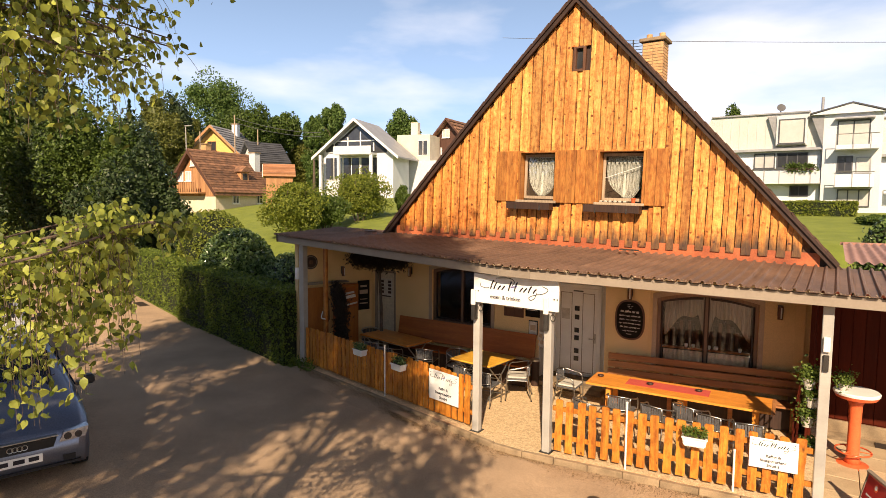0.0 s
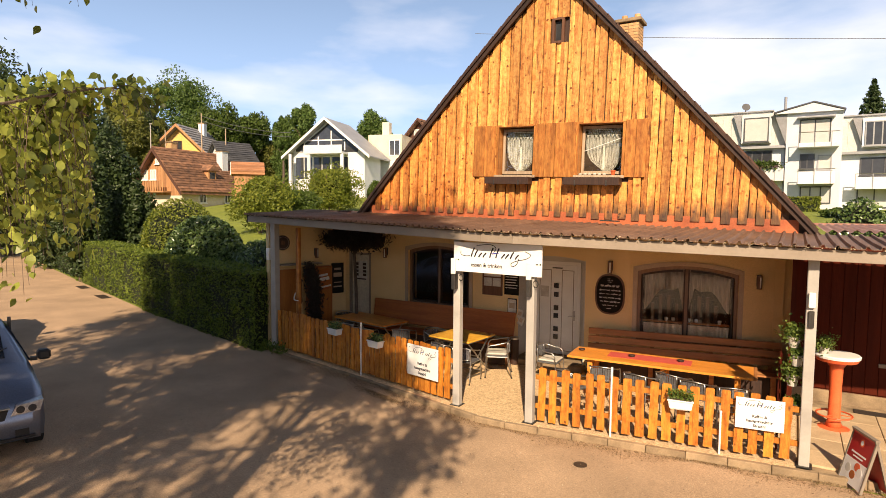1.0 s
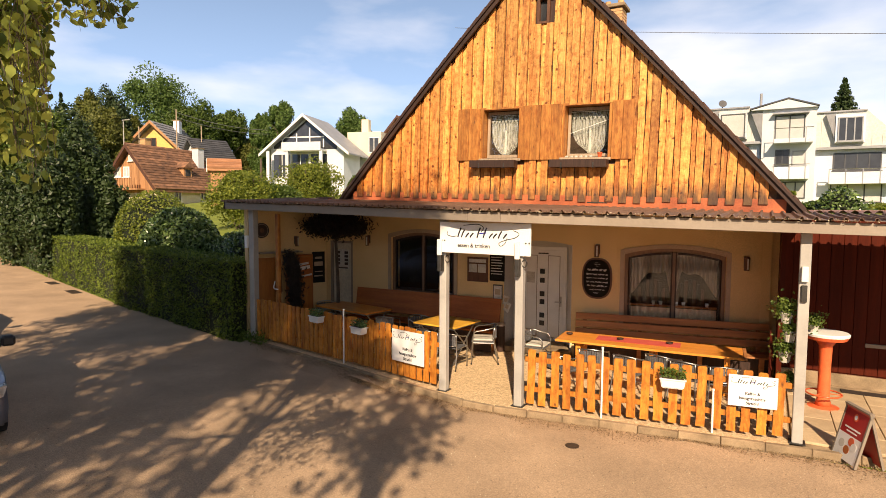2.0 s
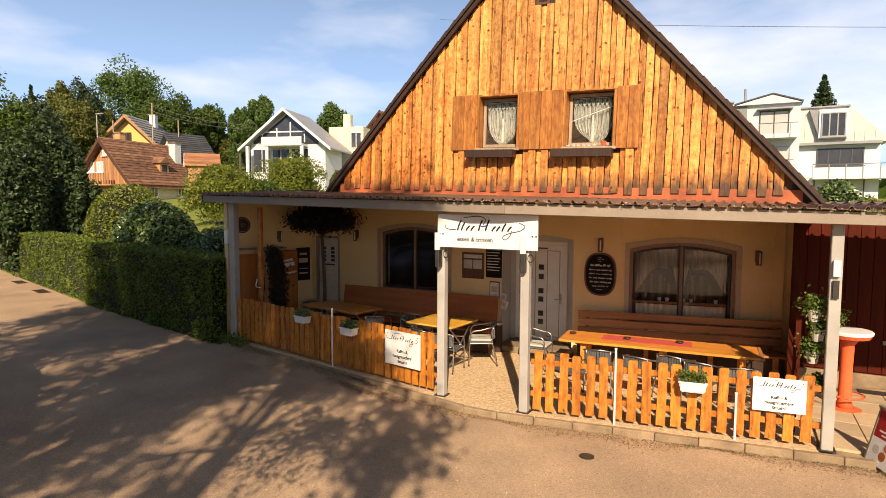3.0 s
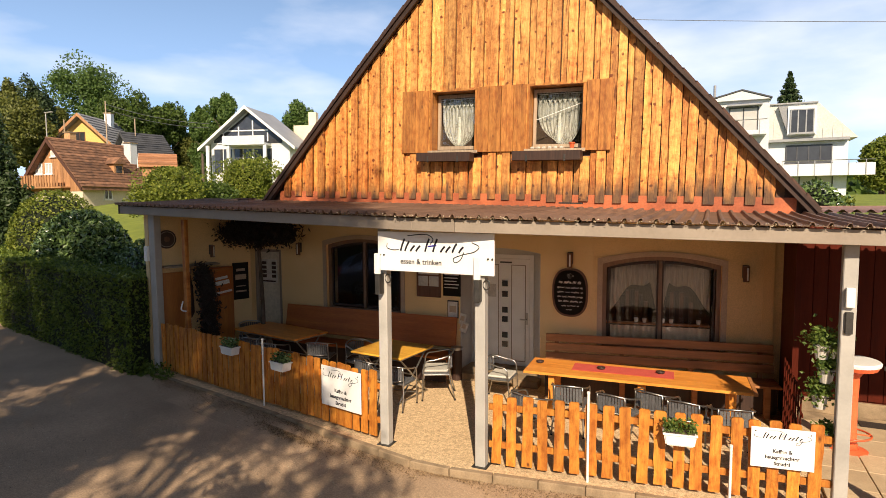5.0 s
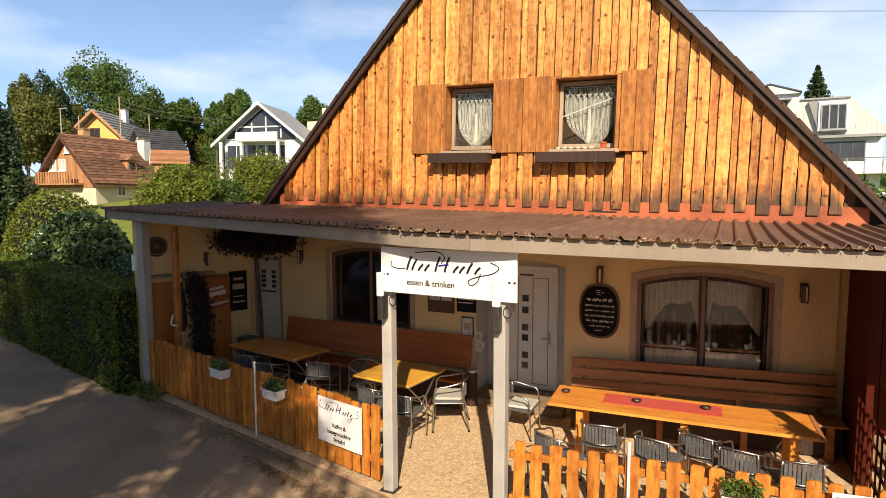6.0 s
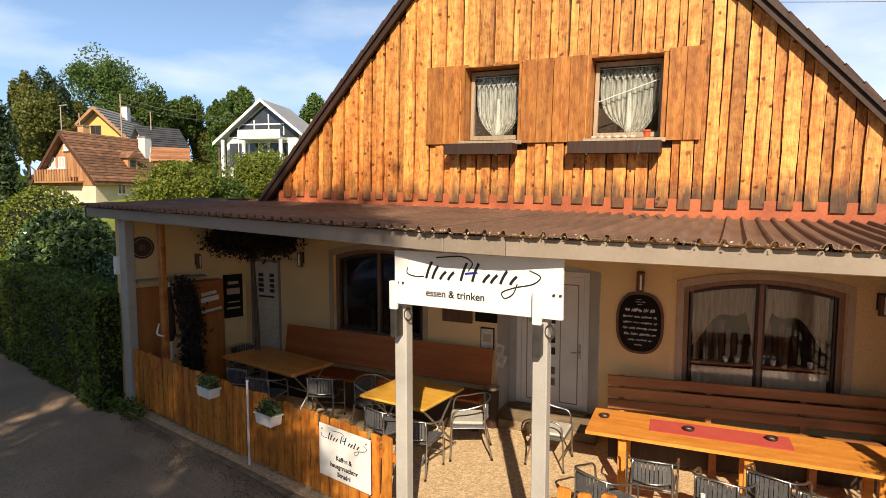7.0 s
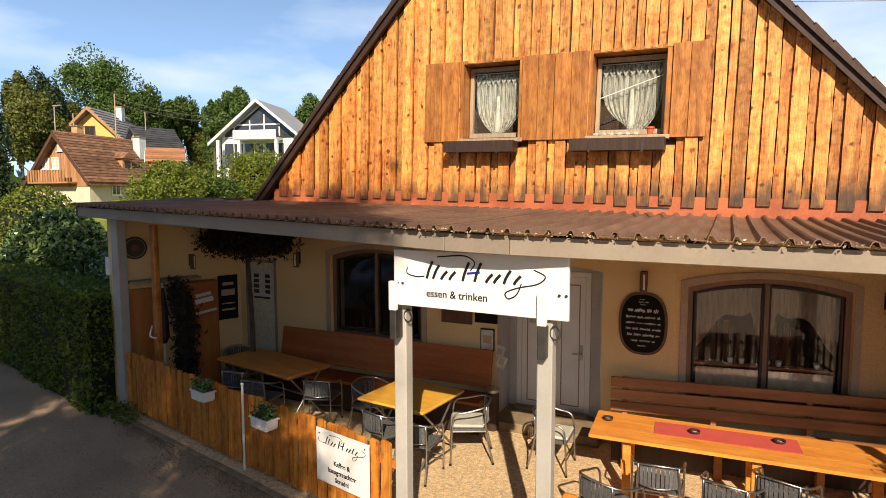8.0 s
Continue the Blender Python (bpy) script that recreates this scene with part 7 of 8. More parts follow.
# dark-roofed white house between them
x, y = at(50.6, 72)
small = gabled("slate_cottage", x - 1.7, y - 2.0, -13, 5.0, 4.2, 3.6, 8.6, 10.6, "housewhite", "housewhite", "slate", "small white house with a dark slate roof among trees", 0.5, 10, "slate")
window(small, pose(-0.9, -0.02, 8.3), 0.8, 0.9)

# white modern house with a glazed gable
x, y = at(42.5, 60)
whi = gabled("white_house", x, y, 16, 4.0, 8.0, 4.4, 8.9, 12.1, "housewhite", "housewhite", "greyroof", "white modern house with glazed gable, balcony and grey roof", 0.9)
part("gable_glass", prism([(-3.3, 8.8), (3.3, 8.8), (3.3, 9.3), (0, 11.75), (-3.3, 9.3)], -0.03, -0.005, "y"), M["dim"], whi)
for xx in (-2.62, -1.1, 0.35, 1.85):
    part("gable_post", cube(xx - 0.06, xx + 0.06, -0.07, -0.031, 9.0, 12.0 - abs(xx) * 0.74 - 0.75), M["white"], whi)
part("gable_rail", cube(-2.5, 1.9, -0.07, -0.031, 10.0, 10.12), M["white"], whi)
bal = part("balcony", cube(-2.0, 2.2, -1.5, -0.03, 8.55, 8.75), M["housewhite"], whi)
part("balcony_front", cube(-2.0, 2.2, -1.55, -1.5, 8.56, 9.4), M["housewhite"], bal)
for xx in (-3.6, -1.5, 2.15):
    part("column", cube(xx - 0.14, xx + 0.14, -1.45, -1.2, 4.4, 8.549), M["housewhite"], whi)
for xx, w in ((-2.75, 2.0), (-0.7, 1.95), (1.35, 1.95)):
    window(whi, pose(xx, -0.02, 6.0), w, 2.4, "dim", "white", 2, False)
window(whi, pose(-3.2, -0.02, 8.85), 1.1, 1.0, "dim", "white", 1, False)
part("side_wing", cube(1.9, 9.4, 5.0, 10.0, 3.4, 8.3), M["housewhite"], whi)
part("roof_terrace", cube(2.1, 6.0, 5.6, 9.0, 8.301, 11.2), M["housecream"], whi)
window(whi, pose(5.2, 5.58, 8.9), 1.2, 1.7, "dim", "white", 2, False)
ch = part("chimney", cube(3.6, 4.4, 6.0, 6.8, 10.0, 12.6), M["housecream"], whi)
window(whi, pose(8.3, 4.98, 6.3), 1.2, 1.1, "dim")
# dark wooden chalet behind it
x, y = at(33.4, 66)
cha = gabled("wooden_chalet", x, y, 5, 4.0, 6.6, 8.0, 9.6, 13.2, "darkwood", "darkwood", "redtile", "dark wooden chalet with a steep gable and white windows", 0.8, 10)
for xx, zz in ((-0.4, 11.2), (-1.4, 9.1), (0.9, 9.1), (-1.4, 6.4), (0.9, 6.4)):
    window(cha, pose(xx, -0.02, zz), 0.95, 1.0, "blind", "white")

# white flats on the right with balconies
flats = thing("white_flats", pose(0, 35.4, 0), "white terraced flats with flat roofs, balconies and roof dormers", "flats")


def block(x0, x1, y0, z0, z1, name="wall"):
    return part(name, cube(x0, x1, y0, y0 + 9, z0 - 1.5, z1), M["housewhite"], flats)


block(-6.0, 2.1, 0.6, 3.3, 7.6)
block(2.1, 5.25, 0.0, 3.3, 9.68)
part("roof", prism([(1.35, 9.681), (5.30, 9.681), (3.6, 10.28)], -0.3, 9.0, "y"), M["housewhite"], flats)
for a, b in (((1.30, 9.72), (3.6, 10.30)), ((3.6, 10.30), (5.36, 9.70))):
    part("roof_edge", prism([a, b, (b[0], b[1] + 0.09), (a[0], a[1] + 0.09)], -0.36, 9.0, "y"), M["slate"], flats)
part("slate_cheek", prism([(1.36, 9.67), (2.098, 9.67), (2.098, 7.62)], -0.05, 3.0, "y"), M["greyslate"], flats)
block(5.25, 9.75, 0.6, 3.3, 7.0)
for x0, x1, zb, zt, ins in ((-6.0, 2.09, 7.601, 10.0, 0.75), (5.26, 9.75, 7.001, 9.3, 1.7)):
    part("mansard", prism([(x0 - 0.1, zb), (x1 + (0.5 if x0 > 0 else 0.0), zb), (x1 - ins, zt), (x0 + (0.0 if x0 > 0 else 1.2), zt)], 0.45, 8.0, "y"), M["seamroof"], flats)
    for k in range(int((x1 - x0) / 0.55)):
        part("roof_seam", cube(x0 + 0.3 + 0.55 * k, x0 + 0.33 + 0.55 * k, 0.42, 0.449, zb + 0.02, zt - (0.3 if x0 + 0.55 * k < x1 - ins - 0.6 else 1.6)), M["seamroof"], flats)
    part("eaves_strip", cube(x0 - 0.1, x1 + 0.0, 0.1, 0.599, zb - 0.14, zb + 0.03), M["greyroof"], flats)
    part("top_edge", cube(x0 + (0.0 if x0 > 0 else 1.2), x1 - ins - 0.05, 0.3, 8.0, zt, zt + 0.09), M["greyroof"], flats)
for x0, x1, zb, zt in ((-0.62, 1.2, 7.8, 9.72), (6.3, 7.9, 7.25, 9.05)):
    d = part("dormer", cube(x0, x1, 0.0, 2.0, zb, zt), M["housewhite"], flats)
    part("dormer_cheek", prism([(x0 - 0.55, zt + 0.1), (x0 - 0.002, zt + 0.1), (x0 - 0.002, zb + 0.2)], 0.1, 2.0, "y"), M["greyslate"], d)
    window(flats, pose((x0 + x1) / 2, -0.02, zb + 0.1), (x1 - x0) * 0.84, zt - zb - 0.25, "blind" if x0 < 0 else "dim", "slate" if x0 < 0 else "greyroof", 1 if x0 < 0 else 3)
part("door_canopy", cube(2.7, 4.8, -0.5, -0.002, 9.30, 9.38), M["greyroof"], flats)
window(flats, pose(3.73, -0.02, 7.52), 1.75, 1.72, "blind", "slate", 2, False)
window(flats, pose(3.36, -0.02, 5.95), 0.84, 1.02, "dim", "slate", 2)
window(flats, pose(4.34, -0.02, 5.87), 0.80, 1.0, "blind", "greyroof", 1)
window(flats, pose(3.90, -0.02, 3.67), 1.75, 1.14, "blind", "slate", 3, False)
window(flats, pose(-1.3, 0.58, 6.29), 1.3, 1.05, "blind", "slate", 2)
window(flats, pose(0.37, 0.58, 6.29), 1.85, 1.05, "dim", "slate", 3)
window(flats, pose(0.85, 0.58, 4.35), 1.1, 0.75, "dim", "slate", 2, False)
window(flats, pose(7.6, 0.58, 5.5), 2.6, 1.15, "dim", "slate", 4)
window(flats, pose(7.6, 0.58, 3.4), 2.8, 1.3, "blind", "slate", 3, False)
for x0, x1, z, yb, solid in ((2.8, 5.05, 7.32, 0.0, 0.28), (2.85, 4.9, 4.94, 0.0, 0.80), (-3.0, 2.05, 5.2, 0.6, 0.85), (6.0, 11.0, 4.6, 0.6, 0.75)):
    b = part("balcony", cube(x0, x1, yb - 1.1, yb - 0.002, z, z + 0.12), M["housewhite"], flats)
    part("balcony_front", cube(x0, x1, yb - 1.14, yb - 1.101, z, z + solid), M["housewhite"], b)
    for k in range(int((x1 - x0) / 0.9) + 1):
        part("rail_post", cube(x0 + 0.9 * k, x0 + 0.9 * k + 0.05, yb - 1.17, yb - 1.141, z, z + 0.95), M["greyroof"], b)
    part("hand_rail", tube([(x0, yb - 1.13, z + 0.95), (x1, yb - 1.13, z + 0.95)], 0.025, 6), M["alu"], b)
part("rain_pipe", tube([(2.02, 0.5, 3.2), (2.02, 0.5, 7.5)], 0.05, 6), M["greyroof"], flats)
for x in (0.55, 1.35):
    bx = thing("balcony_plants", pose(x, 34.80, 6.28), "green balcony plants over the white parapet", "plant", "balcony plants")
    p = np.random.default_rng(int(x * 10) + 3).normal(size=(420, 3)) * np.array((0.26, 0.10, 0.13))
    v, f = leaf_arrays(p, 0.15, np.random.default_rng(8))
    raw("leaves", v, f, M["treeleaf"], bx)
    part("box", cube(-0.35, 0.35, -0.12, 0.12, -0.2, -0.05), M["trim"], bx)
part("flue", tube([(1.95, 1.0, 9.7), (1.95, 1.0, 11.0)], 0.09, 8), M["greyroof"], flats)
part("satellite_dish", turned([(0.05, 0), (0.22, 0.05), (0.28, 0.12)], 14), M["slate"], flats, m=pose(-0.5, 1.0, 10.45, 70, 0, 20))
part("dish_mast", tube([(-0.5, 1.1, 9.95), (-0.5, 1.1, 10.45)], 0.04, 6), M["slate"], flats)
lawn_hedge = hedge("lawn_hedge", 4.0, 29.6, -0.4, 30.0, 1.1, 0.9, 4500, 0.13, M["bushleaf"], "clipped green hedge below the white flats", 9)
lawn_hedge.location.z = ground_z(2, 30) - 0.25
x, y = at(-17.5, 52)
gabled("red_roofed_house", x, y, -30, 3.0, 7.0, 8.0, 5.0, 7.6, "oldwood", "darkwood", "redtile", "brown house with a red tiled roof at the far side", 0.5)

# ---- poles, wires, street lamp, traffic sign ----
for az, el, dist, lab in ((54.0, 8.7, 66, "tall thin wooden service pole behind the farmhouse"), (51.9, 7.4, 72, "thin pale pole beside the slate roof"), (57.0, 7.0, 70, "thin pole beside the yellow house")):
    x, y = at(az, dist)
    g = ground_z(x, y)
    t = thing("service_pole", pose(x, y, g), lab, "pole", "service poles")
    h = 2.9 + dist * math.tan(radians(el)) - g
    part("shaft", tube([(0, 0, -0.3), (0, 0, h)], 0.075, 8, taper=0.055), M["lightframe"], t)
x, y = at(58.2, 68)
g = ground_z(x, y)
sl = thing("street_lamp", pose(x, y, g), "pale street lamp on a slim mast by the lane", "street lamp")
h = 2.9 + 68 * math.tan(radians(7.4)) - g
part("mast", tube([(0, 0, -0.3), (0, 0, h)], 0.07, 8, taper=0.045), M["post"], sl)
part("lamp_head", cube(-0.1, 1.0, -0.12, 0.12, h, h + 0.10, 0.04), M["post"], sl)


def cable(name, a, b, sag, r, label):
    pts = []
    for k in range(25):
        u = k / 24
        p = Vector(a).lerp(Vector(b), u)
        p.z -= sag * 4 * u * (1 - u)
        pts.append(p)
    t = thing(name, Matrix.Identity(4), label, "cable", "overhead cables")
    part("wire", tube(pts, r, 5), M["cable"], t)


cable("overhead_cable", (-14, 20.8, 13.6), (34, 19.5, 7.0), 0.5, 0.013, "thin overhead cable crossing the pale sky")
xa, ya = at(54.0, 66)
xb, yb = at(46.0, 75)
for dz in (0.0, 0.5):
    cable("service_cable", (xa, ya, 12.7 - dz), (xb, yb, 12.5 - dz), 0.4, 0.03, "thin wires running from the service pole")
ns = thing("no_stopping_sign", pose(-16.0, 1.5, 0.0, 0, 0, -4), "round blue no-stopping sign with a red rim, seen edge-on", "traffic sign")
part("sign_post", tube([(0, 0, -0.1), (0, 0, 1.75)], 0.03, 8), M["post"], ns)
for r, y, mt in ((0.32, -0.035, "poster_red"), (0.245, -0.045, "blue")):
    part("sign_disc", prism([(r * math.cos(k * math.pi / 14), 1.85 + r * math.sin(k * math.pi / 14)) for k in range(28)], y, y + 0.012, "y"), M[mt], ns)
for a in (45, -45):
    part("sign_bar", cube(-0.27, 0.27, -0.049, -0.0455, -0.025, 0.025), M["poster_red"], ns, m=pose(0, 0 if a > 0 else -0.0042, 1.85, 0, a, 0))

# ---- the birch that the camera passes, and the trees whose shade lies on the lane ----
def birch():
    rng = np.random.default_rng(17)
    bx, by = -2.6, -11.6
    t = thing("birch", pose(bx, by, 0), "tall weeping birch with long hanging twigs of bright leaves", "tree")
    part("trunk", tube(smooth_line([(0, 0, -0.3), (0.1, 0.05, 3.0), (-0.05, 0.2, 7.0), (0.1, 0.3, 11.0)], 5), 0.15, 10, taper=0.04), M["birchbark"], t)
    twigs, spots = bmesh.new(), []

    def inside(q):
        """The crown ends at an upright plane towards the house; its lower edge rises over the lane."""
        wx, wy = q[0] + bx, q[1] + by
        if wy > -10.75 + (0.80 if q[2] > 4.5 else 0.665) * (3.1 - wx):
            return False
        ahead = 0.46 * (2.25 - wx) + 0.887 * (wy + 10.12)
        return wy < -10.16 + 0.47 * (2.25 - wx) or q[2] > 2.90 + 0.37 * ahead

    def strand(p, L, n_leaf, sway):
        off = rng.normal(size=2) * sway
        p = Vector(p)
        line = [p, p + Vector((off[0] * 0.6, off[1] * 0.6, 0.02 - 0.15 * L)), p + Vector((off[0], off[1], -0.55 * L)), p + Vector((off[0] * 1.1, off[1] * 1.1, -L))]
        w = [q for q in smooth_line(line, 4) if inside(q)]
        if len(w) < 3:
            return
        tube(w, 0.0019, 3, twigs, 0.001)
        for _ in range(n_leaf):
            q = np.array(w[rng.integers(0, len(w))]) + rng.normal(size=3) * np.array((0.035, 0.035, 0.04))
            if inside(q):
                spots.append(q)

    def limb(pts, r, strands, first, last, n_leaf, sway=0.12, from_=0.35):
        """A limb along points; strands hang from it, from length first near the trunk to last at the tip."""
        way = smooth_line(pts, 6)
        kept = [q for q in way if inside(q)]
        if len(kept) > 2:
            tube(kept, r, 5, twigs, r * 0.25)
        for _ in range(strands):
            k = rng.uniform(from_, 1.0)
            u = (k - from_) / (1 - from_)
            L = (first + (last - first) * u) * rng.uniform(0.5, 1.1)
            strand(way[int(k * (len(way) - 1))], L, max(4, int(n_leaf * L)), sway)

    # low arching limbs that reach out over the lane, in the sun
    for k in range(9):
        d = rng.uniform(-0.35, 0.75)
        sx, sy, sz = -0.85 * d + rng.normal() * 0.04, 0.52 * d + rng.normal() * 0.04, rng.normal() * 0.06 - 0.03 * k / 9
        tip = 1.0 - 0.22 * (k % 3)
        way = [(0, 0.1, 2.75 + 0.1 * k), (1.5, 1.25, 3.30), (2.50 + sx, 2.02 + sy, 3.54 + sz), (2.50 + 0.22 * tip + sx, 2.02 + 0.55 * tip + sy, 3.54 + 0.18 * tip + sz), (2.52 + 0.26 * tip + sx, 2.02 + 0.74 * tip + sy, 3.52 + 0.14 * tip + sz)]
        limb(way, 0.011, 36, 0.85, 0.22, 34, 0.13, 0.42)
    # the hanging mass above them
    for k in range(50):
        u, d = rng.uniform(0, 1) ** 0.8, rng.uniform(-0.5, 0.9)
        low = 4.0 if u < 0.75 else 4.0 + 1.2 * (u - 0.75)
        z = low + 0.30 + (k / 50) * 1.30 + rng.uniform(0, 0.15)
        ex, ey = 2.75 + 0.32 * u - 0.85 * d, 1.80 + 0.80 * u + 0.52 * d
        limb([(0, 0.1, z - 0.5), (ex * 0.5, ey * 0.5, z + 0.15), (ex * 0.82, ey * 0.82, z + 0.12), (ex, ey, z - 0.04)], 0.014, 15, 0.52, 0.36, 54, 0.15, 0.5)
    for ex, ey, z in ((3.45, 2.42, 4.86), (3.2, 2.62, 4.92), (2.95, 2.75, 5.0)):
        limb([(0, 0.1, z - 0.4), (ex * 0.5, ey * 0.5, z + 0.2), (ex * 0.85, ey * 0.85, z + 0.12), (ex, ey, z - 0.05)], 0.012, 16, 0.3, 0.2, 40, 0.07, 0.72)
    # the crown goes on all round, higher up
    for k in range(40):
        a = k * 2.399
        z = 5.4 + 0.14 * k
        # unseen limbs lengthened over the lane to block sky light from it
        reach = (3.2 - 0.055 * k) * (1 + (0.9 * max(0.0, math.cos(a - 2.8)) if k > 14 else 0.0))
        ex, ey = reach * math.cos(a), reach * math.sin(a)
        limb([(0.02, 0.15, z - 0.9), (ex * 0.45, ey * 0.45, z), (ex * 0.8, ey * 0.8, z - 0.05), (ex, ey, z - 0.5)], 0.024, 18, 0.9, 1.3, 28, 0.3, 0.25)
    part("branchwork", twigs, M["bark"], t)
    v, f = leaf_arrays(np.array(spots), 0.047, rng, 1.3, 0.68, ovate=True)
    tagged(raw("crown", v, f, M["birch"], t), "bright yellow-green hanging leaves")


birch()
# unseen trees added across the lane behind the camera to block low sky light
for k in range(10):
    tree("lane_tree", -24 + 5.4 * k + random.uniform(-1, 1), -27 + random.uniform(-2.5, 2.5), 0, random.uniform(8.5, 10.0) * (1.5 if k < 5 else 0.5), random.uniform(3.2, 4.0), 0.34, M["treeleaf"], "unseen leafy tree across the lane, added to block low sky light", 300 + k, 2600, 0.25, 0.12, 16, lump=0.5)
# unseen, placed for their shade; one crown's gap lets sun onto the birch
for x, y, h, r, seed, n, bottom in ((3.15, -14.0, 8.2, 0.8, 241, 1000, 0.70), (1.75, -15.6, 15.7, 2.8, 211, 10500, 0.27), (1.1, -13.9, 13.2, 2.2, 233, 14000, 0.62), (0.9, -17.4, 11.6, 2.7, 206, 4500, 0.26), (-1.9, -14.6, 14.4, 3.1, 212, 10500, 0.24), (-1.3, -13.6, 14.6, 2.7, 231, 14000, 0.54), (-5.6, -14.0, 11.0, 2.7, 203, 10500, 0.22), (-2.4, -18.2, 13.0, 3.0, 204, 6500, 0.36), (-5.0, -13.3, 13.2, 3.0, 221, 15000, 0.5)):
    tree("shade_tree", x, y, 0, h, r, 0.15, M["treeleaf"], "broad leafy tree across the lane", seed, n, 0.13, bottom, 15 if bottom < 0.5 else 24, lump=0.34 if bottom < 0.5 else 0.42, spray=18, gap=(0.55, 0, 7.7, 1.25, 4.0, 1.7) if seed == 211 else None)


# ---- parked cars ----
def car(m, paint, label, seed):
    """A short high-roofed hatchback; local +x is its front, y its width, z up."""
    t = thing("car", m, label, "car", "parked cars")
    # side outline stations: x, half width at the sill, half width at the shoulder, heights of sill, shoulder, top, half width of top
    st = [(0.00, 0.66, 0.70, 0.32, 0.60, 0.66, 0.60), (-0.10, 0.78, 0.80, 0.24, 0.66, 0.76, 0.68), (-0.45, 0.82, 0.84, 0.22, 0.76, 0.90, 0.72), (-0.95, 0.83, 0.84, 0.22, 0.86, 1.03, 0.72),
          (-1.02, 0.83, 0.84, 0.22, 0.88, 1.06, 0.71), (-1.65, 0.83, 0.84, 0.22, 0.92, 1.46, 0.58), (-2.1, 0.83, 0.84, 0.22, 0.94, 1.54, 0.57), (-2.9, 0.83, 0.84, 0.22, 0.95, 1.50, 0.56), (-3.55, 0.82, 0.83, 0.24, 0.95, 1.30, 0.56), (-3.75, 0.78, 0.80, 0.28, 0.92, 1.06, 0.62), (-3.83, 0.70, 0.74, 0.34, 0.80, 0.90, 0.64)]
    bm = bmesh.new()
    rings = []
    for x, a, b, zs, zb, zt, c in st:
        half = [(a, zs), (b, (zs + zb) / 2), (b * 0.99, zb), ((b + c) / 2 + 0.02, (zb + zt) / 2), (c, zt - 0.03), (c * 0.6, zt)]
        row = [(y, z) for y, z in half] + [(-y, z) for y, z in half[::-1]]
        rings.append([bm.verts.new((x, y, z)) for y, z in row])
    for r0, r1 in zip(rings, rings[1:]):
        for k in range(len(r0)):
            j = (k + 1) % len(r0)
            bm.faces.new((r0[k], r0[j], r1[j], r1[k]))
    bm.faces.new(rings[0])
    bm.faces.new(rings[-1][::-1])
    bmesh.ops.recalc_face_normals(bm, faces=bm.faces[:])
    bmesh.ops.bevel(bm, geom=[e for e in bm.edges if e.calc_face_angle(0) > 0.5], offset=0.03, segments=2, affect="EDGES")
    part("body", bm, M[paint], t, soft=True)
    # glass: windscreen, side and rear panes laid just over the body
    part("windscreen", prism([(-1.08, 1.095), (-1.66, 1.475), (-1.68, 1.455), (-1.10, 1.075)], -0.52, 0.52, "y"), M["carglass"], t)
    for s in (-1, 1):
        bmw = bmesh.new()
        o = [(-1.28, 0.83, 0.97), (-3.45, 0.80, 1.0), (-3.2, 0.625, 1.40), (-1.75, 0.635, 1.42)]
        i = [bmw.verts.new((x, s * (y + 0.004), z)) for x, y, z in o]
        j = [bmw.verts.new((x, s * (y - 0.02), z)) for x, y, z in o]
        bmw.faces.new(i)
        bmw.faces.new(j[::-1])
        for k in range(4):
            bmw.faces.new((i[k], j[k], j[(k + 1) % 4], i[(k + 1) % 4]))
        bmesh.ops.recalc_face_normals(bmw, faces=bmw.faces[:])
        part("side_window", bmw, M["carglass"], t)
        part("door_pillar", cube(-2.38, -2.32, min(s * 0.70, s * 0.74), max(s * 0.70, s * 0.74), 0.97, 1.45), M["black"], t)
        mir = part("wing_mirror", cube(-1.32, -1.16, min(s * 0.90, s * 1.06), max(s * 0.90, s * 1.06), 0.98, 1.12, 0.03), M["black"], t)
        part("mirror_foot", cube(-1.28, -1.20, min(s * 0.82, s * 0.90), max(s * 0.82, s * 0.90), 0.98, 1.03), M["black"], mir)
        part("headlight", prism([(s * 0.44, 0.60), (s * 0.74, 0.62), (s * 0.78, 0.75), (s * 0.50, 0.72)], -0.16, 0.012, "x"), M["lamp"], t, soft=False)
        for q in (0.54, 0.66):
            part("lamp_reflector", tube([(0.012, s * q, 0.665), (0.018, s * q, 0.665)], 0.045, 12), M["dim"], t)
        part("tail_light", cube(-3.80, -3.70, min(s * 0.66, s * 0.79), max(s * 0.66, s * 0.79), 0.72, 0.98), M["poster_red"], t)
        part("fog_lamp", cube(-0.05, 0.012, min(s * 0.48, s * 0.62), max(s * 0.48, s * 0.62), 0.34, 0.42), M["black"], t)
        for x in (-0.72, -3.05):
            wheel = part("wheel", tube([(x, s * 0.66, 0.30), (x, s * 0.835, 0.30)], 0.30, 26), M["rubber"], t)
            part("rim", tube([(x, s * 0.836, 0.30), (x, s * 0.846, 0.30)], 0.205, 22), M["alu"], wheel)
            for k in range(6):
                a = k * math.pi / 3
                part("spoke_gap", tube([(x + 0.12 * math.cos(a), s * 0.847, 0.30 + 0.12 * math.sin(a)), (x + 0.12 * math.cos(a), s * 0.849, 0.30 + 0.12 * math.sin(a))], 0.035, 8), M["black"], wheel)
    part("grille", prism([(-0.38, 0.56), (0.38, 0.56), (0.42, 0.68), (-0.42, 0.68)], -0.08, 0.012, "x"), M["black"], t)
    part("grille_rim", prism([(-0.44, 0.69), (0.44, 0.69), (0.43, 0.705), (-0.43, 0.705)], -0.08, 0.016, "x"), M["alu"], t)
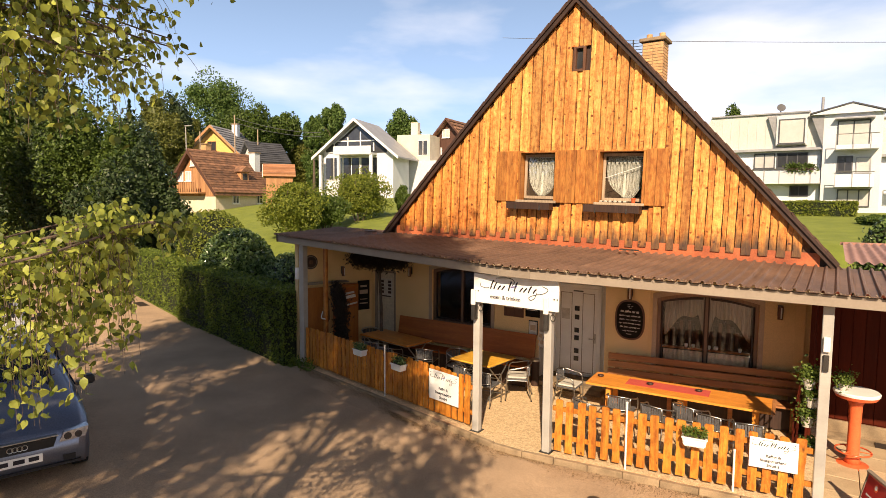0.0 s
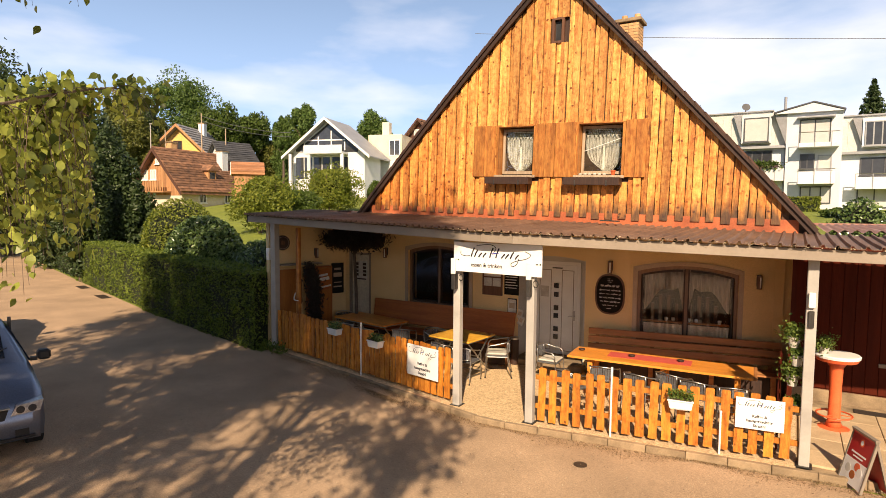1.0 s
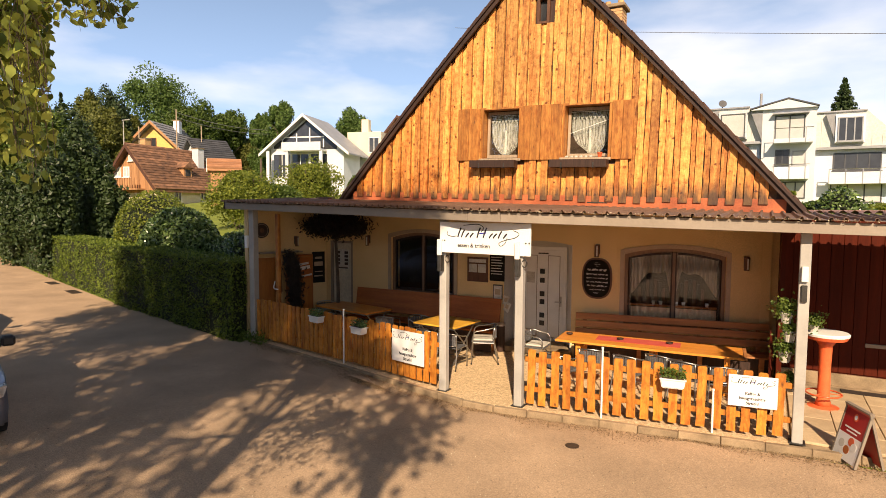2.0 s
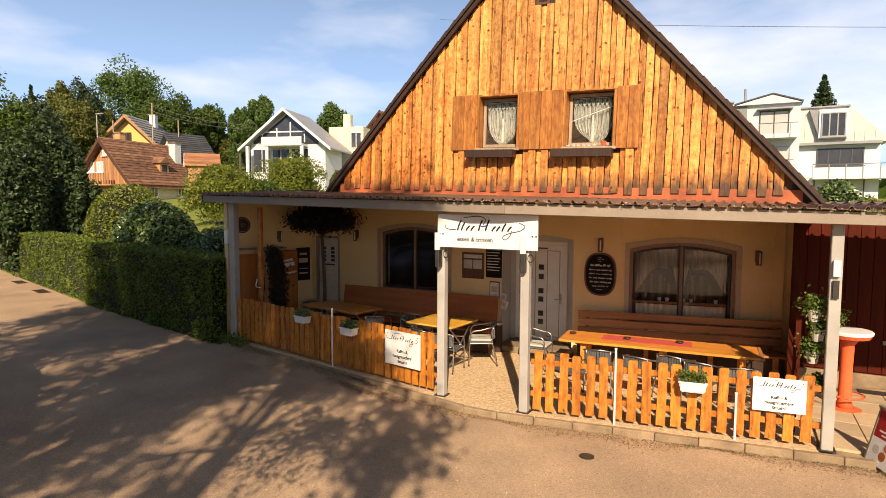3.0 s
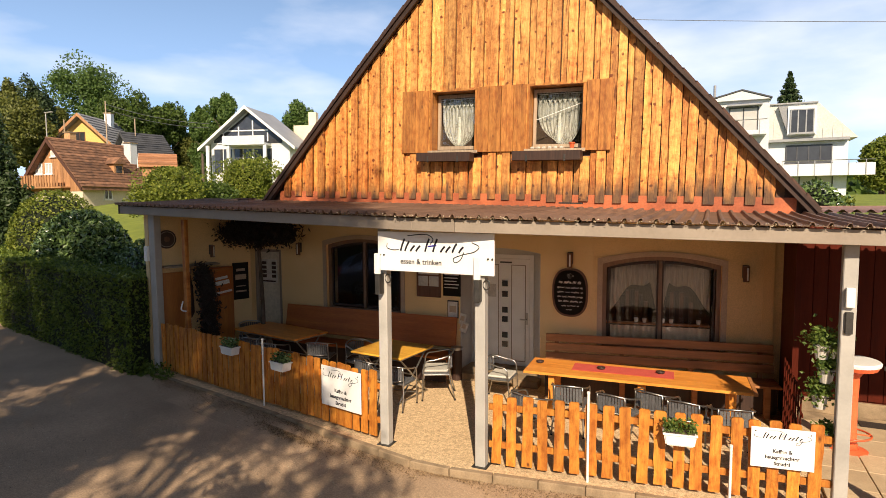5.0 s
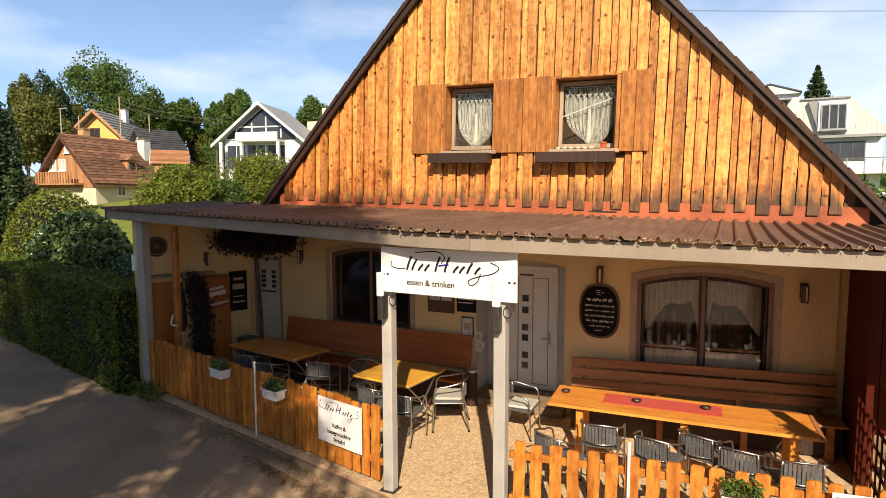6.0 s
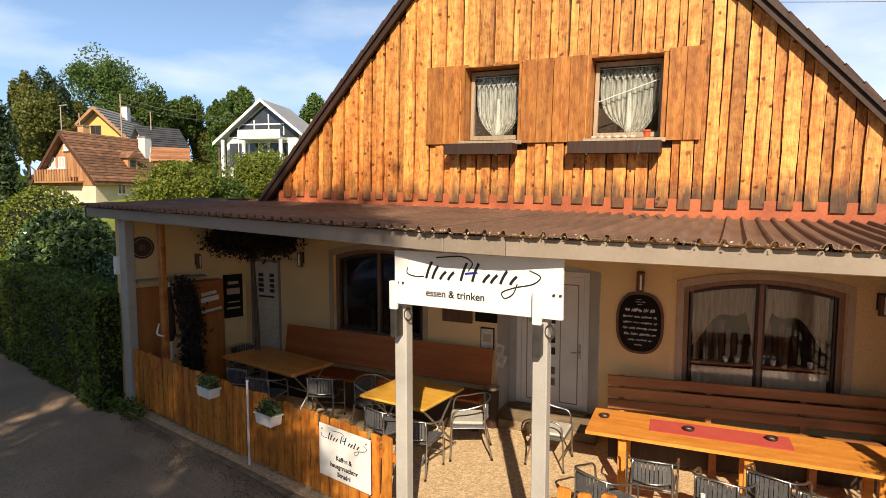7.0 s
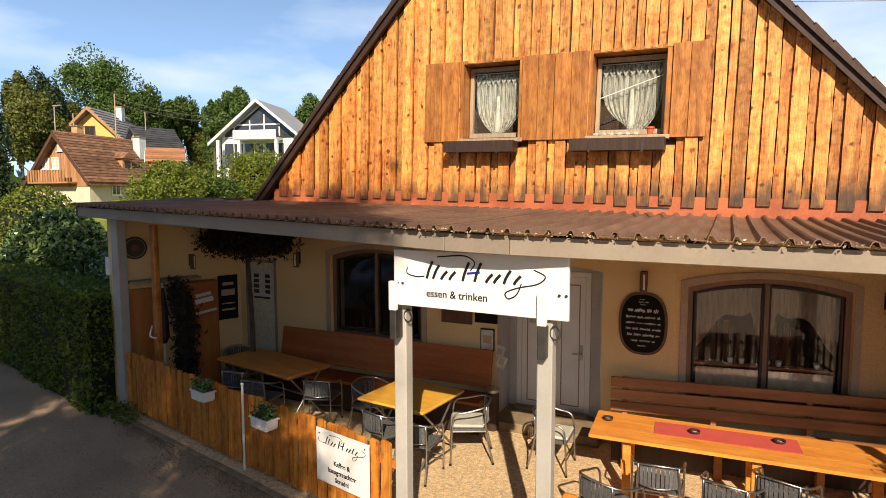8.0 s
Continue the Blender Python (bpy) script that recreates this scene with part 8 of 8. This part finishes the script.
    for k in range(4):
        ring = [(0.02, -0.075 + 0.05 * k + 0.032 * math.cos(a * 0.524), 0.625 + 0.032 * math.sin(a * 0.524)) for a in range(13)]
        part("emblem_ring", tube(ring, 0.005, 5), M["alu"], t)
    part("number_plate", cube(0.005, 0.018, -0.26, 0.26, 0.40, 0.51, 0.003), M["board_white"], t)
    for y0, y1 in ((-0.20, -0.10), (-0.05, 0.07), (0.11, 0.22)):
        part("plate_bar", cube(0.0182, 0.02, y0, y1, 0.43, 0.485), M["ink"], t)
    part("bumper_strip", cube(-0.03, 0.013, -0.68, 0.68, 0.30, 0.325), M["black"], t)
    part("bonnet_line", cube(-0.99, -0.06, -0.003, 0.003, 0.62, 0.63), M["black"], t)
    for y in (-0.30, 0.18):
        part("wiper", tube([(-1.06, y, 1.10), (-1.22, y + 0.38, 1.20)], 0.008, 5), M["black"], t)
    return t


HEAD = -15.7
front_l = Vector((-5.05, -7.05, 0))
c, s = math.cos(radians(HEAD)), math.sin(radians(HEAD))
car_m = Matrix.Translation(front_l) @ Matrix.Rotation(radians(HEAD), 4, "Z") @ Matrix.Translation((0.0, -0.84, 0))
car(car_m, "paint_car", "blue-silver high-roofed hatchback parked along the lane", 1)
car(Matrix.Translation((-11.0, -5.4, 0)) @ Matrix.Rotation(radians(HEAD), 4, "Z") @ Matrix.Translation((0, -0.84, 0)), "paint_car2", "white hatchback parked behind the blue-silver car", 2)

# ---- the lane's edge rises to the kerb in front of the left fence ----
def apron_z(x, out):
    """Height of the lane's raised edge at a distance out from the kerb."""
    along = min(1.0, max(0.0, (-2.1 - x) / 1.2))
    return 0.072 * along * max(0.0, 1 - out / 0.55) ** 1.4 - 0.004


vs, fs = [], []
for i in range(47):
    for j in range(9):
        x, out = -6.85 + 0.104 * i, 0.075 * j - 0.01
        vs.append((x, post_y(x) - 0.215 - out, apron_z(x, max(out, 0.0))))
for i in range(46):
    for j in range(8):
        q = i * 9 + j
        fs.append((q, q + 1, q + 10, q + 9))
tagged(raw("road_edge", np.array(vs), np.array(fs), M["asphalt"]), "dirty asphalt edge rising to the kerb by the fence", "road edge", kind="structure")

# ---- loose litter: leaves at the kerb ----
rng = np.random.default_rng(44)
n = 9000
u = rng.uniform(-6.6, 4.2, n)
p = np.stack([u, np.array([post_y(q) for q in u]) - 0.225 - np.abs(rng.normal(0, 0.20, n)) * (0.62 + 0.25 * np.sin(u * 2.3) + 0.25 * np.sin(u * 5.1 + 1)), np.full(n, 0.012)], 1)
# a thicker drift of dark leaves in the gutter
heap = np.stack([rng.normal(-2.95, 0.30, 1500), np.full(1500, 0.0), np.full(1500, 0.014)], 1)
heap[:, 1] = np.array([post_y(q) for q in heap[:, 0]]) - 0.42 - np.abs(rng.normal(0, 0.075, 1500))
p = np.concatenate([p, heap])
v, f = leaf_arrays(p, 0.019, rng, 0.0, normals=np.tile((0.0, 0.0, 1.0), (len(p), 1)), face=0.8)
v[:, 2] = np.clip(v[:, 2], 0.006, 0.03) + np.array([max(0.0, apron_z(q[0], post_y(q[0]) - 0.215 - q[1])) for q in v])
tagged(raw("fallen_leaves", v, f, M["litter"]), "dry leaves and grit lying along the kerb", "leaf litter", kind="stuff")
# fine chips strewn over the lane
n = 9000
p = np.stack([rng.uniform(-7.5, 4.8, n), rng.uniform(-7.6, -2.2, n), np.full(n, 0.008)], 1)
p = p[p[:, 1] < np.array([post_y(q) for q in p[:, 0]]) - 0.25]
v, f = leaf_arrays(p, 0.017, rng, 0.0, normals=np.tile((0.0, 0.0, 1.0), (len(p), 1)), face=0.8)
v[:, 2] = np.clip(v[:, 2], 0.002, 0.02) + np.array([max(0.0, apron_z(q[0], post_y(q[0]) - 0.215 - q[1])) for q in v])
tagged(raw("lane_grit", v, f, M["crumb"]), "fine pale and dark chips strewn over the lane", "grit", kind="stuff")
# weeds at the foot of the hedge and fence
n = 900
u = rng.uniform(-7.3, -6.2, n)
p = np.stack([u, np.array([post_y(q) for q in u]) - 0.20 + rng.normal(0, 0.07, n), np.abs(rng.normal(0, 0.12, n))], 1)
v, f = leaf_arrays(p, 0.055, rng, -0.6)
tagged(raw("weeds", v, f, M["hedge"]), "green weeds growing between lane, hedge and fence", "weeds", kind="stuff")

for x, y in ((-20.6, 1.30), (-17.6, 0.42)):
    t = thing("gutter_grate", pose(x, y, 0, 0, 0, -15.5), "dark iron grate in the gutter beside the hedge", "grate", "gutter grates")
    part("grate_frame", cube(-0.5, 0.5, -0.16, 0.16, 0.001, 0.008), M["iron"], t)
    for k in range(7):
        part("slot", cube(-0.42 + 0.125 * k, -0.36 + 0.125 * k, -0.12, 0.12, 0.0082, 0.011), M["mat"], t)

# ---- kerb stones, pavers ----
kerb_w = 0.48
me = mesh_of("kerb_stone", cube(-kerb_w / 2 + 0.003, kerb_w / 2 - 0.003, -0.075, 0.0, -0.05, SLAB + 0.012, 0.008), M["concrete"])
kerb = tagged(new("kerb", None), "row of worn pale kerb stones along the porch", "kerb", kind="structure")
x = -6.7
while x < 8.6:
    xm = x + kerb_w / 2
    a = math.atan2(post_y(xm + 0.2) - post_y(xm - 0.2), 0.4)
    yy = post_y(xm) - 0.145
    piece("kerb_stone", me, kerb, pose(xm, yy, random.uniform(-0.006, 0.004), 0, 0, math.degrees(a) + random.uniform(-0.6, 0.6)))
    x += kerb_w * math.cos(a)
me = mesh_of("paver", cube(-0.245, 0.245, -0.245, 0.245, 0, 0.032, 0.004), M["paver"])
for i in range(11):
    for j in range(8):
        yy = -2.15 + 0.5 * j
        if yy < 0.3:
            piece("paver", me, yard, pose(3.28 + 0.5 * i, yy, SLAB - 0.03, random.uniform(-0.3, 0.3), random.uniform(-0.3, 0.3), random.uniform(-0.5, 0.5)))
